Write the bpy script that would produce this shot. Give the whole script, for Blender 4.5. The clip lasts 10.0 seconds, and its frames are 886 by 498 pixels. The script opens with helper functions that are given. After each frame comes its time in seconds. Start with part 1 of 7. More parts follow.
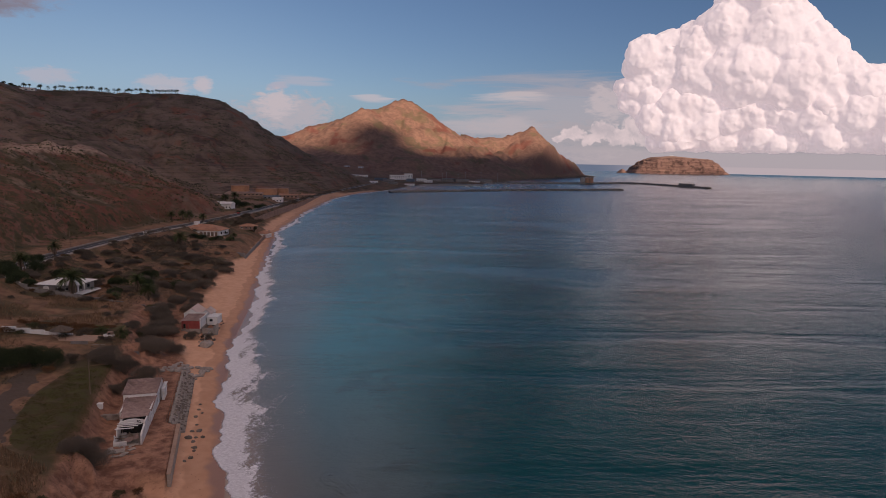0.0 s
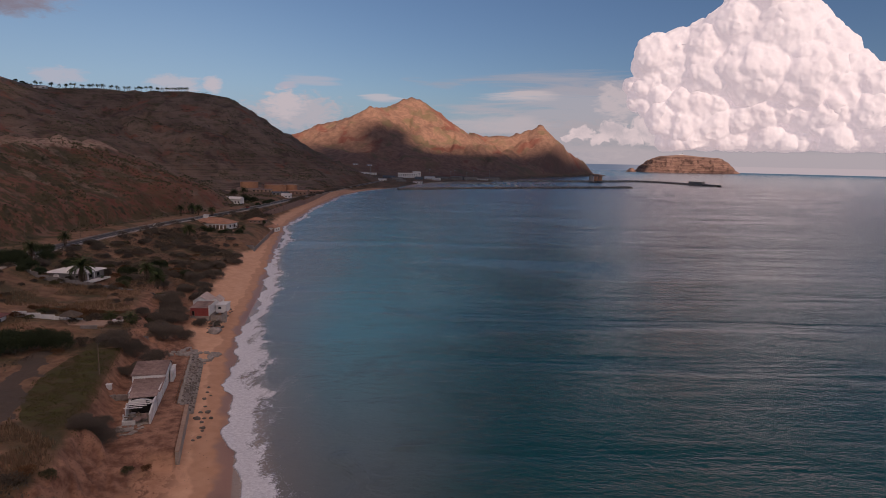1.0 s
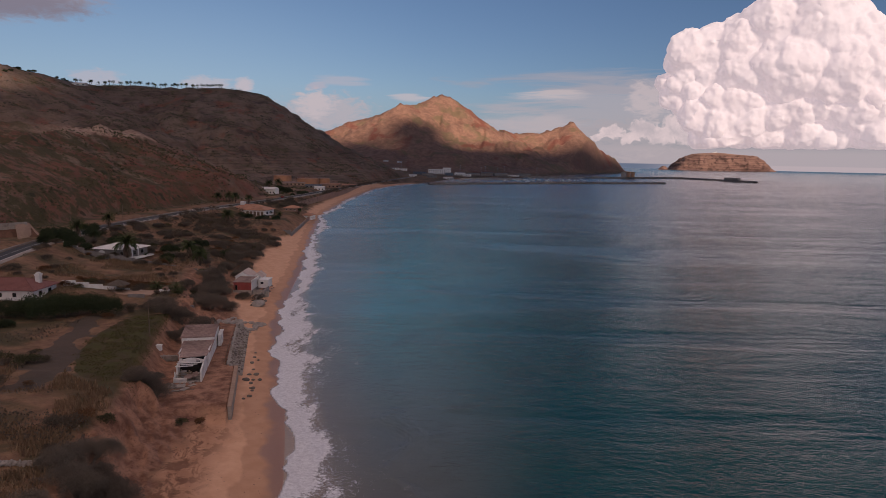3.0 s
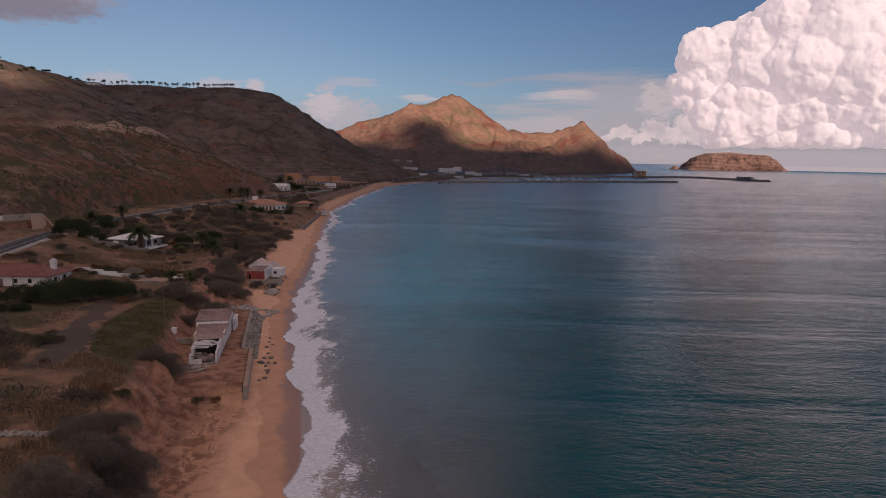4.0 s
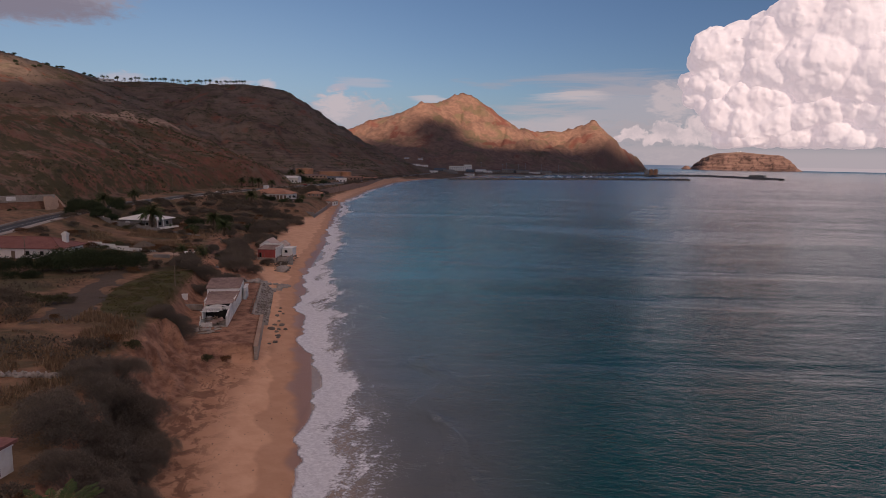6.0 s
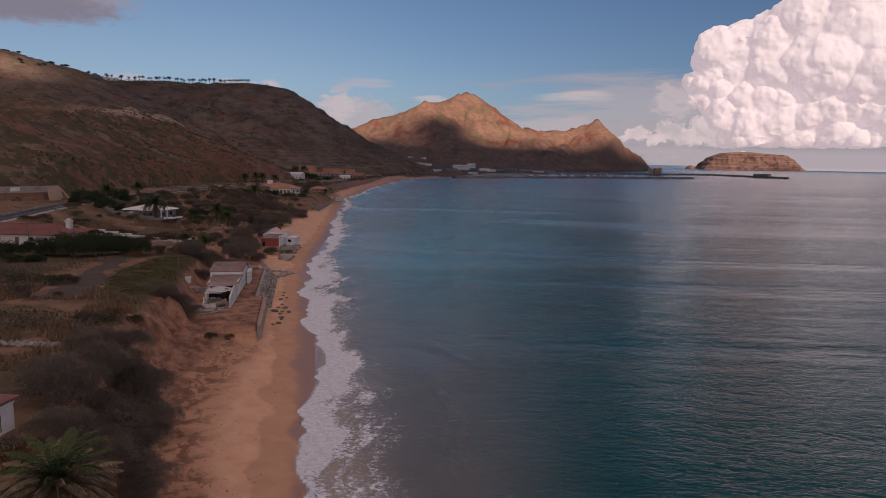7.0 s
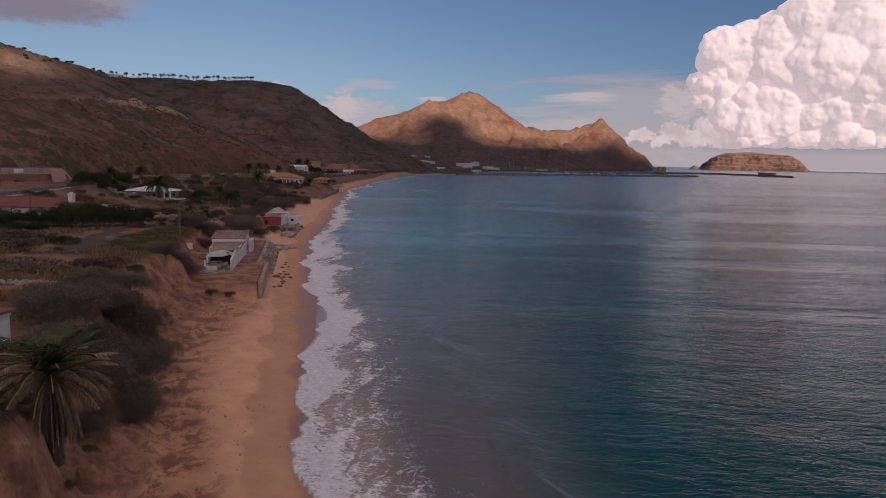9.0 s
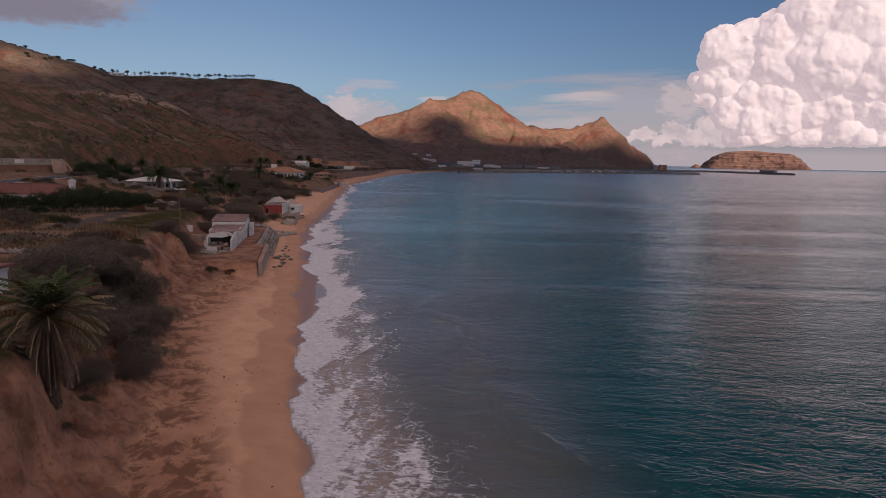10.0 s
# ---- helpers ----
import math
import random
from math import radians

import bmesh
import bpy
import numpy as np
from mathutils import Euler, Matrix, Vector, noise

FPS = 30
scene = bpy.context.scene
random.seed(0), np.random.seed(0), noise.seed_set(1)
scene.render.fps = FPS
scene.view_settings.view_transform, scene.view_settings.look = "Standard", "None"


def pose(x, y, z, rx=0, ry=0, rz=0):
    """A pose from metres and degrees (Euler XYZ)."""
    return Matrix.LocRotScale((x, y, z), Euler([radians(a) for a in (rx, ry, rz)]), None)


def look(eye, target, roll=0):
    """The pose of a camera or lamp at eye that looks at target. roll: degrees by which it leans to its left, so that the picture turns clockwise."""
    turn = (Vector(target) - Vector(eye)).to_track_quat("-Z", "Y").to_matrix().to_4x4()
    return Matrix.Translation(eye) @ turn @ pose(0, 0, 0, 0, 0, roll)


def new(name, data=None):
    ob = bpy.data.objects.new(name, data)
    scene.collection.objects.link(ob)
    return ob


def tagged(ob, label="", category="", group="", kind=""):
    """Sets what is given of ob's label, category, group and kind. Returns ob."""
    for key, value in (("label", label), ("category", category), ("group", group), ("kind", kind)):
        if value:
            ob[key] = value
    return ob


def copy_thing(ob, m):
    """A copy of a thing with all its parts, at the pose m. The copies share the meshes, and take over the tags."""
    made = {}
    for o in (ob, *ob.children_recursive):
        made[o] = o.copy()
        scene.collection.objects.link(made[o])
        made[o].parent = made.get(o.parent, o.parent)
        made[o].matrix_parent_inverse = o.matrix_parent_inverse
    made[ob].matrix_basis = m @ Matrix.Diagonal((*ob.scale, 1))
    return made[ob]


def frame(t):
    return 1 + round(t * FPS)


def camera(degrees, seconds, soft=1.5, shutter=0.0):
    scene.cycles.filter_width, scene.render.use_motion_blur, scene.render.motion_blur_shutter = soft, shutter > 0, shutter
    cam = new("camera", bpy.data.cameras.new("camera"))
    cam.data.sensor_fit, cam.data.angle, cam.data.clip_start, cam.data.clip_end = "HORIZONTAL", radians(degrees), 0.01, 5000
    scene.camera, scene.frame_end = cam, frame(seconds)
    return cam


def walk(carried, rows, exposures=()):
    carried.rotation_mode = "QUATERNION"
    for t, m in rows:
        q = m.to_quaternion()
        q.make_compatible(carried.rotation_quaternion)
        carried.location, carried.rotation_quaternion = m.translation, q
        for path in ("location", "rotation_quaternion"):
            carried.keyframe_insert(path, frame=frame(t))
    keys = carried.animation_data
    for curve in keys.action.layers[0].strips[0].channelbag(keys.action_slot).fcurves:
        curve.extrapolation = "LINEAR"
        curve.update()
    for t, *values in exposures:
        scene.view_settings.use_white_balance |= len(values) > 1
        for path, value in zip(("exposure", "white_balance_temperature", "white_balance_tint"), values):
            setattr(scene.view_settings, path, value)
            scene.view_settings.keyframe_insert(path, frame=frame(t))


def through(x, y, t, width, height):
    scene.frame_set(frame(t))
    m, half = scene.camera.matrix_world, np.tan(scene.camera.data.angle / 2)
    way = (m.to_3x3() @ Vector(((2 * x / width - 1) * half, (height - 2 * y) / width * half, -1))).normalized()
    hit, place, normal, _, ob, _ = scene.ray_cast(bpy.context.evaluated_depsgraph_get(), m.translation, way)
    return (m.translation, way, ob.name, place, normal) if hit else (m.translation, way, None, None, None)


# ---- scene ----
cam = camera(68.4, 10.0, soft=0.8)
EXPO, KELVIN, TINT = 0.14, 6680, 12.5
PATH = [
    (0, (0.072, -2.445, 62.517), (0.054, -0.464, 62.245), 1.1),
    (0.5, (-0.15, -2.072, 60.423), (-0.176, -0.091, 60.151), 1.1),
    (1, (-0.031, -2.153, 58.407), (-0.074, -0.173, 58.133), 1.1),
    (1.5, (-0.776, -1.456, 56.126), (-0.84, 0.524, 55.853), 1.2),
    (2, (-1.852, -1.166, 54.017), (-1.941, 0.813, 53.741), 1.0),
    (2.5, (-3.428, -1.009, 51.876), (-3.54, 0.969, 51.599), 1.1),
    (3, (-4.924, -0.741, 49.682), (-5.053, 1.235, 49.405), 1.0),
    (4.5, (-6.634, 0.51, 43.492), (-6.804, 2.484, 43.218), 1.0),
    (5, (-6.843, 0.734, 41.551), (-7.02, 2.707, 41.278), 1.1),
    (5.5, (-6.709, 0.562, 39.787), (-6.892, 2.534, 39.513), 1.1),
    (7, (-6.786, 0.689, 33.976), (-6.986, 2.66, 33.703), 1.0),
    (7.5, (-6.692, 0.656, 32.071), (-6.895, 2.627, 31.801), 1.1),
    (8, (-6.59, 0.644, 30.2), (-6.796, 2.615, 29.931), 1.1),
    (8.5, (-6.52, 0.584, 28.248), (-6.729, 2.555, 27.978), 1.1),
    (9, (-6.345, 0.391, 26.401), (-6.556, 2.362, 26.131), 1.1),
    (9.5, (-6.199, 0.254, 24.492), (-6.413, 2.224, 24.222), 1.0),
    (10, (-6.006, 0.083, 22.549), (-6.221, 2.053, 22.278), 1.0),
]
walk(cam, [(t, look(eye, target, roll)) for t, eye, target, roll in PATH], exposures=[(0, EXPO, KELVIN, TINT), (10, EXPO, KELVIN, TINT)])

# ---- world, sun ----
SUN_AZ, SUN_EL = radians(158.0), radians(27.0)      # azimuth to the right of the view, elevation
SUN_DIR = Vector((math.sin(SUN_AZ) * math.cos(SUN_EL), math.cos(SUN_AZ) * math.cos(SUN_EL), math.sin(SUN_EL)))
SKY_STRENGTH = 0.056


class Nodes:
    """Small wrapper to write node trees in few lines."""

    def __init__(self, tree):
        self.t = tree
        tree.nodes.clear()

    def add(self, kind, settings=None, **sockets):
        n = self.t.nodes.new(kind)
        for k, v in (settings or {}).items():
            setattr(n, k, v)
        for k, v in sockets.items():
            self.put(n, k, v)
        return n

    def put(self, n, k, v):
        key = int(k[1:]) if k[0] == "i" and k[1:].isdigit() else k.replace("_", " ")
        s = n.inputs[key]
        if isinstance(v, bpy.types.NodeSocket):
            self.t.links.new(v, s)
        elif isinstance(v, bpy.types.Node):
            self.t.links.new(v.outputs[0], s)
        else:
            if s.type == "RGBA" and len(v) == 3:
                v = (*v, 1)
            s.default_value = v

    def math(self, op, a, b=0.0, clamp=False):
        return self.add("ShaderNodeMath", {"operation": op, "use_clamp": clamp}, i0=a, i1=b).outputs[0]

    def vmath(self, op, a, b=(0, 0, 0)):
        return self.add("ShaderNodeVectorMath", {"operation": op}, i0=a, i1=b).outputs[0]

    def mix(self, f, a, b, mode="MIX"):
        n = self.add("ShaderNodeMix", {"data_type": "RGBA", "blend_type": mode})
        self.put(n, "i0", f), self.put(n, "i6", a), self.put(n, "i7", b)
        return n.outputs[2]

    def step(self, v, lo, hi, out0=0.0, out1=1.0):
        n = self.add("ShaderNodeMapRange", {"interpolation_type": "SMOOTHSTEP"}, i0=v, i1=lo, i2=hi, i3=out0, i4=out1)
        return n.outputs[0]

    def noise(self, vec, scale, detail=4.0, rough=0.55, distortion=0.0):
        return self.add("ShaderNodeTexNoise", None, Vector=vec, Scale=scale, Detail=detail, Roughness=rough, Distortion=distortion).outputs[0]

    def stretch(self, vec, sx, sy, sz, turn=0.0):
        m = self.add("ShaderNodeMapping", None, Vector=vec)
        m.inputs["Scale"].default_value = (sx, sy, sz)
        m.inputs["Rotation"].default_value = (0, 0, turn)
        return m.outputs[0]

    def attr(self, name):
        return self.add("ShaderNodeAttribute", {"attribute_name": name}).outputs["Fac"]


def make_world():
    w = bpy.data.worlds.new("evening_sky")
    scene.world = w
    w.use_nodes = True
    n = Nodes(w.node_tree)
    sky = n.add("ShaderNodeTexSky", {"sky_type": "NISHITA", "sun_disc": False, "sun_elevation": SUN_EL,
                                     "sun_rotation": SUN_AZ, "altitude": 50.0, "air_density": 1.0,
                                     "dust_density": 0.6, "ozone_density": 3.0})
    d = n.add("ShaderNodeTexCoord").outputs["Generated"]
    xyz = n.add("ShaderNodeSeparateXYZ", None, i0=d)
    x, y, z = xyz.outputs[0], xyz.outputs[1], xyz.outputs[2]
    col = n.vmath("MULTIPLY", sky, tuple(SKY_STRENGTH * k for k in (0.95, 0.985, 1.09)))
    # the blue deepens a little towards the east
    col = n.vmath("MULTIPLY", col, n.mix(n.step(x, -0.55, 0.45), (1.0, 1.0, 1.0), (0.70, 0.75, 0.82)))
    az = n.math("MULTIPLY", n.math("ARCTAN2", x, y), 57.2958)
    el = n.math("MULTIPLY", n.math("ARCSINE", z), 57.2958)
    # mauve haze that thickens towards the horizon
    col = n.mix(n.step(el, 0.0, 6.5, 0.80, 0.0), col, n.mix(n.step(az, 0.0, 16.0), (0.20, 0.25, 0.36), (0.30, 0.285, 0.335)))
    col = n.mix(n.math("MULTIPLY", n.step(el, 1.0, 17.0, 0.42, 0.0), n.step(az, -4.0, -26.0)), col, (0.27, 0.38, 0.52))
    sheet = n.add("ShaderNodeCombineXYZ", None, i0=az, i1=n.math("MULTIPLY", el, 2.6)).outputs[0]
    soft, wide = n.noise(sheet, 0.85, 8, 0.66, 0.4), n.noise(n.stretch(sheet, 0.11, 0.5, 1), 1.0, 7, 0.6, 0.7)

    def puff(c, a, e, ra, re, tone, amount, edge=0.5, src=None, ragged=2.2):
        """A distant cloud at azimuth a and elevation e, ra by re degrees across."""
        u = n.math("DIVIDE", n.math("SUBTRACT", az, a), ra)
        v = n.math("DIVIDE", n.math("SUBTRACT", el, e), re)
        r = n.math("ADD", n.math("MULTIPLY", u, u), n.math("MULTIPLY", v, v))
        r = n.math("ADD", r, n.math("MULTIPLY", n.math("SUBTRACT", src or soft, 0.5), ragged * 3.6))
        return n.mix(n.math("MULTIPLY", n.step(r, 1.0 + edge, 1.0 - edge), amount), c, tone)

    # layered grey bank beside the great cumulus, thin streaks, small soft clouds, and the dark one over the hill
    col = puff(col, 11.0, 4.4, 8.5, 2.2, (0.37, 0.345, 0.385), 0.75, 0.8, wide, 1.6)
    col = puff(col, 8.5, 6.4, 8.5, 0.9, (0.31, 0.30, 0.35), 0.5, 0.8, wide, 2.0)
    col = puff(col, 9.0, 1.8, 8.0, 1.5, (0.36, 0.33, 0.36), 0.8, 0.8, soft, 1.6)
    col = puff(col, 5.0, 5.4, 3.0, 0.42, (0.52, 0.45, 0.46), 0.6, 0.8, wide, 2.0)
    col = puff(col, 13.2, 5.0, 1.6, 1.3, (0.50, 0.43, 0.45), 0.7, 0.8, soft, 1.6)
    col = puff(col, -13.9, 3.7, 3.4, 1.5, (0.40, 0.37, 0.41), 0.85, 0.8, soft, 1.5)
    col = puff(col, -14.8, 4.3, 1.6, 1.0, (0.50, 0.44, 0.47), 0.7, 0.8, soft, 1.5)
    col = puff(col, -20.5, 5.6, 0.7, 0.6, (0.50, 0.43, 0.46), 0.75, 0.8, soft, 1.0)
    col = puff(col, -23.3, 5.5, 1.9, 0.6, (0.46, 0.41, 0.45), 0.65, 0.8, soft, 1.2)
    col = puff(col, -31.3, 5.6, 1.6, 0.6, (0.44, 0.39, 0.44), 0.55, 0.8, soft, 1.2)
    col = puff(col, -6.6, 5.0, 1.6, 0.35, (0.48, 0.43, 0.46), 0.7, 0.8, wide, 1.6)
    col = puff(col, -12.8, 6.3, 2.2, 0.35, (0.42, 0.38, 0.43), 0.5, 0.8, wide, 1.8)
    col = puff(col, -14.6, 5.8, 0.8, 0.3, (0.44, 0.37, 0.42), 0.55, 0.8, soft, 1.2)
    col = puff(col, 2.8, 3.0, 4.0, 0.8, (0.42, 0.38, 0.41), 0.75, 0.8, wide, 1.4)
    col = puff(col, 31.5, 13.4, 2.2, 1.0, (0.42, 0.37, 0.43), 0.8, 0.8, soft, 1.6)
    col = puff(col, -38.5, 11.6, 7.6, 2.3, (0.27, 0.245, 0.29), 0.95, 0.55, soft, 0.55)
    col = puff(col, -38.5, 10.4, 6.6, 1.1, (0.17, 0.16, 0.215), 0.75, 0.7, soft, 0.6)
    # small cumuli low over the skyline, broken up into billows
    flat = n.add("ShaderNodeCombineXYZ", None, i0=az, i1=el).outputs[0]
    warp = n.add("ShaderNodeTexNoise", {"noise_dimensions": "2D"}, Vector=flat, Scale=0.9, Detail=6.0, Roughness=0.6)
    bent = n.vmath("ADD", flat, n.vmath("MULTIPLY", n.vmath("SUBTRACT", warp.outputs["Color"], (0.5, 0.5, 0.5)), (1.1, 0.9, 0)))

    def billow(at, scale, detail):
        v = n.add("ShaderNodeTexVoronoi", {"voronoi_dimensions": "2D", "feature": "SMOOTH_F1", "normalize": True}, Vector=at, Scale=scale, Detail=detail, Roughness=0.45, Lacunarity=2.4)
        v.inputs["Smoothness"].default_value = 0.45
        f = n.noise(at, scale * 1.3, 2.0 + detail * 2.0, 0.55)
        return n.math("ADD", n.math("SUBTRACT", 0.42, v.outputs["Distance"]), n.math("MULTIPLY", n.math("SUBTRACT", f, 0.5), 0.8))

    def bank(c, rows, scale, dark, bright, level, rough, soft_edge=0.10):
        r2 = None
        for a, e, ra, re in rows:
            q = n.vmath("DIVIDE", n.vmath("SUBTRACT", bent, (a, e, 0)), (ra, re, 1.0))
            dd = n.add("ShaderNodeVectorMath", {"operation": "DOT_PRODUCT"}, i0=q, i1=q).outputs["Value"]
            r2 = dd if r2 is None else n.add("ShaderNodeMath", {"operation": "SMOOTH_MIN"}, i0=r2, i1=dd, i2=0.3).outputs[0]
        b0 = billow(bent, scale * 1.9, 5.0)
        c0 = billow(bent, scale * 0.75, 3.2)
        c1 = billow(n.vmath("ADD", bent, (0.30, 0.55, 0.0)), scale * 0.75, 3.2)
        body = n.math("SUBTRACT", 0.98, r2)
        dens = n.math("ADD", body, n.math("MULTIPLY", b0, rough))
        mask = n.math("MULTIPLY", n.step(dens, 0.0, soft_edge), n.step(el, level - 0.4, level + 0.9))
        # light and shade on the billows are painted in as tone, brighter eastwards
        lit = n.math("ADD", n.math("MULTIPLY", n.math("SUBTRACT", c0, c1), 0.8), n.math("ADD", n.math("MULTIPLY", c0, 0.95), n.math("MULTIPLY", b0, 0.18)))
        lit = n.math("ADD", lit, n.math("MULTIPLY", n.step(az, 14.0, 33.0), 0.30))
        lit = n.math("ADD", lit, n.step(body, 0.7, 0.0, 0.0, 0.12))
        tone = n.mix(n.step(lit, -0.65, 0.85), dark, bright)
        return n.mix(mask, c, tone)

    col = bank(col, [(9.3, 2.0, 0.6, 0.4), (10.5, 2.4, 1.0, 0.6), (11.9, 1.9, 0.9, 0.4), (13.0, 2.6, 1.2, 0.8), (14.4, 2.1, 1.1, 0.7), (15.6, 2.9, 1.2, 1.0), (16.4, 2.0, 1.1, 0.7)], 0.9, (0.40, 0.36, 0.395), (0.64, 0.53, 0.545), 1.0, 1.7, 0.6)
    # low haze under the clouds' base
    col = n.mix(n.math("MULTIPLY", n.step(el, 1.6, 0.7), n.step(az, 5.0, 14.0, 0.0, 0.6)), col, (0.44, 0.38, 0.405))
    # far sea below the skyline, its east end painted pale pink as sunlit water
    col = n.mix(n.step(z, -0.0038, -0.0026, 1.0, 0.0), col, n.mix(n.step(az, 12.0, 20.0), (0.12, 0.15, 0.22), (0.42, 0.36, 0.39)))
    bg = n.add("ShaderNodeBackground", None, Color=col)
    n.add("ShaderNodeOutputWorld", None, Surface=bg)


make_world()
sun_data = bpy.data.lights.new("sun", "SUN")
sun_data.energy, sun_data.angle, sun_data.color = 4.2, radians(3.5), (1.0, 0.80, 0.67)
sun = new("sun", sun_data)
sun.matrix_world = look(SUN_DIR * 100, (0, 0, 0))


# ---- helpers of this scene ----
def mesh_object(name, verts, faces, material=None, smooth=False):
    me = bpy.data.meshes.new(name)
    me.from_pydata([tuple(v) for v in verts], [], [tuple(f) for f in faces])
    if smooth:
        me.polygons.foreach_set("use_smooth", [True] * len(me.polygons))
    me.update()
    if material:
        me.materials.append(material)
    return new(name, me)


def grid_object(name, P, material, keep=None, wrap=False, attrs=None, smooth=True):
    """A sheet from an array of points (rows, columns, 3)."""
    r, c = P.shape[:2]
    idx = np.arange(r * c).reshape(r, c)
    a, b = (idx, np.roll(idx, -1, 1)) if wrap else (idx[:, :-1], idx[:, 1:])
    q = np.stack([a[:-1], b[:-1], b[1:], a[1:]], -1).reshape(-1, 4)
    if keep is not None:
        q = q[keep.reshape(-1)[q].any(1)]
    me = bpy.data.meshes.new(name)
    me.vertices.add(r * c)
    me.vertices.foreach_set("co", P.reshape(-1).astype(np.float32))
    me.loops.add(q.size)
    me.loops.foreach_set("vertex_index", q.reshape(-1).astype(np.int32))
    me.polygons.add(len(q))
    me.polygons.foreach_set("loop_start", np.arange(0, q.size, 4, dtype=np.int32))
    me.polygons.foreach_set("use_smooth", np.full(len(q), smooth))
    for k, v in (attrs or {}).items():
        at = me.attributes.new(k, "FLOAT", "POINT")
        at.data.foreach_set("value", v.reshape(-1).astype(np.float32))
    me.update(calc_edges=True)
    me.validate()
    me.materials.append(material)
    return new(name, me)


_perm = np.random.RandomState(7).permutation(4096)
_grad = np.random.RandomState(8).uniform(0, 2 * math.pi, 4096)


def pnoise(x, y, seed=0):
    """Gradient noise over arrays, about -0.7 to 0.7."""
    xi, yi = np.floor(x).astype(int), np.floor(y).astype(int)
    xf, yf = x - xi, y - yi
    u, v = xf * xf * xf * (xf * (xf * 6 - 15) + 10), yf * yf * yf * (yf * (yf * 6 - 15) + 10)

    def g(i, j, fx, fy):
        a = _grad[_perm[(_perm[(i + seed * 57) % 4096] + j) % 4096]]
        return np.cos(a) * fx + np.sin(a) * fy

    n00, n10 = g(xi, yi, xf, yf), g(xi + 1, yi, xf - 1, yf)
    n01, n11 = g(xi, yi + 1, xf, yf - 1), g(xi + 1, yi + 1, xf - 1, yf - 1)
    return (n00 * (1 - u) + n10 * u) * (1 - v) + (n01 * (1 - u) + n11 * u) * v


def fbm(x, y, octaves=4, seed=0, gain=0.5):
    out, a = 0.0, 1.0
    for k in range(octaves):
        out = out + a * pnoise(x * 2 ** k, y * 2 ** k, seed + k)
        a *= gain
    return out


def sstep(v, lo, hi):
    t = np.clip((v - lo) / (hi - lo), 0, 1)
    return t * t * (3 - 2 * t)


def smax(a, b, k):
    h = np.clip(0.5 + 0.5 * (a - b) / k, 0, 1)
    return b + (a - b) * h + k * h * (1 - h)


# ---- the lie of the land ----
SHORE_Y = np.array([-2500, -600, -100, 0, 42, 68, 95, 113, 135, 160, 195, 214, 262, 316, 398, 538, 740, 1013, 1161, 1280, 1400, 1550, 1640, 1700, 1850, 2200, 2500, 2800, 2950, 3400, 5200])
SHORE_X = np.array([1500, 330, 45, 3, -18, -28, -36, -41, -48.5, -57.5, -68, -73, -82, -93.5, -113, -143, -164, -178, -158, -125, -112, -90, 0, 80, 125, 250, 410, 625, 650, 420, -200])
ROAD_Y = np.array([-2500, -600, -100, 0, 100, 182, 240, 300, 360, 420, 491, 585, 742, 961, 1219, 1427, 1600])
ROAD_X = np.array([1300, 130, -105, -125, -142, -162, -181, -187, -189, -186, -179, -182, -192, -195, -187, -181, -165])
ROAD_Z = np.array([14, 14, 13, 13, 13, 13, 13.5, 14, 14, 14, 13.5, 12, 9, 7, 6, 5.5, 4.5])
_ty = np.arange(-2500, 5200, 4.0)


def _soft(ys, xs, width=9):
    v = np.interp(_ty, ys, xs)
    k = np.hanning(width * 2 + 1)
    return np.convolve(np.pad(v, width, mode="edge"), k / k.sum(), "valid")


_shore, _road = _soft(SHORE_Y, SHORE_X), _soft(ROAD_Y, ROAD_X, 12)


def shore_x(y):
    return np.interp(y, _ty, _shore)


def road_x(y):
    return np.interp(y, _ty, _road)


def inland(x, y):
    """Distance from the waterline, positive on land."""
    s = (shore_x(y + 3) - shore_x(y - 3)) / 6
    return (shore_x(y) - x) / np.sqrt(1 + s * s)


def ridge(X, Y, pts, slope, p=1.5, steep=None):
    """A hill that falls away on both sides of a crest line; also the way along the crest and the distance from it.
    steep: (x, k), east of x the flank is k times as steep."""
    best = np.full(X.shape, -1e9)
    S, D = np.zeros(X.shape), np.full(X.shape, 1e9)
    run = 0.0
    if steep:
        x0, k = steep
        X = np.where(X > x0, x0 + (X - x0) * k, X)
        pts = [(x0 + (x - x0) * k if x > x0 else x, y, z) for x, y, z in pts]
    for (x0, y0, z0), (x1, y1, z1) in zip(pts, pts[1:]):
        L = math.hypot(x1 - x0, y1 - y0)
        t = np.clip(((X - x0) * (x1 - x0) + (Y - y0) * (y1 - y0)) / (L * L), 0, 1)
        dist = np.hypot(X - x0 - t * (x1 - x0), Y - y0 - t * (y1 - y0))
        z = z0 + t * (z1 - z0)
        h = z * np.clip(1 - slope * dist / np.maximum(z, 1) / p, 0, 1) ** p
        m = h > best
        best, S, D = np.where(m, h, best), np.where(m, run + t * L, S), np.where(m, dist, D)
        run += L
    return best, S, D


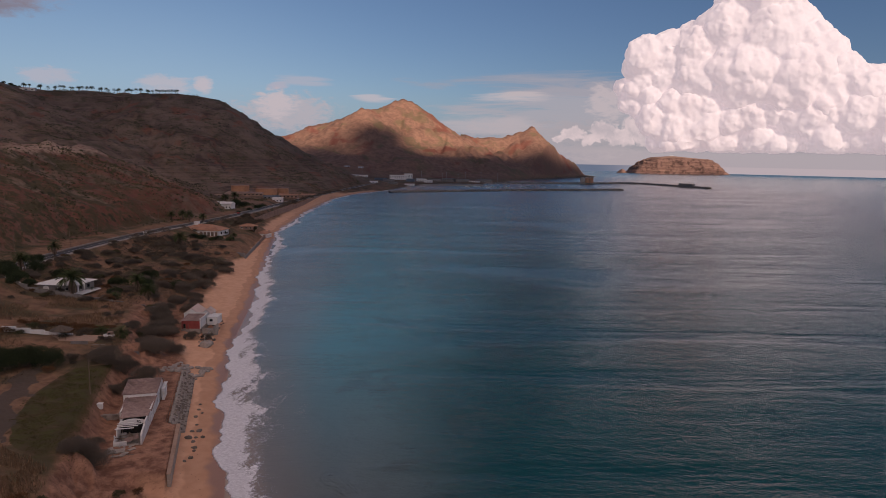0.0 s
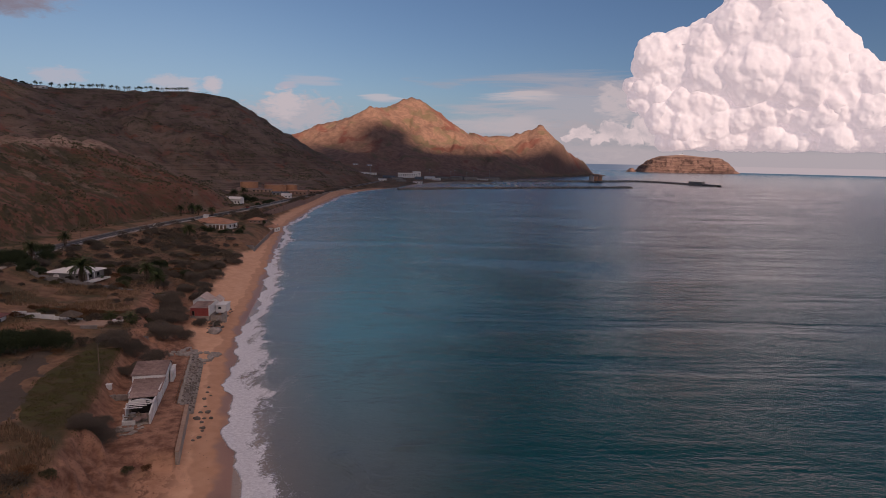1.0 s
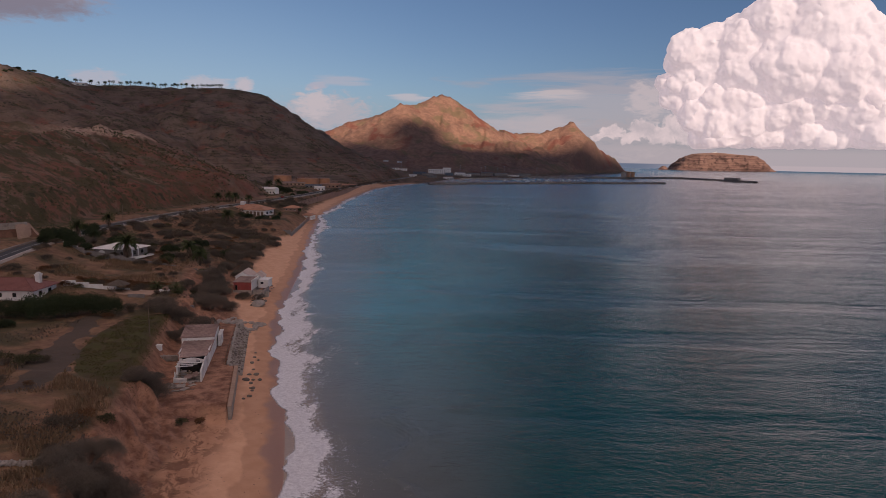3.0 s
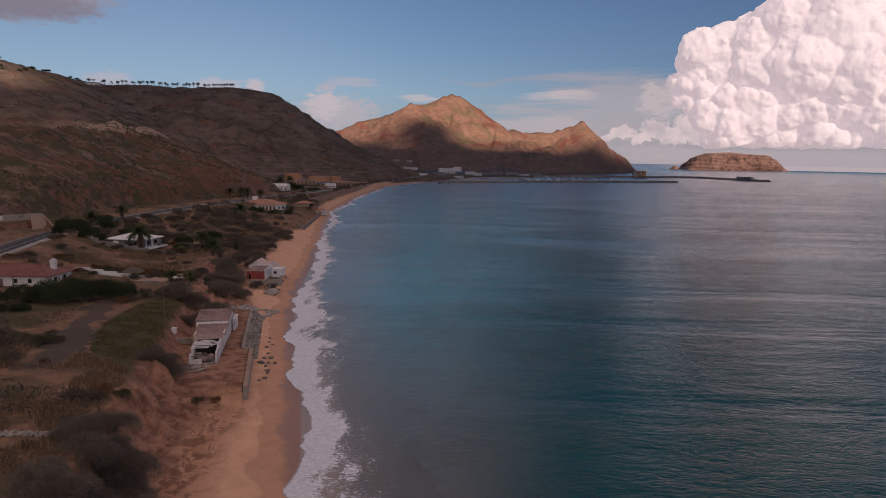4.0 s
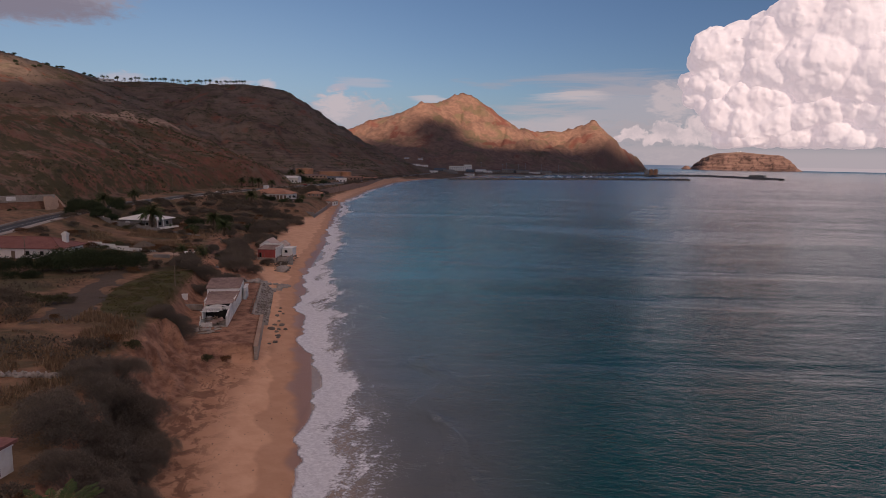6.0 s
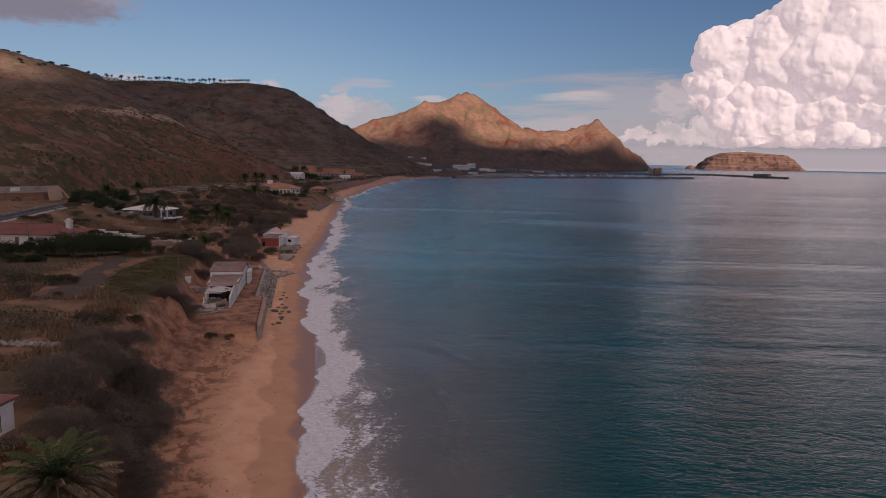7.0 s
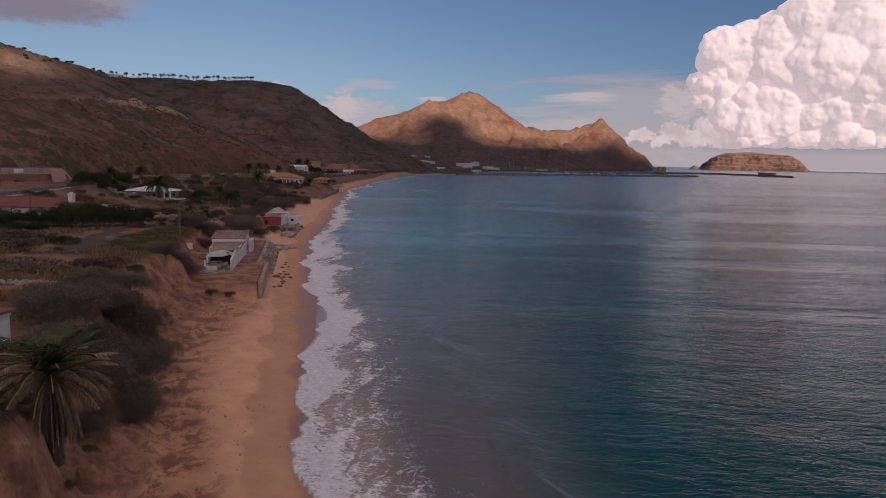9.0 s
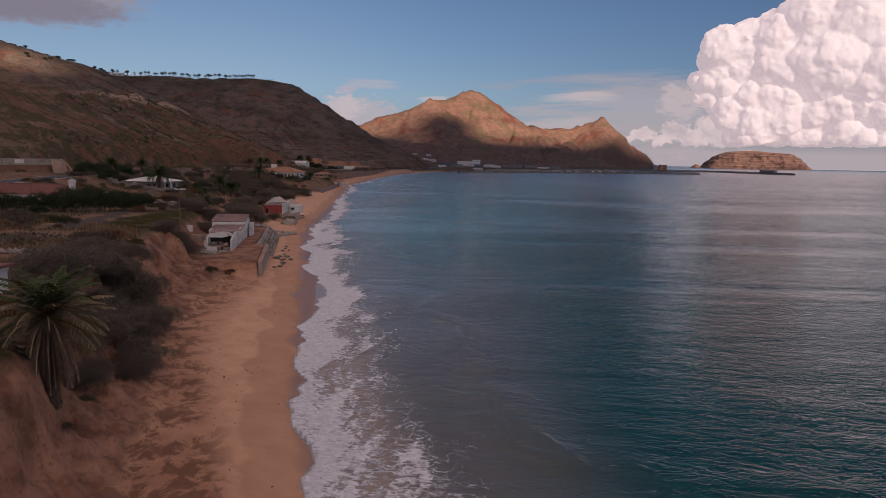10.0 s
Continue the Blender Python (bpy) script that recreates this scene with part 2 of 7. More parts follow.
HILL = [(-1500, 600, 235), (-1000, 850, 222), (-840, 1000, 203), (-815, 1150, 188), (-828, 1280, 184), (-690, 1340, 184), (-590, 1350, 184),
        (-530, 1370, 185), (-488, 1385, 180), (-462, 1410, 162), (-434, 1450, 134), (-413, 1600, 106), (-384, 1750, 74), (-340, 1830, 42), (-290, 1880, 10)]
SPUR = [(-520, 250, 110), (-420, 380, 82), (-355, 420, 70), (-311, 500, 69), (-318, 560, 68), (-326, 620, 61), (-315, 690, 40), (-290, 760, 18)]
NEAR_SPUR = [(-311, 500, 68), (-288, 400, 60), (-270, 320, 52), (-275, 240, 50), (-290, 150, 50), (-300, 0, 55), (-250, -300, 60)]
PEAK = [(-900, 2200, 70), (-588, 2300, 134), (-496, 2330, 172), (-399, 2350, 196), (-319, 2354, 238), (-277, 2420, 242), (-248, 2480, 248),
        (-215, 2540, 284), (-191, 2560, 293), (-151, 2565, 281), (-86, 2580, 225), (3, 2600, 176), (94, 2620, 154), (207, 2640, 158), (277, 2670, 181),
        (330, 2683, 205), (371, 2690, 166), (422, 2710, 118), (476, 2740, 82), (531, 2780, 57), (556, 2790, 22)]
PEAK_SPUR = [(-319, 2354, 236), (-230, 2270, 165), (-130, 2190, 85), (-60, 2130, 25)]
LOW_SPUR = [(-588, 2300, 132), (-450, 2130, 95), (-323, 1995, 72), (-240, 1900, 30)]


WALL_Y, WALL_X = [100, 110.8, 134, 134.6, 170, 180], [-47.9, -51.35, -59.0, -60.9, -72.4, -75.6]      # edge of the terrace behind its sea wall


def ground_parts(X, Y):
    d = inland(X, Y)
    dr = (shore_x(Y) - road_x(Y)) * 0.97
    # beach, bank and coastal plain
    wob = fbm(X / 11.0, Y / 11.0, 3, 3)
    bw = np.interp(Y, [-100, 25, 40, 60, 75, 95, 108, 118, 170, 210, 300, 370, 382, 450, 515, 545, 600, 1000, 1300], [12, 11.5, 12.5, 15.5, 17, 16, 13.5, 16, 10, 14.5, 17, 15, 11.5, 8.5, 6, 11, 14, 14, 5])
    top = np.interp(Y, [0, 60, 105, 125, 170, 210, 300, 500, 800, 1300, 1700], [10, 10, 9.5, 8.8, 8.0, 7.2, 7, 7.5, 6, 5, 4])
    bank = np.interp(Y, [0, 60, 75, 100, 130, 200, 300, 370, 382, 515, 545, 600], [9, 10, 11, 13, 14, 22, 30, 26, 11, 11, 20, 25])
    beach = np.minimum(d * 0.13, 2.2 + 0.01 * d)
    beach = np.where(d < 0, np.maximum(d * 0.07, -6 + d * 0.002), beach)
    gully = np.abs(fbm(X / 5.5 + Y / 9.0, Y / 7.0, 3, 11))
    e = d - bw + wob * 3.0
    rise = np.clip(e / bank, 0, 1)
    rise = rise - gully * 0.55 * rise * (1 - rise) * 1.6
    rise_ = np.clip(rise, 0, 1)
    scarp = np.clip((330 - Y) / 120, 0, 1)
    z = beach + (top - 2.2) * (rise_ ** 0.9 * (1 - 0.5 * scarp) + 0.5 * scarp * sstep(rise_ + wob * 0.12, 0.5, 0.82))
    plain = np.clip((d - bw - bank) / np.maximum(dr - bw - bank - 8, 10), 0, 1) ** 2.6
    z = z + (np.interp(Y, ROAD_Y, ROAD_Z) - top) * plain + fbm(X / 25, Y / 25, 3, 5) * 0.9 * sstep(d, bw + bank, bw + bank + 30)
    # terrace of the derelict house behind its sea wall
    on = sstep(Y, 108, 111.5) * (1 - sstep(Y, 168, 178))
    back = (np.interp(Y, WALL_Y, WALL_X) - X) * 0.95
    terr = np.where(back < 0, np.minimum(d * 0.14, 1.3), 3.9)
    terr = np.where(d > 24, 3.9 + (top - 3.9) * sstep(d, 24, 29.5), terr)
    z = z * (1 - on) + terr * on
    face = sstep(rise, 0.03, 0.2) * (1 - sstep(rise, 0.85, 1.0)) * (Y < 330)
    z = z + (fbm(X / 2.6, Y / 2.6, 3, 17) * 0.8 - np.abs(fbm(X / 1.7 + Y / 4, Y / 2.2, 3, 19)) * 0.7 + fbm(X / 0.9, Y / 0.9, 2, 18) * 0.22) * face * (1 - on)
    # road bed
    rd = np.abs(X - road_x(Y)) * 0.97
    bed = 1 - sstep(rd, 5.0, 11.0)
    h1, s1, d1 = ridge(X, Y, HILL, 0.44, 1.5, (-500, 1.6))
    h2, s2, d2 = ridge(X, Y, SPUR, 0.47)
    h3, s3, d3 = ridge(X, Y, NEAR_SPUR, 0.55)
    h4, s4, d4 = ridge(X, Y, PEAK, 0.66, 1.6, (330, 1.9))
    h5, s5, d5 = ridge(X, Y, PEAK_SPUR, 0.60, 1.5)
    h6, s6, d6 = ridge(X, Y, LOW_SPUR, 0.42, 1.5)

    def cut(h, s, dist, across, depth, seed):
        g = np.abs(fbm(s / across + fbm(X / 90, Y / 90, 2, seed + 5) * 0.8, dist / (across * 6), 4, seed))
        return h - (0.32 - g) * depth * sstep(dist, 10, across * 3) * sstep(h, 4, 40)

    h1 = cut(h1, s1, d1, 80, 22, 21) + 1.5 * np.sin(h1 / 2.6 + fbm(X / 120, Y / 120, 2, 9) * 5) * sstep(h1, 20, 50)
    h2, h3 = cut(h2, s2, d2, 38, 15, 31), cut(h3, s3, d3, 34, 13, 41)
    h4, h5, h6 = cut(h4, s4, d4, 46, 46, 51), cut(h5, s5, d5, 40, 22, 61), cut(h6, s6, d6, 80, 14, 71)
    hill = np.maximum.reduce([smax(smax(h2, h3, 10), h1, 14), smax(h4, smax(h5, h6, 12), 10)])
    hill = hill + fbm(X / 34, Y / 34, 5, 81) * 4.5 * sstep(hill, 3, 30) * (0.25 + 0.75 * sstep(np.minimum(d1, d4), 15, 70))
    crag = sstep(Y, 2000, 2300) * sstep(hill, 30, 120)
    hill = hill + (np.abs(fbm(X / 30, Y / 30, 4, 85)) - 0.2) * 10.0 * crag
    coast = sstep(d, 10, 70)
    left = sstep(rd * np.sign(road_x(Y) - X), 6, 40)
    mixy = sstep(Y, 1300, 1600)
    land = left * (1 - mixy) + coast * mixy
    up = hill * land
    z = np.where(d > 0, z + (smax(z, up, 3.0) - z) * sstep(up, 0.5, 4.0), z)
    z = z * (1 - bed * (Y < 1600)) + np.interp(Y, ROAD_Y, ROAD_Z) * bed * (Y < 1600)
    return z, d, hill * land, bw, bank, rise, on


def gz(x, y):
    """Height of the ground."""
    X, Y = np.atleast_1d(np.asarray(x, float)), np.atleast_1d(np.asarray(y, float))
    z = ground_parts(X, Y)[0]
    return float(z[0]) if np.isscalar(x) else z


# ---- materials ----
def material(name):
    m = bpy.data.materials.new(name)
    m.use_nodes = True
    return m, Nodes(m.node_tree)


def finish(n, col, rough=0.9, normal=None, metal=0.0, spec=0.3):
    b = n.add("ShaderNodeBsdfPrincipled", None, Base_Color=col, Roughness=rough, Metallic=metal)
    b.inputs["Specular IOR Level"].default_value = spec
    if normal is not None:
        n.put(b, "Normal", normal)
    n.add("ShaderNodeOutputMaterial", None, Surface=b)
    return b


def bump(n, height, strength, distance):
    return n.add("ShaderNodeBump", None, Height=height, Strength=strength, Distance=distance).outputs[0]


def surface(name, c1, c2, scale, rough=0.85, relief=0.02, c3=None, stain=0.35, metal=0.0, spec=0.3):
    """A worn surface: two tones of grain, larger stains, fine relief."""
    m, n = material(name)
    p = n.add("ShaderNodeNewGeometry").outputs["Position"]
    rnd = n.add("ShaderNodeObjectInfo").outputs["Random"]
    fine = n.noise(p, scale, 6, 0.65)
    big = n.noise(p, scale * 0.16, 4, 0.6, 0.3)
    col = n.mix(n.step(fine, 0.3, 0.7), c1, c2)
    col = n.mix(n.math("MULTIPLY", n.step(big, 0.45, 0.7), stain), col, c3 or tuple(v * 0.45 for v in c2))
    col = n.mix(n.math("MULTIPLY", rnd, 0.18), col, tuple(v * 0.7 for v in c1))
    finish(n, col, n.step(fine, 0.2, 0.8, rough - 0.08, min(1, rough + 0.08)), bump(n, fine, 0.6, relief), metal, spec)
    return m


def ground_material():
    m, n = material("coastal_ground")
    geo = n.add("ShaderNodeNewGeometry")
    p, nz = geo.outputs["Position"], n.add("ShaderNodeSeparateXYZ", None, i0=geo.outputs["Normal"]).outputs[2]
    pz = n.add("ShaderNodeSeparateXYZ", None, i0=p).outputs[2]
    n05, n2, n15 = n.noise(p, 2.2, 5, 0.65), n.noise(p, 0.35, 6, 0.62), n.noise(p, 0.05, 6, 0.6, 0.5)
    n60 = n.noise(p, 0.012, 6, 0.62, 0.4)
    # dry plain: brown soil, straw-coloured grass, dull green
    col = n.mix(n.step(n2, 0.35, 0.65), (0.17, 0.092, 0.057), (0.27, 0.152, 0.09))
    col = n.mix(n.step(n15, 0.45, 0.62), col, (0.085, 0.066, 0.034))
    col = n.mix(n.math("MULTIPLY", n.step(n05, 0.55, 0.75), 0.5), col, (0.05, 0.036, 0.022))
    # moss-green field and dark wet track
    moss = n.mix(n.step(n2, 0.38, 0.62), n.mix(n05, (0.042, 0.042, 0.010), (0.090, 0.082, 0.020)), (0.07, 0.052, 0.024))
    moss = n.mix(n.step(n.noise(p, 0.11, 6, 0.66, 0.6), 0.50, 0.64, 0.0, 0.85), moss, n.mix(n05, (0.075, 0.048, 0.026), (0.12, 0.078, 0.045)))
    col = n.mix(n.step(n.math("ADD", n.attr("field"), n.math("MULTIPLY", n.math("SUBTRACT", n2, 0.5), 1.6)), 0.3, 0.7), col, moss)
    col = n.mix(n.step(n.math("ADD", n.attr("track"), n.math("MULTIPLY", n.math("SUBTRACT", n2, 0.5), 1.2)), 0.35, 0.75, 0.0, 0.85), col, n.mix(n05, (0.062, 0.05, 0.042), (0.095, 0.076, 0.062)))
    # hills: rust soil, olive scrub, red scars
    hill = n.mix(n.step(n60, 0.36, 0.62), (0.185, 0.122, 0.088), (0.275, 0.19, 0.14))
    hill = n.mix(n.math("MULTIPLY", n.step(n15, 0.48, 0.66), 0.75), hill, (0.115, 0.096, 0.05))
    hill = n.mix(n.math("MULTIPLY", n.step(n.noise(p, 0.016, 6, 0.62, 1.2), 0.56, 0.66), 0.7), hill, (0.30, 0.105, 0.062))
    hill = n.mix(n.math("MULTIPLY", n.step(n.noise(n.vmath("ADD", p, (500, 90, 0)), 0.021, 6, 0.65, 0.8), 0.52, 0.66), 0.7), hill, (0.085, 0.055, 0.045))
    hill = n.mix(n.math("MULTIPLY", n.step(n.noise(n.vmath("ADD", p, (900, 700, 0)), 0.03, 6, 0.65, 0.8), 0.58, 0.70), 0.6), hill, (0.30, 0.19, 0.135))
    strata = n.noise(n.stretch(p, 0.006, 0.006, 0.16), 1.0, 4, 0.6, 0.2)
    hill = n.mix(n.math("MULTIPLY", n.step(strata, 0.52, 0.64), 0.2), hill, (0.115, 0.06, 0.046))
    fines = n.noise(n.stretch(p, 0.012, 0.012, 0.55), 1.0, 5, 0.62, 0.25)
    hill = n.mix(n.math("MULTIPLY", n.step(fines, 0.54, 0.62), 0.14), hill, (0.32, 0.18, 0.125))
    hill = n.mix(n.step(nz, 0.80, 0.62, 0.0, 0.75), hill, n.mix(n2, (0.17, 0.08, 0.055), (0.28, 0.14, 0.09)))
    hill = n.mix(n.math("MULTIPLY", n.step(n2, 0.56, 0.66), 0.55), hill, (0.085, 0.07, 0.042))
    far = n.mix(n.step(n15, 0.35, 0.65), (0.25, 0.135, 0.095), (0.36, 0.20, 0.135))
    far = n.mix(n.math("MULTIPLY", n.step(n60, 0.50, 0.66), 0.8), far, (0.19, 0.145, 0.08))
    far = n.mix(n.step(nz, 0.74, 0.58, 0.0, 0.7), far, (0.20, 0.11, 0.085))
    far = n.mix(n.math("MULTIPLY", n.step(n.noise(p, 0.008, 4, 0.6, 0.6), 0.58, 0.68), 0.7), far, (0.24, 0.07, 0.05))
    pos_y = n.add("ShaderNodeSeparateXYZ", None, i0=p).outputs[1]
    # the near spur: raw red soil in its gullies, olive scrub between them
    close = n.step(pos_y, 660.0, 520.0)
    raw = n.noise(p, 0.024, 7, 0.66, 0.5)
    clump = n.noise(p, 0.16, 6, 0.68, 0.3)
    hill = n.mix(n.math("MULTIPLY", n.step(raw, 0.42, 0.56), n.math("MULTIPLY", close, n.step(pos_y, 220.0, 420.0, 0.35, 0.9))), hill, n.mix(n.step(clump, 0.35, 0.65), (0.17, 0.062, 0.042), (0.29, 0.118, 0.078)))
    hill = n.mix(n.math("MULTIPLY", n.step(n.math("ADD", n.math("MULTIPLY", clump, 0.6), n.math("MULTIPLY", n15, 0.4)), 0.44, 0.54), n.step(pos_y, 620.0, 380.0, 0.0, 0.9)), hill, n.mix(n2, (0.05, 0.049, 0.025), (0.108, 0.09, 0.045)))
    # old field terraces low on the far flank
    steps_ = n.math("FRACT", n.math("ADD", n.math("MULTIPLY", pz, 0.2), n.math("MULTIPLY", n.noise(p, 0.006, 3, 0.5), 3.0)))
    low = n.math("MULTIPLY", n.math("MULTIPLY", n.step(pos_y, 800.0, 950.0), n.step(pos_y, 1700.0, 1500.0)), n.step(pz, 70.0, 40.0))
    low = n.math("MULTIPLY", low, n.step(n15, 0.35, 0.55, 0.3, 1.0))
    hill = n.mix(n.math("MULTIPLY", n.step(steps_, 0.72, 0.84), n.math("MULTIPLY", low, 0.35)), hill, (0.08, 0.046, 0.036))
    hill = n.mix(n.math("MULTIPLY", n.step(steps_, 0.35, 0.1), n.math("MULTIPLY", low, 0.2)), hill, (0.34, 0.215, 0.16))
    # single low bushes dotted over the slopes
    dots = n.add("ShaderNodeTexVoronoi", None, Vector=p, Scale=0.13)
    size = n.step(n.noise(p, 0.02, 4, 0.6), 0.42, 0.66, 0.02, 0.30)
    spot = n.math("LESS_THAN", n.math("ADD", dots.outputs["Distance"], n.math("MULTIPLY", n.math("SUBTRACT", n05, 0.5), 0.12)), size)
    hill = n.mix(n.math("MULTIPLY", spot, 0.8), hill, (0.05, 0.046, 0.026))
    hill = n.mix(n.attr("peak"), hill, far)
    hill = n.mix(n.math("MULTIPLY", n.attr("scar"), n.step(n2, 0.3, 0.55)), hill, n.mix(n05, (0.42, 0.265, 0.19), (0.58, 0.42, 0.32)))
    col = n.mix(n.attr("hill"), col, hill)
    # earth bank
    earth = n.mix(n.step(n2, 0.32, 0.66), (0.16, 0.074, 0.047), (0.40, 0.21, 0.138))
    earth = n.mix(n.math("MULTIPLY", n.step(n05, 0.5, 0.72), 0.6), earth, (0.09, 0.04, 0.022))
    col = n.mix(n.attr("earth"), col, earth)
    # beach sand, damp and wet towards the water
    sand = n.mix(n.step(n2, 0.3, 0.7), (0.60, 0.33, 0.205), (0.69, 0.40, 0.26))
    sand = n.mix(n.math("MULTIPLY", n.step(n05, 0.62, 0.75), 0.25), sand, (0.16, 0.09, 0.05))
    inl = n.attr("inland")
    edge = n.math("ADD", inl, n.math("MULTIPLY", n.math("SUBTRACT", n.noise(p, 0.09, 3, 0.5), 0.5), 9.0))
    damp = n.step(edge, 7.0, 6.2)
    sand = n.mix(damp, sand, n.mix(0.32, sand, (0.26, 0.12, 0.065)))
    wet = n.step(edge, 3.4, 1.8)
    sand = n.mix(wet, sand, (0.33, 0.18, 0.125))
    sand = n.mix(n.math("MULTIPLY", n.attr("wrack"), n.step(n2, 0.35, 0.6, 0.35, 0.75)), sand, (0.30, 0.135, 0.075))
    wrack = n.math("MULTIPLY", n.step(n.noise(n.stretch(p, 0.42, 0.30, 1), 1.0, 7, 0.72, 0.5), 0.47, 0.56), n.attr("wrack"))
    sand = n.mix(n.math("MULTIPLY", wrack, 0.68), sand, (0.115, 0.05, 0.030))
    col = n.mix(n.attr("sand"), col, sand)
    rough = n.step(n.math("MULTIPLY", wet, n.attr("sand")), 0.0, 1.0, 0.95, 0.42)
    relief = n.math("ADD", n.math("MULTIPLY", n05, 0.35), n2)
    relief = n.math("ADD", relief, n.math("MULTIPLY", n.math("MULTIPLY", n.noise(p, 0.09, 7, 0.66, 0.3), 14.0), n.attr("hill")))
    finish(n, col, rough, bump(n, relief, n.step(n.attr("sand"), 0.0, 1.0, 0.9, 0.15), 0.5), spec=0.25)
    return m


def islet_material():
    m, n = material("islet_rock")
    geo = n.add("ShaderNodeNewGeometry")
    p, nz = geo.outputs["Position"], n.add("ShaderNodeSeparateXYZ", None, i0=geo.outputs["Normal"]).outputs[2]
    s1 = n.noise(n.stretch(p, 0.006, 0.006, 0.22), 1.0, 6, 0.65, 0.4)
    s2 = n.noise(p, 0.035, 7, 0.68, 0.3)
    col = n.mix(n.step(s1, 0.36, 0.64), (0.16, 0.088, 0.072), (0.34, 0.20, 0.155))
    col = n.mix(n.step(s2, 0.45, 0.65), col, (0.085, 0.05, 0.042))
    col = n.mix(n.step(nz, 0.86, 0.96), col, n.mix(s2, (0.26, 0.155, 0.115), (0.36, 0.22, 0.16)))
    finish(n, col, 0.95, bump(n, n.math("ADD", s1, s2), 1.0, 14.0), spec=0.2)
    return m


def sea_material():
    m, n = material("sea_water")
    geo = n.add("ShaderNodeNewGeometry")
    p = geo.outputs["Position"]
    off = n.attr("offshore")
    drift = n.math("MULTIPLY", n.math("SUBTRACT", n.noise(p, 0.02, 4, 0.6, 0.5), 0.5), 34.0)
    py = n.add("ShaderNodeSeparateXYZ", None, i0=p).outputs[1]
    # the shallows widen from the near beach towards the head of the bay
    wide = n.add("ShaderNodeMapRange", None, i0=py, i1=40.0, i2=800.0, i3=19.0, i4=290.0).outputs[0]
    o = n.math("DIVIDE", n.math("ADD", off, n.math("MULTIPLY", drift, n.step(off, 5.0, 60.0))), wide)
    calm = n.step(py, 70.0, 230.0)
    col = n.mix(n.step(off, 1.0, 9.0), (0.36, 0.275, 0.22), n.mix(calm, (0.20, 0.175, 0.155), (0.17, 0.205, 0.205)))
    col = n.mix(n.step(o, 0.12, 0.45), col, n.mix(calm, (0.13, 0.125, 0.115), (0.085, 0.25, 0.29)))
    col = n.mix(n.step(o, 0.45, 1.15), col, (0.005, 0.056, 0.056))
    # far water turns bluer: part of the sky's reflection put into its colour
    col = n.mix(n.step(py, 250.0, 1100.0), col, n.mix(n.step(o, 0.3, 1.1), (0.03, 0.15, 0.19), (0.004, 0.058, 0.096)))
    weed = n.math("MULTIPLY", n.step(n.noise(p, 0.055, 5, 0.62, 0.8), 0.52, 0.66), n.math("MULTIPLY", n.step(o, 0.3, 0.6), n.step(o, 1.6, 1.0)))
    col = n.mix(n.math("MULTIPLY", weed, 0.3), col, (0.075, 0.08, 0.07))
    # wind ripples in three sizes, crests across the bay, over a low swell; gusts roughen some stretches
    gust = n.noise(n.stretch(p, 0.004, 0.02, 1, 0.25), 1.0, 4, 0.6, 0.6)
    lively = n.step(gust, 0.36, 0.62, 0.55, 1.25)

    def crests(v):
        return n.math("SUBTRACT", 1.0, n.math("ABSOLUTE", n.math("MULTIPLY", n.math("SUBTRACT", v, 0.5), 2.0)))

    big = n.noise(n.stretch(p, 0.05, 0.13, 1, 0.30), 1.0, 3, 0.5, 0.4)
    mid = crests(n.noise(n.stretch(p, 0.30, 0.58, 1, 0.22), 1.0, 4, 0.6, 0.5))
    small = crests(n.noise(n.stretch(p, 0.55, 1.3, 1, 0.45), 1.0, 3, 0.6, 0.5))
    h = n.math("ADD", n.math("MULTIPLY", big, 0.5), n.math("ADD", n.math("MULTIPLY", mid, 0.18), n.math("MULTIPLY", small, 0.09)))
    sheltered = n.step(off, 4.0, 45.0, 0.65, 1.0)
    away = n.add("ShaderNodeVectorMath", {"operation": "LENGTH"}, i0=p).outputs["Value"]
    # long low waves on the open water
    long_ = crests(n.noise(n.stretch(p, 0.045, 0.11, 1, 0.12), 1.0, 5, 0.66, 0.4))
    h = n.math("ADD", h, n.math("MULTIPLY", long_, n.step(away, 120.0, 700.0, 0.1, 0.5)))
    h = n.math("MULTIPLY", n.math("MULTIPLY", h, lively), sheltered)
    nor = bump(n, h, 1.0, 1.0)
    # normals tilted south, which makes the water mirror higher sky
    lean = n.add("ShaderNodeCombineXYZ", None, i1=n.step(away, 60.0, 1200.0, -0.045, -0.06)).outputs[0]
    nor = n.vmath("NORMALIZE", n.vmath("ADD", nor, lean))
    bs = n.add("ShaderNodeBsdfPrincipled", None, Base_Color=col, Roughness=n.step(away, 60.0, 900.0, 0.05, 0.16), IOR=1.333, Normal=nor)
    bs.inputs["Specular IOR Level"].default_value = 0.5
    n.add("ShaderNodeOutputMaterial", None, Surface=bs.outputs[0])
    return m


GROUND, SEA, ISLET = ground_material(), sea_material(), islet_material()


# ---- ground and sea ----
def polar(dense, coarse, r0, r1, rows):
    a = np.concatenate([np.linspace(radians(-52), radians(42), dense, endpoint=False), np.linspace(radians(42), radians(308), coarse, endpoint=False)])
    r = np.concatenate([[r0, 4, 8], np.geomspace(14, r1, rows - 3)])
    return r[:, None] * np.sin(a)[None, :], r[:, None] * np.cos(a)[None, :]


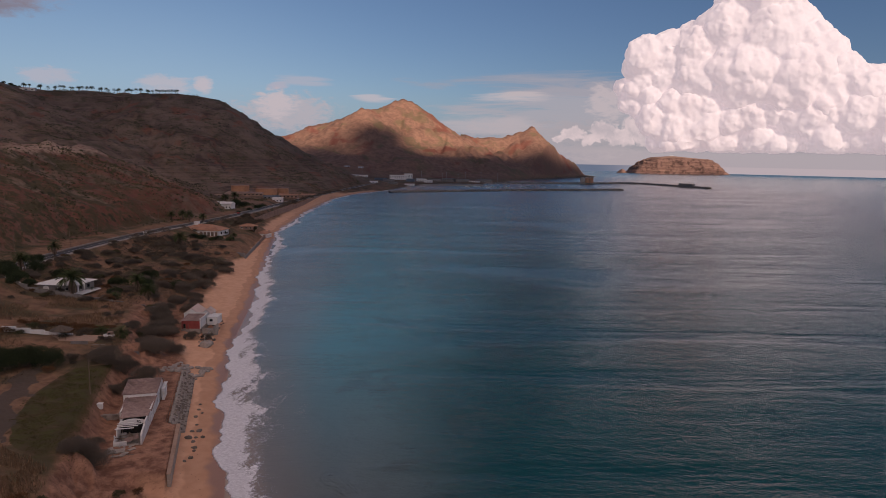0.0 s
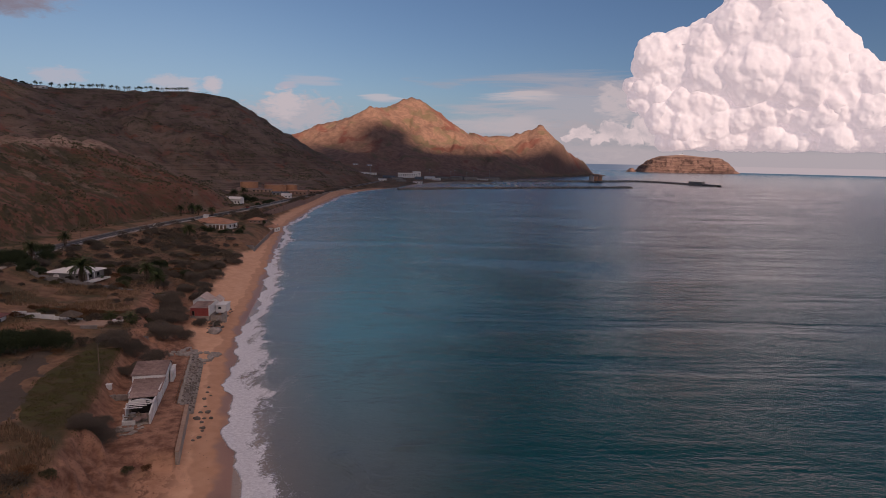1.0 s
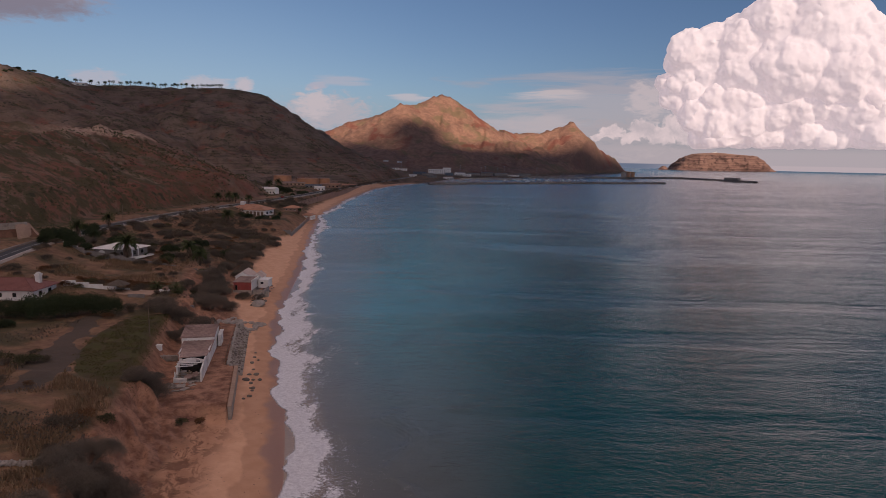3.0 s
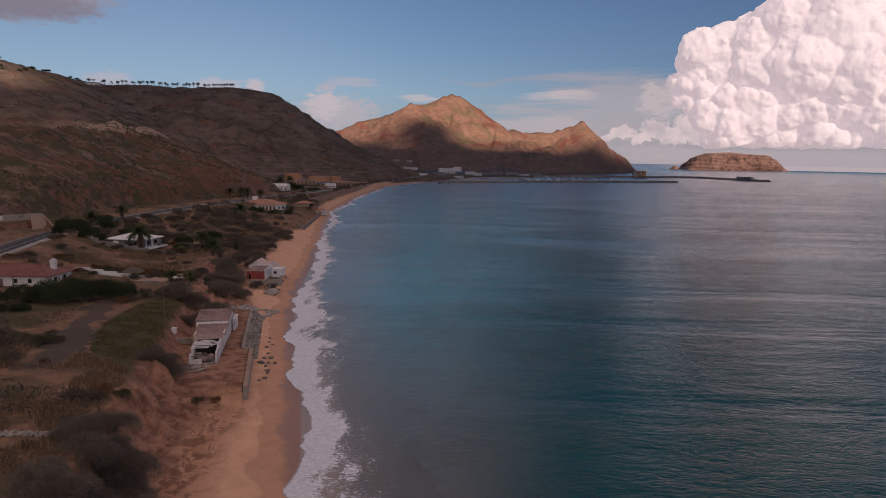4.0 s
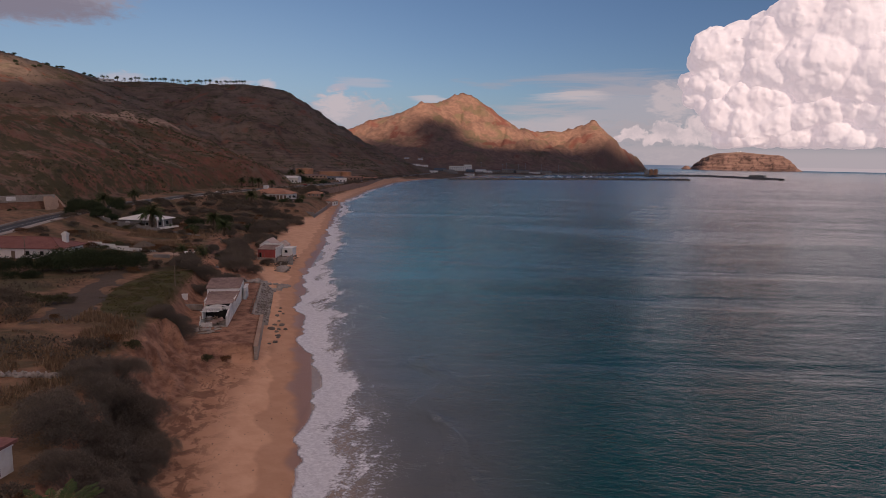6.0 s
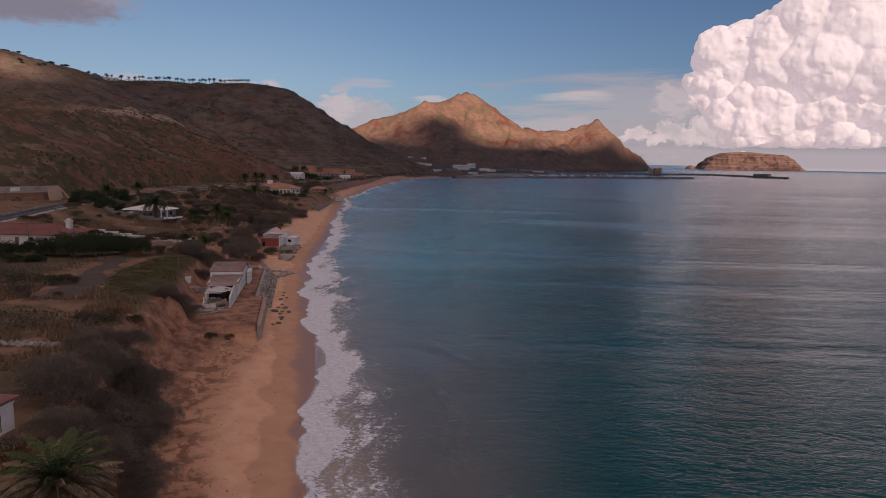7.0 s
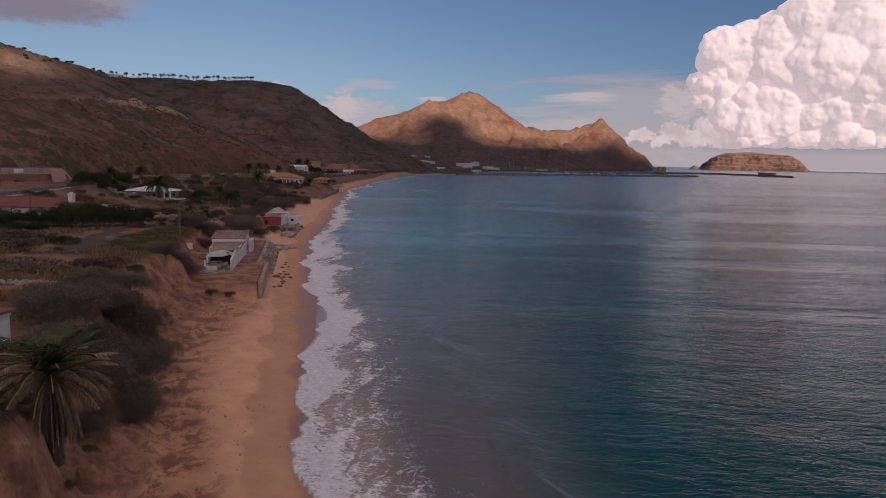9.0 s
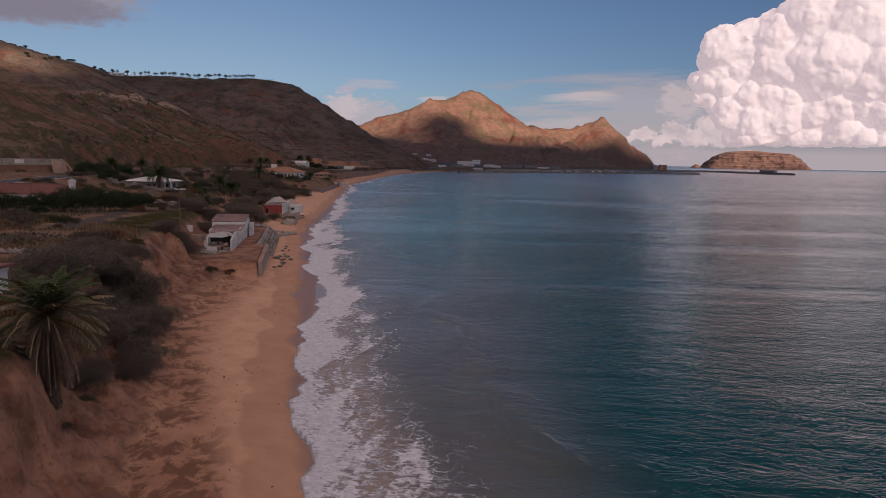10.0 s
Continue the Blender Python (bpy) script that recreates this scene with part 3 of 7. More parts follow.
def make_ground():
    X, Y = polar(640, 90, 0.5, 4960, 700)
    z, d, hill, bw, bank, rise, on = ground_parts(X, Y)
    rd = np.abs(X - road_x(Y))
    hillw = sstep(hill, 2, 12)
    sand = (1 - sstep(rise, 0.03, 0.16)) * (1 - on) + on * (np.interp(Y, WALL_Y, WALL_X) < X)
    sand = np.where(Y > 1240, 0, sand) * (Y < 1290)
    earth = sstep(rise, 0.03, 0.16) * (1 - sstep(rise, 0.8, 1.0)) * (1 - on) * (1 - sstep(Y, 190, 320)) + on * (np.interp(Y, WALL_Y, WALL_X) > X) * (1 - sstep(d, 25.5, 29.5))
    wob = fbm(X / 9, Y / 9, 3, 15)
    fx, fy = X + 77.5 + wob * 3, Y - 133
    u, v = fx * 0.93 + fy * 0.36, -fx * 0.36 + fy * 0.93
    field = (1 - sstep((u / 13) ** 2 + (v / 31) ** 2 + wob * 0.5, 0.9, 1.05)) * sstep(z, 7.2, 7.8)
    track = (1 - sstep(np.abs(u + 16.5 + wob * 2), 2.4, 3.9)) * (1 - sstep(np.abs(v), 26, 36))
    scar = np.exp(-((X + 304) / 20) ** 2) * sstep(z + fbm(X / 14, Y / 14, 3, 77) * 5, 60.5, 62.5) * sstep(Y, 415, 440) * (1 - sstep(Y, 580, 630))
    wrack = sstep(d - bw, -7.0, -1.5) * (1 - sstep(rise, 0.15, 0.3)) * (1 - sstep(Y, 100, 125)) * (1.0 + 0.5 * (Y < 62))
    grid_object("ground", np.stack([X, Y, z], -1), GROUND, wrap=True, attrs={
        "inland": d, "hill": hillw, "sand": sand, "earth": earth, "field": field, "track": track, "scar": scar,
        "peak": sstep(Y, 1750, 1950), "wrack": np.clip(wrack, 0, 1)})
    tagged(bpy.data.objects["ground"], "rust-brown dry coastal land with sandy beach, earth bank and hills", "ground", kind="structure")


def make_sea():
    X, Y = polar(520, 100, 0.5, 4970, 560)
    d = inland(X, Y)
    off = -d
    near = np.exp(-np.maximum(off, 0) / 13.0) * (off > 0)
    ph = off + fbm(X / 30, Y / 30, 2, 95) * 9
    swell = 0.34 * np.maximum(0, np.sin(ph / 2.9)) ** 2 * near * sstep(off, 2, 8)
    brk = 0.35 * np.exp(-((ph - 19) / 2.0) ** 2) * sstep(fbm(X / 24, Y / 24, 2, 96), -0.1, 0.25) * (Y < 140)
    z = swell + brk
    ob = grid_object("sea", np.stack([X, Y, z], -1), SEA, keep=d < 4, wrap=True, attrs={"offshore": off})
    tagged(ob, "dark blue rippled sea with shallow sandy water along the beach", "sea", kind="structure")


make_ground()
make_sea()


# ---- clouds ----
def cloud_material(name, glow, through, pale=1.0):
    """Lit vapour: white scatter, some light let through; glow adds emission in place of sunlight scattered inside."""
    m, n = material(name)
    p = n.add("ShaderNodeNewGeometry").outputs["Position"]
    col = n.mix(n.step(n.noise(p, 0.004, 5, 0.6), 0.3, 0.7), tuple(pale * v for v in (0.56, 0.52, 0.52)), tuple(pale * v for v in (0.60, 0.57, 0.57)))
    nor = bump(n, n.noise(p, 0.012, 8, 0.62), 0.3, 20.0)
    a = n.add("ShaderNodeBsdfDiffuse", None, Color=col, Normal=nor)
    b = n.add("ShaderNodeBsdfTranslucent", None, Color=col)
    mix = n.add("ShaderNodeMixShader", None, i0=through, i1=a.outputs[0], i2=b.outputs[0])
    if glow:
        e = n.add("ShaderNodeEmission", None, Color=(0.86, 0.72, 0.77), Strength=glow)
        mix = n.add("ShaderNodeAddShader", None, i0=mix.outputs[0], i1=e.outputs[0])
    n.add("ShaderNodeOutputMaterial", None, Surface=mix.outputs[0])
    return m


SHEET = cloud_material("cloud_sheet", 0.0, 0.82, 1.65)


def cloud_deck():
    """Broken cloud high behind the bay, which keeps the low sun off the near land."""
    alt = 950.0
    sx, sy = SUN_DIR.x / SUN_DIR.z * alt, SUN_DIR.y / SUN_DIR.z * alt
    X, Y = np.meshgrid(np.linspace(-2600, 900, 260), np.linspace(-1600, 3500, 380))      # the ground that lies in its shade
    edge = fbm(X / 300, Y / 300, 4, 131)
    far = np.interp(X, [-900, -700, -590, -525, -480, -440, -400, -330, -280, -230, -150, -50, 50, 170, 300, 500],
                    [2370, 2390, 2360, 2220, 2360, 2490, 2580, 2600, 2510, 2390, 2370, 2410, 2500, 2650, 2800, 2900])
    cover = (Y + edge * 90 < far) & (X + edge * 300 < 800)
    cover &= ((X + 390) / 62) ** 2 + ((Y - 2270) / 55) ** 2 + edge * 0.8 > 1
    cover &= ((X + 900) / 75) ** 2 + ((Y - 1285) / 125) ** 2 + edge * 0.8 > 1
    lump = fbm(X / 160, Y / 160, 3, 133) * 60
    P = np.stack([X + sx, Y + sy, alt + lump], -1)
    keep = cover
    ob = grid_object("cloud_deck", P, SHEET, keep=keep)
    tagged(ob, "broken grey cloud sheet high behind the bay", "cloud", kind="structure")


cloud_deck()

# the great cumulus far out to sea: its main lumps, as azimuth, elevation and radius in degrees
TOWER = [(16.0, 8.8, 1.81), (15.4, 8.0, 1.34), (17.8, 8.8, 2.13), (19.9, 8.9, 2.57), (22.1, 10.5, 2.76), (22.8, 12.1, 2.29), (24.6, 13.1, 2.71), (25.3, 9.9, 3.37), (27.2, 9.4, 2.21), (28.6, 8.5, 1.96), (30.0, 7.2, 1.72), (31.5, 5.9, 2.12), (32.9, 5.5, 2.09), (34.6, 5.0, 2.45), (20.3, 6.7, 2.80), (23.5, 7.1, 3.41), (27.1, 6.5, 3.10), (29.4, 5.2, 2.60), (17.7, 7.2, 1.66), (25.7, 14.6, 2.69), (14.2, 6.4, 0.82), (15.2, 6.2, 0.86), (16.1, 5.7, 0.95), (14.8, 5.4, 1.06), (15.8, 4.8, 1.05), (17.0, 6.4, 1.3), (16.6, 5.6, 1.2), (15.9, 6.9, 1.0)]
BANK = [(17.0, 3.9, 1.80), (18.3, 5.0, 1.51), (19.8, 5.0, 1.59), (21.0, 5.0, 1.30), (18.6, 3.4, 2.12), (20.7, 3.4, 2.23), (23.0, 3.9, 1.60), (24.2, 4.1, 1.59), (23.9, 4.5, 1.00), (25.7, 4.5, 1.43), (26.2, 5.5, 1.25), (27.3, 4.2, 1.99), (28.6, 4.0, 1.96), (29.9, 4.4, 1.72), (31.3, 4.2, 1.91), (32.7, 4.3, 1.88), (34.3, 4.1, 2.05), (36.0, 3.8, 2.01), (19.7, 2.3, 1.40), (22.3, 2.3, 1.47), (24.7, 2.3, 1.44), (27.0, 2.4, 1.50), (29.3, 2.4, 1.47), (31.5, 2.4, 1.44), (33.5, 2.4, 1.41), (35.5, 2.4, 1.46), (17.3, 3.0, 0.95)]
CUMULUS = cloud_material("cumulus", 0.34, 0.45, 1.0)


def lump_mesh(sub, seed):
    bm = bmesh.new()
    bmesh.ops.create_icosphere(bm, subdivisions=sub, radius=1.0)
    v = np.array([q.co[:] for q in bm.verts])
    f = np.array([[q.index for q in p.verts] for p in bm.faces])
    bm.free()
    w = fbm(v[:, 0] * 1.7 + 9 + seed * 5.3, v[:, 1] * 1.7 + v[:, 2] * 2.3 + seed, 3, seed)
    return v * (1 + 0.22 * w)[:, None], f


def cumulus(name, rows, dist, base, seed, label):
    """Lumps grown over with smaller lumps, twice, flat at the base."""
    rng = np.random.RandomState(seed)
    rough, fine = [lump_mesh(3, seed + k) for k in range(3)], [lump_mesh(2, seed + 9 + k) for k in range(4)]
    V, F, count = [], [], 0

    def lay(kit, c, r):
        nonlocal count
        v, f = kit[rng.randint(len(kit))]
        a, b = rng.uniform(0, 6.283, 2)
        ca, sa, cb, sb = math.cos(a), math.sin(a), math.cos(b), math.sin(b)
        R = np.array([[ca, -sa, 0], [sa, ca, 0], [0, 0, 1]]) @ np.array([[1, 0, 0], [0, cb, -sb], [0, sb, cb]])
        q = v @ R.T * r + c
        V.append(np.stack([q[:, 0], q[:, 1], np.maximum(q[:, 2], base + 0.12 * (q[:, 2] - base))], -1))
        F.append(f + count)
        count += len(v)

    def facing():
        while True:
            d = rng.normal(size=3)
            d /= np.linalg.norm(d)
            if d[1] < 0.35 and d[2] > -0.75:
                return d

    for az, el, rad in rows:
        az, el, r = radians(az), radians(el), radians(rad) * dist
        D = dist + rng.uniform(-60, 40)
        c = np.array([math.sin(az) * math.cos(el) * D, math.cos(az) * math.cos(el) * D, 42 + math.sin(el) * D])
        lay(rough, c, r * 0.90)
        for _ in range(12):
            r1 = r * (0.16 + 0.46 * rng.uniform() ** 1.6)
            c1 = c + facing() * (r * 0.98 - r1)
            lay(rough if r1 > 60 else fine, c1, r1)
            for _ in range(9):
                r2 = r1 * (0.12 + 0.4 * rng.uniform() ** 1.5)
                lay(fine, c1 + facing() * (r1 * 1.02 - r2 * 0.72), r2)
    V, F = np.concatenate(V), np.concatenate(F)
    ob = mesh_arrays(name, V, F, CUMULUS)
    fuse = ob.modifiers.new("fuse", "REMESH")
    fuse.mode, fuse.voxel_size, fuse.use_smooth_shade = "VOXEL", 7.5, True
    melt = ob.modifiers.new("melt", "SMOOTH")
    melt.factor, melt.iterations = 0.5, 3
    for k, (size, strength) in enumerate(((150.0, 50.0), (30.0, 8.0))):
        tex = bpy.data.textures.new("billow", "CLOUDS")
        tex.noise_scale, tex.noise_depth = size, 3
        fluff = ob.modifiers.new("fluff", "DISPLACE")
        fluff.texture, fluff.strength, fluff.mid_level, fluff.texture_coords = tex, strength, 0.5, "GLOBAL"
    tagged(ob, label, "cloud", kind="structure")


def mesh_arrays(name, V, F, material):
    me = bpy.data.meshes.new(name)
    me.vertices.add(len(V))
    me.vertices.foreach_set("co", V.reshape(-1).astype(np.float32))
    me.loops.add(F.size)
    me.loops.foreach_set("vertex_index", F.reshape(-1).astype(np.int32))
    me.polygons.add(len(F))
    me.polygons.foreach_set("loop_start", np.arange(0, F.size, F.shape[1], dtype=np.int32))
    me.polygons.foreach_set("use_smooth", np.full(len(F), True))
    me.update(calc_edges=True)
    me.materials.append(material)
    return new(name, me)


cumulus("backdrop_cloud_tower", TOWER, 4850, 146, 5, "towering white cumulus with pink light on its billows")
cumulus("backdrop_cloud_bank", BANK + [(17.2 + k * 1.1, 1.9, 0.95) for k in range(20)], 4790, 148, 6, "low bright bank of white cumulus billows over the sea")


# ---- tools for things ----
def part(name, bm, mat, parent, label="", smooth=False):
    """Links a bmesh as one mesh under a thing or a part."""
    me = bpy.data.meshes.new(name)
    if smooth:
        for f in bm.faces:
            f.smooth = True
    bm.to_mesh(me)
    bm.free()
    me.materials.append(mat)
    ob = new(name, me)
    ob.parent = parent
    if label:
        ob["label"] = label
    return ob


def thing(name, x, y, z, rot, label, category, group=""):
    ob = new(name)
    ob.empty_display_size = 0.1
    ob.matrix_world = pose(x, y, z, 0, 0, rot)
    return tagged(ob, label, category, group)


def box(bm, x0, x1, y0, y1, z0, z1, bevel=0.0):
    r = bmesh.ops.create_cube(bm, size=1)
    bmesh.ops.scale(bm, vec=(x1 - x0, y1 - y0, z1 - z0), verts=r["verts"])
    bmesh.ops.translate(bm, vec=((x0 + x1) / 2, (y0 + y1) / 2, (z0 + z1) / 2), verts=r["verts"])
    if bevel:
        bmesh.ops.bevel(bm, geom=list({e for v in r["verts"] for e in v.link_edges}), offset=bevel, segments=1, affect="EDGES")
    return r["verts"]


def boxes(*rows, bevel=0.0):
    bm = bmesh.new()
    for r in rows:
        box(bm, *r, bevel=bevel)
    return bm


def prism(bm, profile, y0, y1):
    """A profile of (x, z) pushed from y0 to y1."""
    a = [bm.verts.new((x, y0, z)) for x, z in profile]
    b = [bm.verts.new((x, y1, z)) for x, z in profile]
    n = len(profile)
    bm.faces.new(a), bm.faces.new(b[::-1])
    for i in range(n):
        bm.faces.new((a[i], b[i], b[(i + 1) % n], a[(i + 1) % n]))
    bmesh.ops.recalc_face_normals(bm, faces=bm.faces)


def tube(bm, a, b, r0, r1, sides=8):
    a, b = Vector(a), Vector(b)
    q = (b - a).to_track_quat("Z", "Y").to_matrix().to_4x4()
    m = Matrix.Translation((a + b) / 2) @ q
    bmesh.ops.create_cone(bm, cap_ends=True, segments=sides, radius1=r0, radius2=r1, depth=(b - a).length, matrix=m)


def wall(bm, length, height, thick, holes=()):
    """An upright wall along x from 0, its face at y = 0 and its body behind; holes as (x0, x1, z0, z1)."""
    xs = sorted({0.0, length, *[h[0] for h in holes], *[h[1] for h in holes]})
    for x0, x1 in zip(xs, xs[1:]):
        cut = sorted([(h[2], h[3]) for h in holes if h[0] < x1 - 1e-6 and h[1] > x0 + 1e-6])
        z = 0.0
        for a, b in cut:
            if a > z:
                box(bm, x0, x1, 0, thick, z, a)
            z = b
        if z < height:
            box(bm, x0, x1, 0, thick, z, height)


def place(ob, m):
    ob.matrix_local = m
    return ob


def roof_ribs(bm, corner, along, down, n, wide, thick=0.06, length=1.0):
    """Rows of ribs on a roof slope: n ribs along the eave, each running down the slope."""
    along, down = Vector(along), Vector(down)
    up = along.cross(down).normalized()
    if up.z < 0:
        up = -up
    for i in range(n):
        c = Vector(corner) + along * ((i + 0.5) / n)
        w = along.normalized() * wide / 2
        p = [c - w, c + w, c + w + down, c - w + down]
        lo = [bm.verts.new(v + up * 0.005) for v in p]
        hi = [bm.verts.new(v + up * thick - (w * 0.35 if j in (1, 2) else -w * 0.35)) for j, v in enumerate(p)]
        bm.faces.new(hi)
        for j in range(4):
            bm.faces.new((lo[j], lo[(j + 1) % 4], hi[(j + 1) % 4], hi[j]))


def slab(bm, pts, thick):
    """A plate with the given corners as its top."""
    n = (Vector(pts[1]) - Vector(pts[0])).cross(Vector(pts[-1]) - Vector(pts[0])).normalized()
    if n.z < 0:
        n = -n
    a = [bm.verts.new(p) for p in pts]
    b = [bm.verts.new(Vector(p) - n * thick) for p in pts]
    bm.faces.new(a), bm.faces.new(b[::-1])
    for i in range(len(pts)):
        bm.faces.new((a[i], b[i], b[(i + 1) % len(pts)], a[(i + 1) % len(pts)]))


WHITE = surface("whitewash", (0.80, 0.77, 0.75), (0.70, 0.66, 0.63), 1.6, 0.9, 0.01, (0.38, 0.31, 0.27), 0.5)
CLEAN_WHITE = surface("white_render", (0.78, 0.75, 0.73), (0.70, 0.67, 0.65), 1.2, 0.9, 0.01, (0.52, 0.46, 0.42), 0.4)
GREY_WALL = surface("grey_render", (0.27, 0.245, 0.235), (0.20, 0.18, 0.17), 1.4, 0.92, 0.015, (0.12, 0.10, 0.09), 0.5)
CONCRETE = surface("weathered_concrete", (0.40, 0.35, 0.31), (0.30, 0.25, 0.215), 1.8, 0.92, 0.015, (0.17, 0.13, 0.11), 0.6)
PINK_WALL = surface("pinkish_sea_wall", (0.36, 0.24, 0.19), (0.28, 0.18, 0.14), 0.8, 0.92, 0.02, (0.16, 0.10, 0.08), 0.5)
PALE_ROOF = surface("pale_sheet_roof", (0.62, 0.50, 0.46), (0.52, 0.41, 0.375), 1.3, 0.9, 0.01, (0.28, 0.19, 0.16), 0.5)
FIBRE = surface("fibre_cement_roof", (0.40, 0.28, 0.245), (0.27, 0.18, 0.155), 1.3, 0.95, 0.01, (0.15, 0.10, 0.09), 0.75)
TILE = surface("terracotta_tile", (0.50, 0.27, 0.18), (0.40, 0.20, 0.13), 2.0, 0.85, 0.01, (0.22, 0.12, 0.09), 0.45)
RED_TILE = surface("dull_red_tile", (0.26, 0.115, 0.10), (0.20, 0.085, 0.075), 2.0, 0.85, 0.01, (0.12, 0.05, 0.045), 0.4)
RED_PAINT = surface("red_paint", (0.36, 0.075, 0.065), (0.28, 0.06, 0.052), 1.5, 0.75, 0.005, (0.18, 0.04, 0.035), 0.4)
# near black for tyres; also painted shade inside rooms and openings
DARK = surface("dark_tyre_and_room_shade", (0.03, 0.027, 0.025), (0.02, 0.018, 0.017), 2.0, 0.9, 0.01)
WOOD = surface("grey_timber", (0.23, 0.17, 0.13), (0.15, 0.105, 0.08), 3.0, 0.9, 0.01)
METAL = surface("galvanised_steel", (0.42, 0.41, 0.41), (0.34, 0.33, 0.33), 3.0, 0.5, 0.002, metal=0.6)
ASPHALT = surface("asphalt", (0.048, 0.046, 0.048), (0.062, 0.06, 0.06), 2.5, 0.85, 0.01, (0.035, 0.033, 0.034), 0.5)
LINE_PAINT = surface("road_paint", (0.62, 0.60, 0.57), (0.5, 0.48, 0.46), 4.0, 0.8, 0.002)
ROCK = surface("grey_boulder", (0.21, 0.17, 0.145), (0.13, 0.105, 0.09), 1.2, 0.92, 0.05, (0.08, 0.06, 0.05), 0.6)
PALE_ROCK = surface("pale_boulder", (0.38, 0.33, 0.30), (0.27, 0.23, 0.205), 1.4, 0.92, 0.04, (0.16, 0.13, 0.11), 0.5)
TANK = surface("ochre_tank_paint", (0.50, 0.255, 0.15), (0.42, 0.21, 0.12), 0.3, 0.7, 0.01, (0.25, 0.12, 0.07), 0.4)
THATCH = surface("palm_thatch", (0.15, 0.115, 0.09), (0.085, 0.066, 0.052), 5.0, 0.95, 0.03)
BARK = surface("palm_bark", (0.16, 0.11, 0.08), (0.085, 0.06, 0.043), 5.0, 0.95, 0.04)
RUST = surface("rusted_metal", (0.16, 0.075, 0.045), (0.10, 0.05, 0.035), 4.0, 0.9, 0.01)
TERRACE = surface("sandy_paving", (0.40, 0.27, 0.20), (0.33, 0.215, 0.155), 1.2, 0.9, 0.01)
HULL = surface("white_hull", (0.7, 0.7, 0.7), (0.62, 0.62, 0.62), 1.0, 0.4, 0.002)


def glass_material():
    m, n = material("window_glass")
    b = finish(n, (0.02, 0.024, 0.028), 0.08, spec=0.6)
    return m


GLASS = glass_material()


def leaf_material(name, c1, c2, c3):
    m, n = material(name)
    isl = n.add("ShaderNodeNewGeometry").outputs["Random Per Island"]
    rnd = n.add("ShaderNodeObjectInfo").outputs["Random"]
    col = n.mix(isl, c1, c2)
    col = n.mix(n.step(isl, 0.75, 0.95), col, c3)
    col = n.mix(n.math("MULTIPLY", rnd, 0.5), col, tuple(v * 0.6 for v in c1))
    finish(n, col, 0.8, spec=0.2)
    return m


SCRUB = leaf_material("grey_brown_scrub", (0.10, 0.079, 0.06), (0.155, 0.118, 0.086), (0.2, 0.146, 0.104))
TAMARISK = leaf_material("tamarisk", (0.13, 0.104, 0.085), (0.195, 0.157, 0.124), (0.25, 0.2, 0.157))
OLIVE = leaf_material("olive_scrub", (0.075, 0.072, 0.036), (0.115, 0.104, 0.052), (0.14, 0.118, 0.06))
HILL_OLIVE = leaf_material("hill_olive", (0.095, 0.088, 0.045), (0.14, 0.124, 0.064), (0.18, 0.145, 0.082))
GREEN = leaf_material("dark_green_leaves", (0.034, 0.046, 0.022), (0.058, 0.075, 0.034), (0.08, 0.095, 0.042))
FROND = leaf_material("palm_frond", (0.05, 0.075, 0.024), (0.095, 0.12, 0.043), (0.14, 0.14, 0.062))
DEAD_FROND = leaf_material("dead_frond", (0.22, 0.15, 0.11), (0.34, 0.245, 0.185), (0.42, 0.31, 0.24))
OLD_FROND = leaf_material("old_frond", (0.17, 0.135, 0.08), (0.28, 0.215, 0.135), (0.37, 0.28, 0.185))
STRAW = leaf_material("dry_reed", (0.17, 0.108, 0.064), (0.25, 0.162, 0.098), (0.31, 0.21, 0.13))
MOSS = leaf_material("moss_green_grass", (0.080, 0.072, 0.020), (0.118, 0.100, 0.030), (0.14, 0.105, 0.045))
RUST_SHRUB = leaf_material("rusty_shrub", (0.13, 0.062, 0.030), (0.18, 0.09, 0.042), (0.22, 0.12, 0.055))


def quads(name, V, mat):
    """A mesh of loose quads from an array (n, 4, 3)."""
    n = len(V)
    me = bpy.data.meshes.new(name)
    me.vertices.add(n * 4), me.vertices.foreach_set("co", V.reshape(-1).astype(np.float32))
    me.loops.add(n * 4), me.loops.foreach_set("vertex_index", np.arange(n * 4, dtype=np.int32))
    me.polygons.add(n), me.polygons.foreach_set("loop_start", np.arange(0, n * 4, 4, dtype=np.int32))
    me.update(calc_edges=True)
    me.materials.append(mat)
    return me


def leaves(rng, P, N, size, slim=0.5):
    """Small quads at the points P, turned about the directions N with some scatter."""
    n = len(P)
    a = N + rng.normal(0, 0.55, (n, 3))
    a /= np.linalg.norm(a, axis=1)[:, None]
    b = np.cross(a, rng.normal(size=(n, 3)))
    b /= np.linalg.norm(b, axis=1)[:, None]
    s = (size * rng.uniform(0.6, 1.4, n))[:, None]
    a, b = a * s, b * s * slim
    return np.stack([P - b * 0.6, P + a * 0.5 - b, P + a * 1.1, P + a * 0.5 + b], 1)


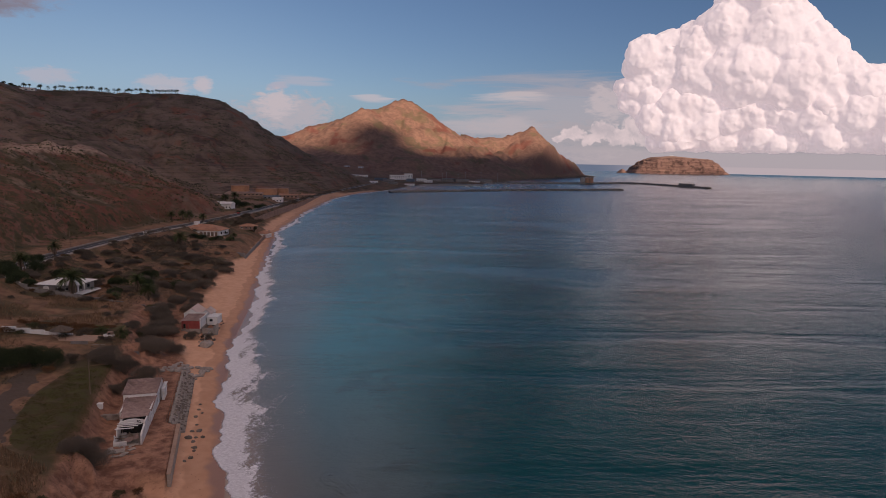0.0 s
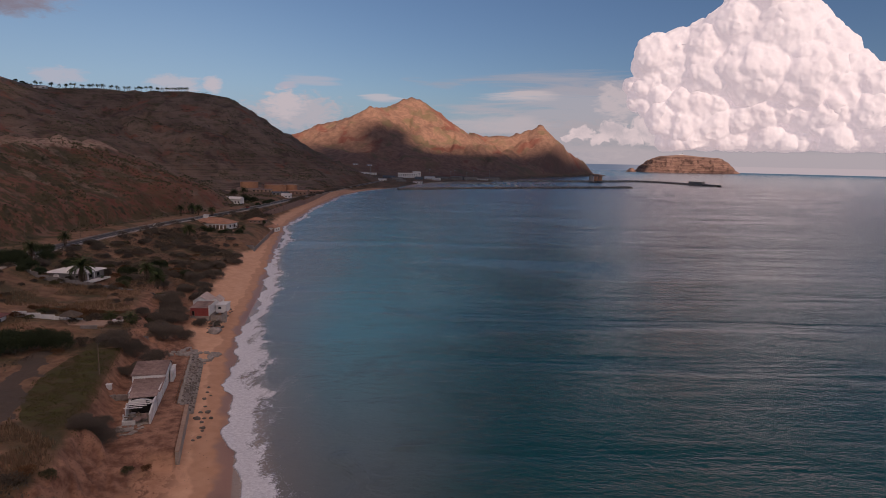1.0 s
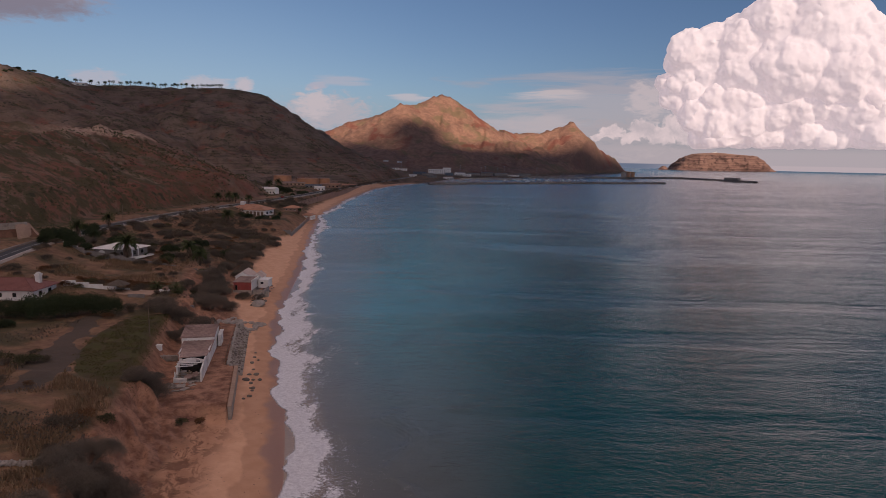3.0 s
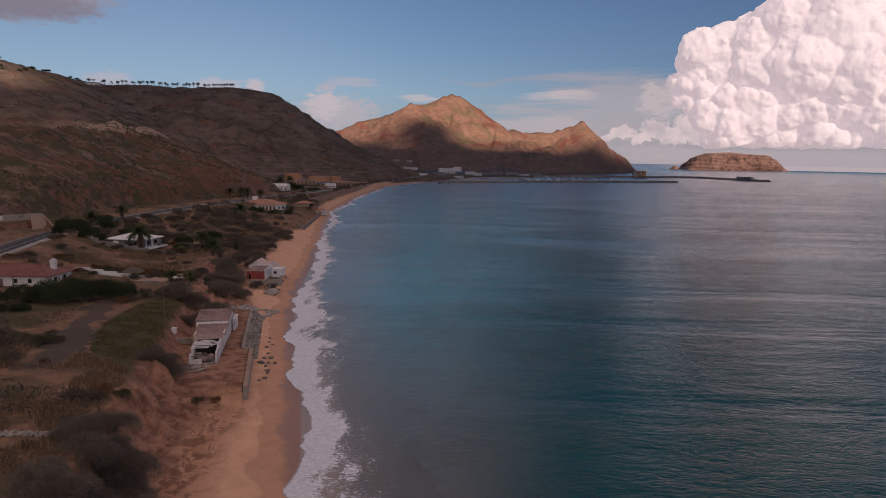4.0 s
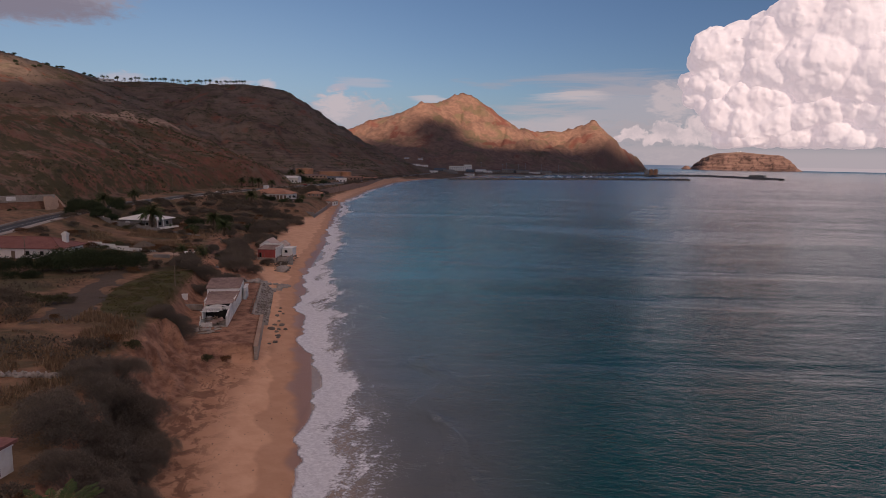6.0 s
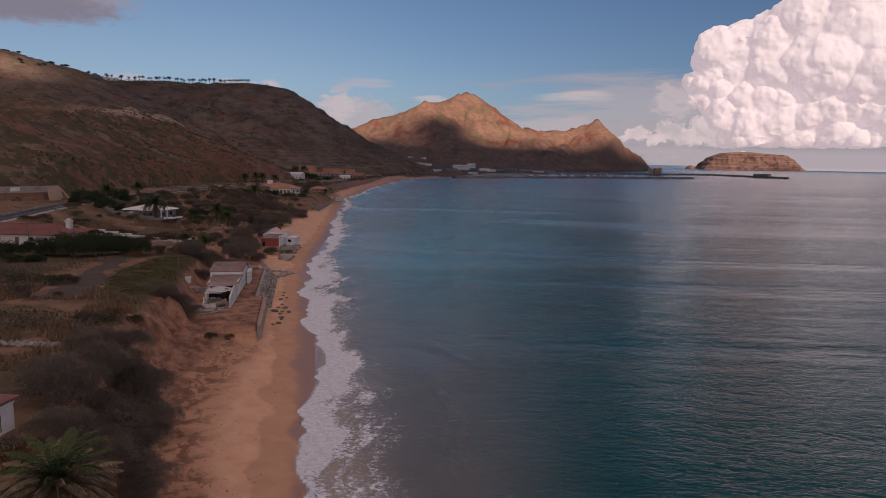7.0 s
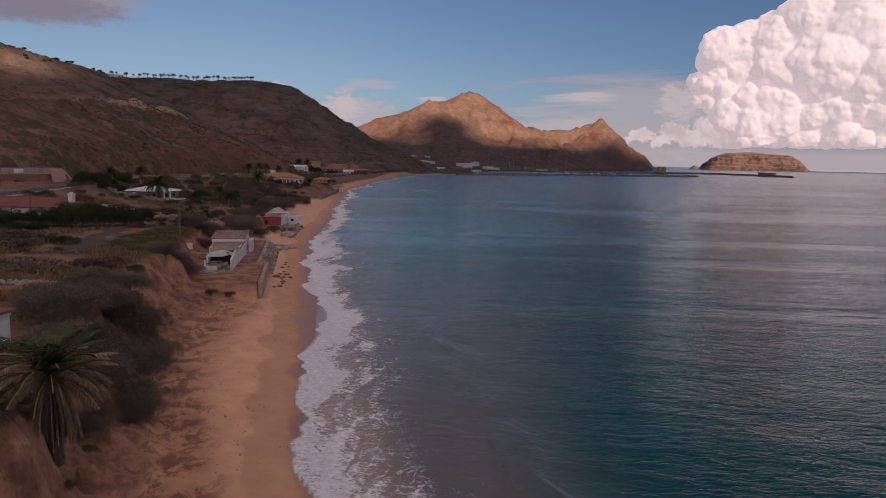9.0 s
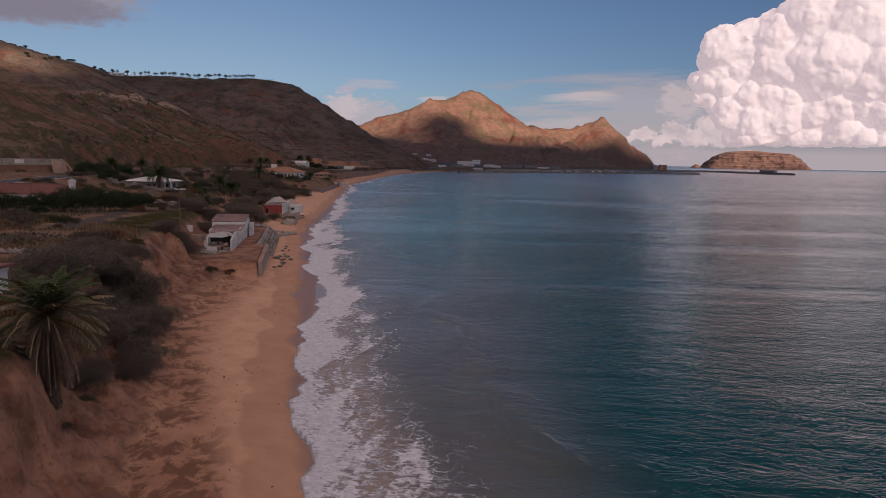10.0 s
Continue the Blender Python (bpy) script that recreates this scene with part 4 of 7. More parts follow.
def crown(rng, lumps_, n, size, slim=0.32, hollow=0.55):
    """Leaves through a group of lumps (x, y, z, rx, ry, rz)."""
    L = np.array(lumps_, float)
    w = (L[:, 3] * L[:, 4] + L[:, 3] * L[:, 5]) ** 1.0
    pick = rng.choice(len(L), n, p=w / w.sum())
    u = rng.normal(size=(n, 3))
    u /= np.linalg.norm(u, axis=1)[:, None]
    u[:, 2] = np.where(u[:, 2] < -0.3, -u[:, 2], u[:, 2])
    r = hollow + (1 - hollow) * rng.uniform(0, 1, n) ** 0.6
    bumpy = 1 + 0.22 * np.sin(u[:, 0] * 5 + pick) * np.cos(u[:, 1] * 6 + pick * 2) + rng.normal(0, 0.07, n)
    P = L[pick, :3] + u * L[pick, 3:] * (r * bumpy)[:, None]
    return leaves(rng, P, u, size, slim)


def shrub(name, seed, mat, r, h, n, size, label, category="shrub", group="dry shrubs", spread=5):
    """A shrub: forked stems under a ragged crown of small leaves."""
    rng = np.random.RandomState(seed)
    root = thing(name, 0, 0, 0, 0, label, category, group)
    L = [(0, 0, h * 0.5, r * 0.7, r * 0.7, h * 0.5)]
    bm = bmesh.new()
    for k in range(spread):
        a, q = rng.uniform(0, 6.28), rng.uniform(0.35, 0.75) * r
        s = rng.uniform(0.35, 0.55)
        L.append((math.cos(a) * q, math.sin(a) * q, h * rng.uniform(0.3, 0.65), r * s, r * s, h * s * 0.8))
        tube(bm, (0, 0, -0.2), (math.cos(a) * q * 0.8, math.sin(a) * q * 0.8, h * 0.55), 0.05 * r ** 0.5 + 0.03, 0.02, 5)
    part("branchwork", bm, WOOD, root)
    cr = new("crown", quads("crown", crown(rng, L, n, size), mat))
    cr.parent = root
    return root


def frond_quads(rng, length, leaflets, droop, wide, rise):
    """One feather frond in the x-z plane: quads of the rib and its leaflets."""
    t = np.linspace(0, 1, leaflets)
    ang = rise - droop * t ** 1.3
    step = length / leaflets
    x, z = np.cumsum(np.cos(ang)) * step, np.cumsum(np.sin(ang)) * step
    out = []
    w = wide * np.sin(np.clip(t * 0.93 + 0.07, 0, 1) * math.pi) ** 0.6
    for i in range(leaflets - 1):
        p, q = np.array([x[i], 0, z[i]]), np.array([x[i + 1], 0, z[i + 1]])
        out.append([p + (0, -0.035, 0), q + (0, -0.025, 0), q + (0, 0.025, 0), p + (0, 0.035, 0)])
        for s in (-1, 1):
            tip = p + np.array([math.cos(ang[i]) * w[i] * 0.75, s * w[i] * 0.8, math.sin(ang[i]) * w[i] * 0.75 - w[i] * rng.uniform(0.15, 0.5)])
            m = (p + tip) / 2 + (0, 0, 0.04)
            e = np.array([0.055, 0, 0.02]) * (0.6 + length / 6)
            out.append([p, m - e, tip, m + e])
    return np.array(out)


def spin(Q, a):
    c, s = math.cos(a), math.sin(a)
    R = np.array([[c, -s, 0], [s, c, 0], [0, 0, 1]])
    return Q @ R.T


def palm(name, seed, height, length, fronds, leaflets, label, group="palms", thick=0.3, dead=0, category="palm tree", green=1.0):
    rng = np.random.RandomState(seed)
    root = thing(name, 0, 0, 0, 0, label, category, group)
    bm = bmesh.new()
    z, r = -0.3, thick * 1.25
    while z < height:
        nz = min(height, z + max(0.25, height / 14))
        tube(bm, (0, 0, z), (0, 0, nz + 0.04), r * 0.93, r * 1.06, 9)
        z, r = nz, thick * (1.1 - 0.25 * nz / max(height, 1))
    tube(bm, (0, 0, height - 0.1), (0, 0, height + 0.5), thick * 1.3, thick * 0.6, 9)
    part("trunk", bm, BARK, root)
    live, dry, old = [], [], []
    for k in range(fronds):
        a = k * 2.399 + rng.uniform(-0.2, 0.2)
        lift = 1.45 - 1.75 * (k / fronds)
        Q = frond_quads(rng, length * rng.uniform(0.85, 1.1), leaflets, rng.uniform(0.85, 1.35), length * 0.17, lift)
        (live if k < fronds * green else old).append(spin(Q, a) + (0, 0, height + 0.3))
    for k in range(dead):
        Q = frond_quads(rng, length * rng.uniform(0.8, 1.1), leaflets, 0.35, length * 0.11, rng.uniform(-1.5, -1.15))
        dry.append(spin(Q + (thick, 0, 0), k * 2.399) + (0, 0, height + 0.1))
    cr = new("crown", quads("crown", np.concatenate(live), FROND))
    cr.parent = root
    if old:
        sk = new("old_fronds", quads("old_fronds", np.concatenate(old), OLD_FROND))
        sk.parent = root
        sk["label"] = "drooping olive-brown older fronds"
        sk["kind"] = "stuff"
    if dry:
        sk = new("skirt", quads("skirt", np.concatenate(dry), DEAD_FROND))
        sk.parent = root
        sk["label"] = "skirt of dry hanging fronds"
    return root


def boulder_bm(seed, r, squash=0.7, sub=2):
    rng = np.random.RandomState(seed)
    bm = bmesh.new()
    bmesh.ops.create_icosphere(bm, subdivisions=sub, radius=1)
    o = Vector(rng.uniform(0, 50, 3))
    for v in bm.verts:
        k = 1 + 0.35 * noise.noise(v.co * 1.3 + o) + 0.12 * noise.noise(v.co * 3.5 + o)
        v.co = Vector((v.co.x * r * k * 1.15, v.co.y * r * k, v.co.z * r * k * squash))
    return bm


def put_down(ob, x, y, rot=0.0, s=1.0, dz=0.0):
    return copy_at(ob, x, y, gz(float(x), float(y)) + dz, rot, s)


def copy_at(ob, x, y, z, rot=0.0, s=1.0):
    c = copy_thing(ob, pose(x, y, z, 0, 0, rot))
    c.scale = (s, s, s)
    return c


# ---- surf ----
def foam_material():
    m, n = material("sea_foam")
    p = n.add("ShaderNodeNewGeometry").outputs["Position"]
    off = n.attr("offshore")
    web = n.add("ShaderNodeTexVoronoi", {"feature": "DISTANCE_TO_EDGE"}, Scale=0.8)
    warp = n.add("ShaderNodeTexNoise", None, Vector=p, Scale=0.35, Detail=4.0)
    n.put(web, "Vector", n.vmath("ADD", n.stretch(p, 0.8, 0.55, 1), n.vmath("SCALE", warp.outputs["Color"])))
    web.inputs["Vector"].links[0].from_node.inputs[1].links[0].from_node.inputs[3].default_value = 4.5
    lace = n.step(web.outputs["Distance"], 0.11, 0.0)
    big = n.noise(n.stretch(p, 0.2, 0.07, 1, -0.25), 1.0, 5, 0.62, 0.5)
    fine = n.noise(n.stretch(p, 0.8, 1.1, 1, 0.35), 1.9, 7, 0.72, 0.8)
    dense = n.math("ADD", n.math("MULTIPLY", big, 0.9), n.math("MULTIPLY", fine, 0.55))
    cover = n.math("ADD", n.math("SUBTRACT", dense, n.attr("thin")), 0.0)
    solid = n.step(cover, 0.0, 0.16)
    f = n.math("MAXIMUM", solid, n.math("MULTIPLY", n.math("MULTIPLY", lace, n.step(fine, 0.35, 0.6)), n.step(cover, -0.20, 0.04, 0.0, 0.7)))
    f = n.math("MULTIPLY", f, n.attr("reach"), True)
    lip = n.attr("lip")
    f = n.math("MAXIMUM", f, n.math("MULTIPLY", lip, 0.95))
    col = n.mix(n.step(fine, 0.3, 0.75), (0.54, 0.52, 0.55), (0.84, 0.83, 0.85))
    d = n.add("ShaderNodeBsdfDiffuse", None, Color=col, Normal=bump(n, fine, 0.7, 0.15))
    t = n.add("ShaderNodeBsdfTransparent")
    mix = n.add("ShaderNodeMixShader", None, i0=f, i1=t.outputs[0], i2=d.outputs[0])
    n.add("ShaderNodeOutputMaterial", None, Surface=mix.outputs[0])
    return m


def make_surf():
    y = np.concatenate([np.arange(-25, 160, 0.4), np.arange(160, 420, 1.2), np.arange(420, 1290, 4.0)])
    o = np.concatenate([np.linspace(-9, 14, 77), np.linspace(14.5, 42, 50)])
    Yg, O = np.meshgrid(y, o, indexing="ij")
    s = (shore_x(Yg + 3) - shore_x(Yg - 3)) / 6
    k = 1 / np.sqrt(1 + s * s)
    X, Y = shore_x(Yg) + O * k, Yg - O * s * k
    # tongue-shaped edge of the swash on the sand
    edge = -0.2 + 1.1 * np.sin(y / 7.0 + 1.6 * np.sin(y / 23.0)) + 0.6 * np.sin(y / 2.3) + 0.28 * np.sin(y / 0.9 + np.sin(y / 3.1) * 2)
    edge = edge + 1.4 * np.sin(y / 31.0) - 2.0 * (1 - sstep(y, 70, 100)) - 2.6 * (1 - sstep(y, 48, 72)) + 1.1 * np.exp(-((y - 100) / 18) ** 2)
    e = O - edge[:, None]
    d = inland(X, Y)
    near = np.exp(-np.maximum(-d, 0) / 13.0) * (d < 0)
    ph = -d + fbm(X / 30, Y / 30, 2, 95) * 9
    z = 0.34 * np.maximum(0, np.sin(ph / 2.9)) ** 2 * near * sstep(-d, 2, 8)
    z = z + 0.35 * np.exp(-((ph - 19) / 2.0) ** 2) * sstep(fbm(X / 24, Y / 24, 2, 96), -0.1, 0.25) * (Y < 140)
    z = np.maximum(z, gz(X.reshape(-1), Y.reshape(-1)).reshape(X.shape)) + 0.12
    wide = np.maximum(4, 11 + 4 * (1 - sstep(y, 90, 120)) + 3.0 * np.sin(y / 23.0 + 0.6) + 1.2 * np.sin(y / 9.7) + np.where(y > 300, -4, 0))
    thin = 0.44 + 0.12 * sstep(e, 0.1 * wide[:, None], 0.45 * wide[:, None]) + 0.12 * (1 - sstep(y, 50, 100))[:, None] + 0.38 * sstep(e, 0.35 * wide[:, None], 1.15 * wide[:, None]) + 0.5 * sstep(e, 1.3 * wide[:, None], 2.3 * wide[:, None])
    reach = sstep(e, 0, 0.25) * (1 - sstep(O, 34, 42))
    lip = np.exp(-((e - 0.22) / 0.16) ** 2) * (O < 6)
    m = foam_material()
    ob = grid_object("surf", np.stack([X, Y, z], -1), m, attrs={"offshore": O, "thin": thin, "reach": reach, "lip": lip})
    tagged(ob, "lacy white surf running up the beach", "surf", kind="stuff")


make_surf()


# ---- islet, breakwaters, harbour ----
def make_islet():
    u, v = np.linspace(1020, 1800, 150), np.linspace(4080, 4480, 70)
    X, Y = np.meshgrid(u, v)
    top = np.interp(X, [1150, 1212, 1260, 1300, 1426, 1560, 1663, 1715, 1745, 1765], [0, 60, 88, 106, 115, 104, 94, 52, 20, 0])
    small = np.interp(X, [1070, 1095, 1104, 1118, 1140], [0, 22, 30, 24, 0]) * np.clip(1 - (np.abs(Y - 4240) / 40) ** 2, 0, 1)
    side = np.clip(1 - (np.abs(Y - 4270 - fbm(X / 120, X * 0, 2, 3) * 40) / 150) ** 4, 0, 1)
    z = np.maximum(top * side ** 0.7, small) + np.abs(fbm(X / 30, Y / 30, 4, 141)) * 16 * sstep(top * side, 2, 30) * (1 - sstep(top * side, 80, 105)) - 3
    strata = 3.0 * np.sin(z / 5.0 + fbm(X / 160, Y / 160, 2, 5) * 3) * sstep(z, 5, 25) * (1 - sstep(z, 85, 100))
    one = np.ones(X.shape)
    ob = grid_object("islet", np.stack([X, Y, z + strata], -1), ISLET, attrs={"hill": one, "peak": one * 0.35, "inland": one * 100})
    tagged(ob, "rocky flat-topped reddish islet rising from the sea", "island", kind="structure")
    h = thing("lighthouse", 1424, 4262, 108, 0, "small white lighthouse building on the islet's top", "lighthouse")
    part("house", boxes((-12, 6, -5, 5, 0, 6.5)), CLEAN_WHITE, h)
    bm = bmesh.new()
    tube(bm, (9, 0, 0), (9, 0, 11), 2.6, 2.2, 12)
    part("tower", bm, CLEAN_WHITE, h)
    bm = bmesh.new()
    tube(bm, (9, 0, 11), (9, 0, 13.5), 1.5, 1.3, 10)
    part("lantern", bm, GLASS, h)


make_islet()


def along(pts, step):
    """Points at even steps along a line, with their headings."""
    out = []
    for (x0, y0), (x1, y1) in zip(pts, pts[1:]):
        L = math.hypot(x1 - x0, y1 - y0)
        for k in range(int(L / step)):
            t = k * step / L
            out.append((x0 + (x1 - x0) * t, y0 + (y1 - y0) * t, math.atan2(y1 - y0, x1 - x0)))
    return out


def mound(name, pts, width, crest, label, seed):
    """A rubble mound with a road along its crest and loose armour blocks on its sides."""
    rng = np.random.RandomState(seed)
    root = thing(name, pts[0][0], pts[0][1], 0, 0, label, "breakwater")
    ox, oy = pts[0]
    bm = bmesh.new()
    prev = None
    ring = along(pts, 12) + [(*pts[-1], math.atan2(pts[-1][1] - pts[-2][1], pts[-1][0] - pts[-2][0]))]
    for x, y, a in ring:
        nx, ny = -math.sin(a), math.cos(a)
        row = [bm.verts.new((x - ox + nx * s * width, y - oy + ny * s * width, zz)) for s, zz in ((-1, -3), (-0.35, crest), (0.35, crest), (1, -3))]
        if prev:
            for i in range(3):
                bm.faces.new((prev[i], row[i], row[i + 1], prev[i + 1]))
        prev = row
    part("core", bm, CONCRETE, root)
    me = boulder_bm(seed, 1.0, 0.8, 1)
    q = np.array([v.co[:] for v in me.verts])
    fc = np.array([[v.index for v in f.verts] for f in me.faces])
    me.free()
    V, F, k = [], [], 0
    for x, y, a in along(pts, 1.6):
        nx, ny = -math.sin(a), math.cos(a)
        for side in (-1, 1):
            for _ in range(2):
                s = side * rng.uniform(0.35, 0.85)
                zz = crest - (abs(s) - 0.35) / 0.65 * (crest + 3)
                r = rng.uniform(0.7, 1.5)
                V.append(spin(q * r, rng.uniform(0, 6.28)) + (x - ox + nx * s * width, y - oy + ny * s * width, zz + 0.2))
                F.append(fc + k)
                k += len(q)
    ob = mesh_object("armour_rubble", np.concatenate(V), np.concatenate(F), ROCK)
    ob.parent = root
    ob["kind"] = "stuff"
    return root


mound("breakwater", [(-112, 1212), (120, 1368), (300, 1462), (396, 1508)], 9, 3.2, "low grey rubble breakwater enclosing the harbour basin", 3)
mound("breakwater", [(90, 1765), (370, 1884), (520, 1985), (575, 1975), (668, 1690)], 10, 4.5, "long outer harbour mole with rock armour", 5)
pier = thing("quay_shed", 640, 1775, 4.3, -72, "low grey quay building near the end of the mole", "shed")
part("walls", boxes((-28, 28, -4, 4, 0, 5.5)), CONCRETE, pier)
part("roof", boxes((-29, 29, -4.8, 4.8, 5.5, 6.1)), GREY_WALL, pier)


def make_silos():
    s = thing("silo", 395, 1893, 4, 0, "twin ochre cement silos beside a pale block on the mole", "silo")
    s.scale = (0.72, 0.72, 0.72)
    for k, x in enumerate((0, 17)):
        bm = bmesh.new()
        tube(bm, (x, 0, 0), (x, 0, 20), 8, 8, 20)
        tube(bm, (x, 0, 20), (x, 0, 22), 8, 2, 20)
        part("cylinder", bm, TANK, s)
    part("block", boxes((-27, -11, -6, 6, 0, 18), (-24, -15, -4, 4, 18, 21)), CONCRETE, s, "pale concrete block")


make_silos()


def shed(name, x, y, z, rot, L, W, H, wallm, roofm, label, category="building", bays=5, ridge_h=None, group=""):
    """A gabled or flat building with window openings in its long sides."""
    root = thing(name, x, y, z, rot, label, category, group)
    hole = []
    win = []
    step = L / bays
    floors = max(1, int(H // 3.6))
    for f in range(floors):
        for k in range(bays):
            x0 = (k + 0.3) * step
            hole.append((x0, x0 + step * 0.4, f * 3.5 + 1.0, min(H - 0.5, f * 3.5 + 2.5)))
    for side in (-1, 1):
        bm = bmesh.new()
        wall(bm, L, H, 0.35, hole)
        m = pose(-L / 2, -W / 2, 0) if side < 0 else pose(L / 2, W / 2, 0, 0, 0, 180)
        w = place(part("wall", bm, wallm, root), m)
        for a, b, c, d in hole:
            place(part("window", boxes((a, b, 0.14, 0.2, c, d)), GLASS, w), Matrix())
    for s in (-1, 1):
        part("end_wall", boxes((s * (L / 2 - 0.175) - 0.175, s * (L / 2 - 0.175) + 0.175, -W / 2 + 0.352, W / 2 - 0.352, 0, H)), wallm, root)
    bm = bmesh.new()
    if ridge_h:
        for s in (-1, 1):
            slab(bm, [(-L / 2 - 0.4, s * (W / 2 + 0.5), H - 0.05), (L / 2 + 0.4, s * (W / 2 + 0.5), H - 0.05), (L / 2 + 0.4, 0, H + ridge_h), (-L / 2 - 0.4, 0, H + ridge_h)], 0.15)
        for s in (-1, 1):
            a = [bm.verts.new((s * (L / 2 - 0.1), yy, zz)) for yy, zz in ((-W / 2, H), (W / 2, H), (0, H + ridge_h - 0.2))]
            bm.faces.new(a)
    else:
        box(bm, -L / 2 - 0.2, L / 2 + 0.2, -W / 2 - 0.2, W / 2 + 0.2, H, H + 0.4)
    part("roof", bm, roofm, root)
    return root


BLUE_SHED = surface("blue_grey_sheet", (0.13, 0.16, 0.20), (0.10, 0.12, 0.15), 0.6, 0.7)
def harbour():
    rng = np.random.RandomState(12)
    shed("warehouse", -135, 1738, gz(-135.0, 1738.0), 4, 52, 18, 13, CLEAN_WHITE, CONCRETE, "large white harbour warehouse with flat roof", "warehouse", 9)
    shed("warehouse", -112, 1746, gz(-112.0, 1746.0), 4, 22, 16, 17, CLEAN_WHITE, CONCRETE, "tall white block beside the harbour warehouse", "warehouse", 4)
    rows = [(-175, 1640, 30, 9, 6, BLUE_SHED), (-150, 1600, 26, 10, 5, GREY_WALL), (-205, 1530, 24, 9, 5, CLEAN_WHITE), (-180, 1500, 28, 9, 4.5, WHITE),
            (-95, 1530, 22, 9, 5, CLEAN_WHITE), (-75, 1690, 26, 12, 6, WHITE), (-40, 1705, 30, 12, 5, GREY_WALL), (-5, 1712, 30, 14, 8, GREY_WALL),
            (30, 1722, 36, 12, 7, GREY_WALL), (62, 1740, 32, 12, 4, CLEAN_WHITE), (-100, 1650, 20, 10, 6, BLUE_SHED), (-150, 1560, 18, 9, 5, GREY_WALL),
            (92, 1790, 40, 14, 7, GREY_WALL), (-215, 1470, 20, 9, 4, CLEAN_WHITE), (-55, 1640, 20, 9, 5, WHITE), (-130, 1480, 22, 8, 4, GREY_WALL), (-300, 1900, 14, 8, 4, CLEAN_WHITE), (-262, 1915, 14, 8, 4, CLEAN_WHITE)]
    for x, y, L, W, H, m in rows:
        shed("harbour_shed", x, y, gz(float(x), float(y)) - 0.2, rng.uniform(-12, 20), L, W, H, m, m if m is not CLEAN_WHITE else FIBRE,
             "low harbour shed with pitched roof by the quay", "shed", max(3, int(L / 6)), 1.4, "harbour sheds")
    # quay
    q = thing("quay", -60, 1600, 0, 0, "flat concrete harbour quay", "quay")
    part("deck", boxes((-60, 140, -20, 60, -3, 2.2)), CONCRETE, q)
    # moored yachts
    boat = thing("sailing_boat", 60, 1560, 0.0, 20, "white sailing boat moored in the basin", "boat", "moored boats")
    bm = bmesh.new()
    n = 9
    prev = None
    for i in range(n):
        t = i / (n - 1)
        w = 1.6 * math.sin(math.pi * min(1, t * 0.75 + 0.25)) ** 0.7 * (1 if t < 0.98 else 0.1)
        row = [bm.verts.new((-5 + 10 * t, s * w, zz)) for s, zz in ((-1, 1.1), (-0.7, -0.2), (0.7, -0.2), (1, 1.1))]
        if prev:
            for j in range(3):
                bm.faces.new((prev[j], row[j], row[j + 1], prev[j + 1]))
            bm.faces.new((prev[3], row[3], row[0], prev[0]))
        prev = row
    part("hull", bm, HULL, boat)
    part("cabin", boxes((-2, 2, -0.8, 0.8, 1.1, 1.8), bevel=0.15), HULL, boat)
    bm = bmesh.new()
    tube(bm, (0.5, 0, 1), (0.5, 0, 15), 0.12, 0.08, 6)
    part("mast", bm, METAL, boat)
    bm = bmesh.new()
    tube(bm, (0.5, 0, 2.4), (-4, 0, 2.5), 0.12, 0.08, 6)
    part("boom", bm, HULL, boat)
    for k in range(34):
        x, y = rng.uniform(20, 180), rng.uniform(1480, 1660)
        if k > 24:
            x, y = rng.uniform(180, 330), rng.uniform(1560, 1700)
        copy_at(boat, x, y, 0, rng.uniform(0, 360), rng.uniform(0.8, 1.35))
    mast = thing("lamp_mast", -20, 1660, 2.2, 0, "tall slender floodlight mast on the quay", "mast", "quay masts")
    bm = bmesh.new()
    tube(bm, (0, 0, 0), (0, 0, 24), 0.4, 0.25, 6)
    part("pole", bm, METAL, mast)
    part("lamp_head", boxes((-1.4, 1.4, -0.4, 0.4, 24, 25)), METAL, mast)
    for x, y in ((-75, 1700), (-10, 1690), (40, 1735), (85, 1810), (-200, 1480), (20, 1650), (130, 1800)):
        copy_at(mast, x, y, max(2.0, gz(float(x), float(y))))


harbour()


# ---- tanks and houses along the road ----
def fuel_tank(x, y, z, r, h, label):
    t = thing("storage_tank", x, y, z, 0, label, "tank", "storage tanks")
    bm = bmesh.new()
    tube(bm, (0, 0, -0.5), (0, 0, h), r, r, 32)
    part("shell", bm, TANK, t)
    bm = bmesh.new()
    tube(bm, (0, 0, h), (0, 0, h + 0.9), r, r * 0.1, 32)
    part("roof", bm, TANK, t)
    bm = bmesh.new()
    for k in range(24):
        a = k * math.pi / 12
        tube(bm, (math.cos(a) * r * 0.98, math.sin(a) * r * 0.98, h), (math.cos(a) * r * 0.98, math.sin(a) * r * 0.98, h + 1.1), 0.06, 0.06, 4)
    part("railing", bm, METAL, t)


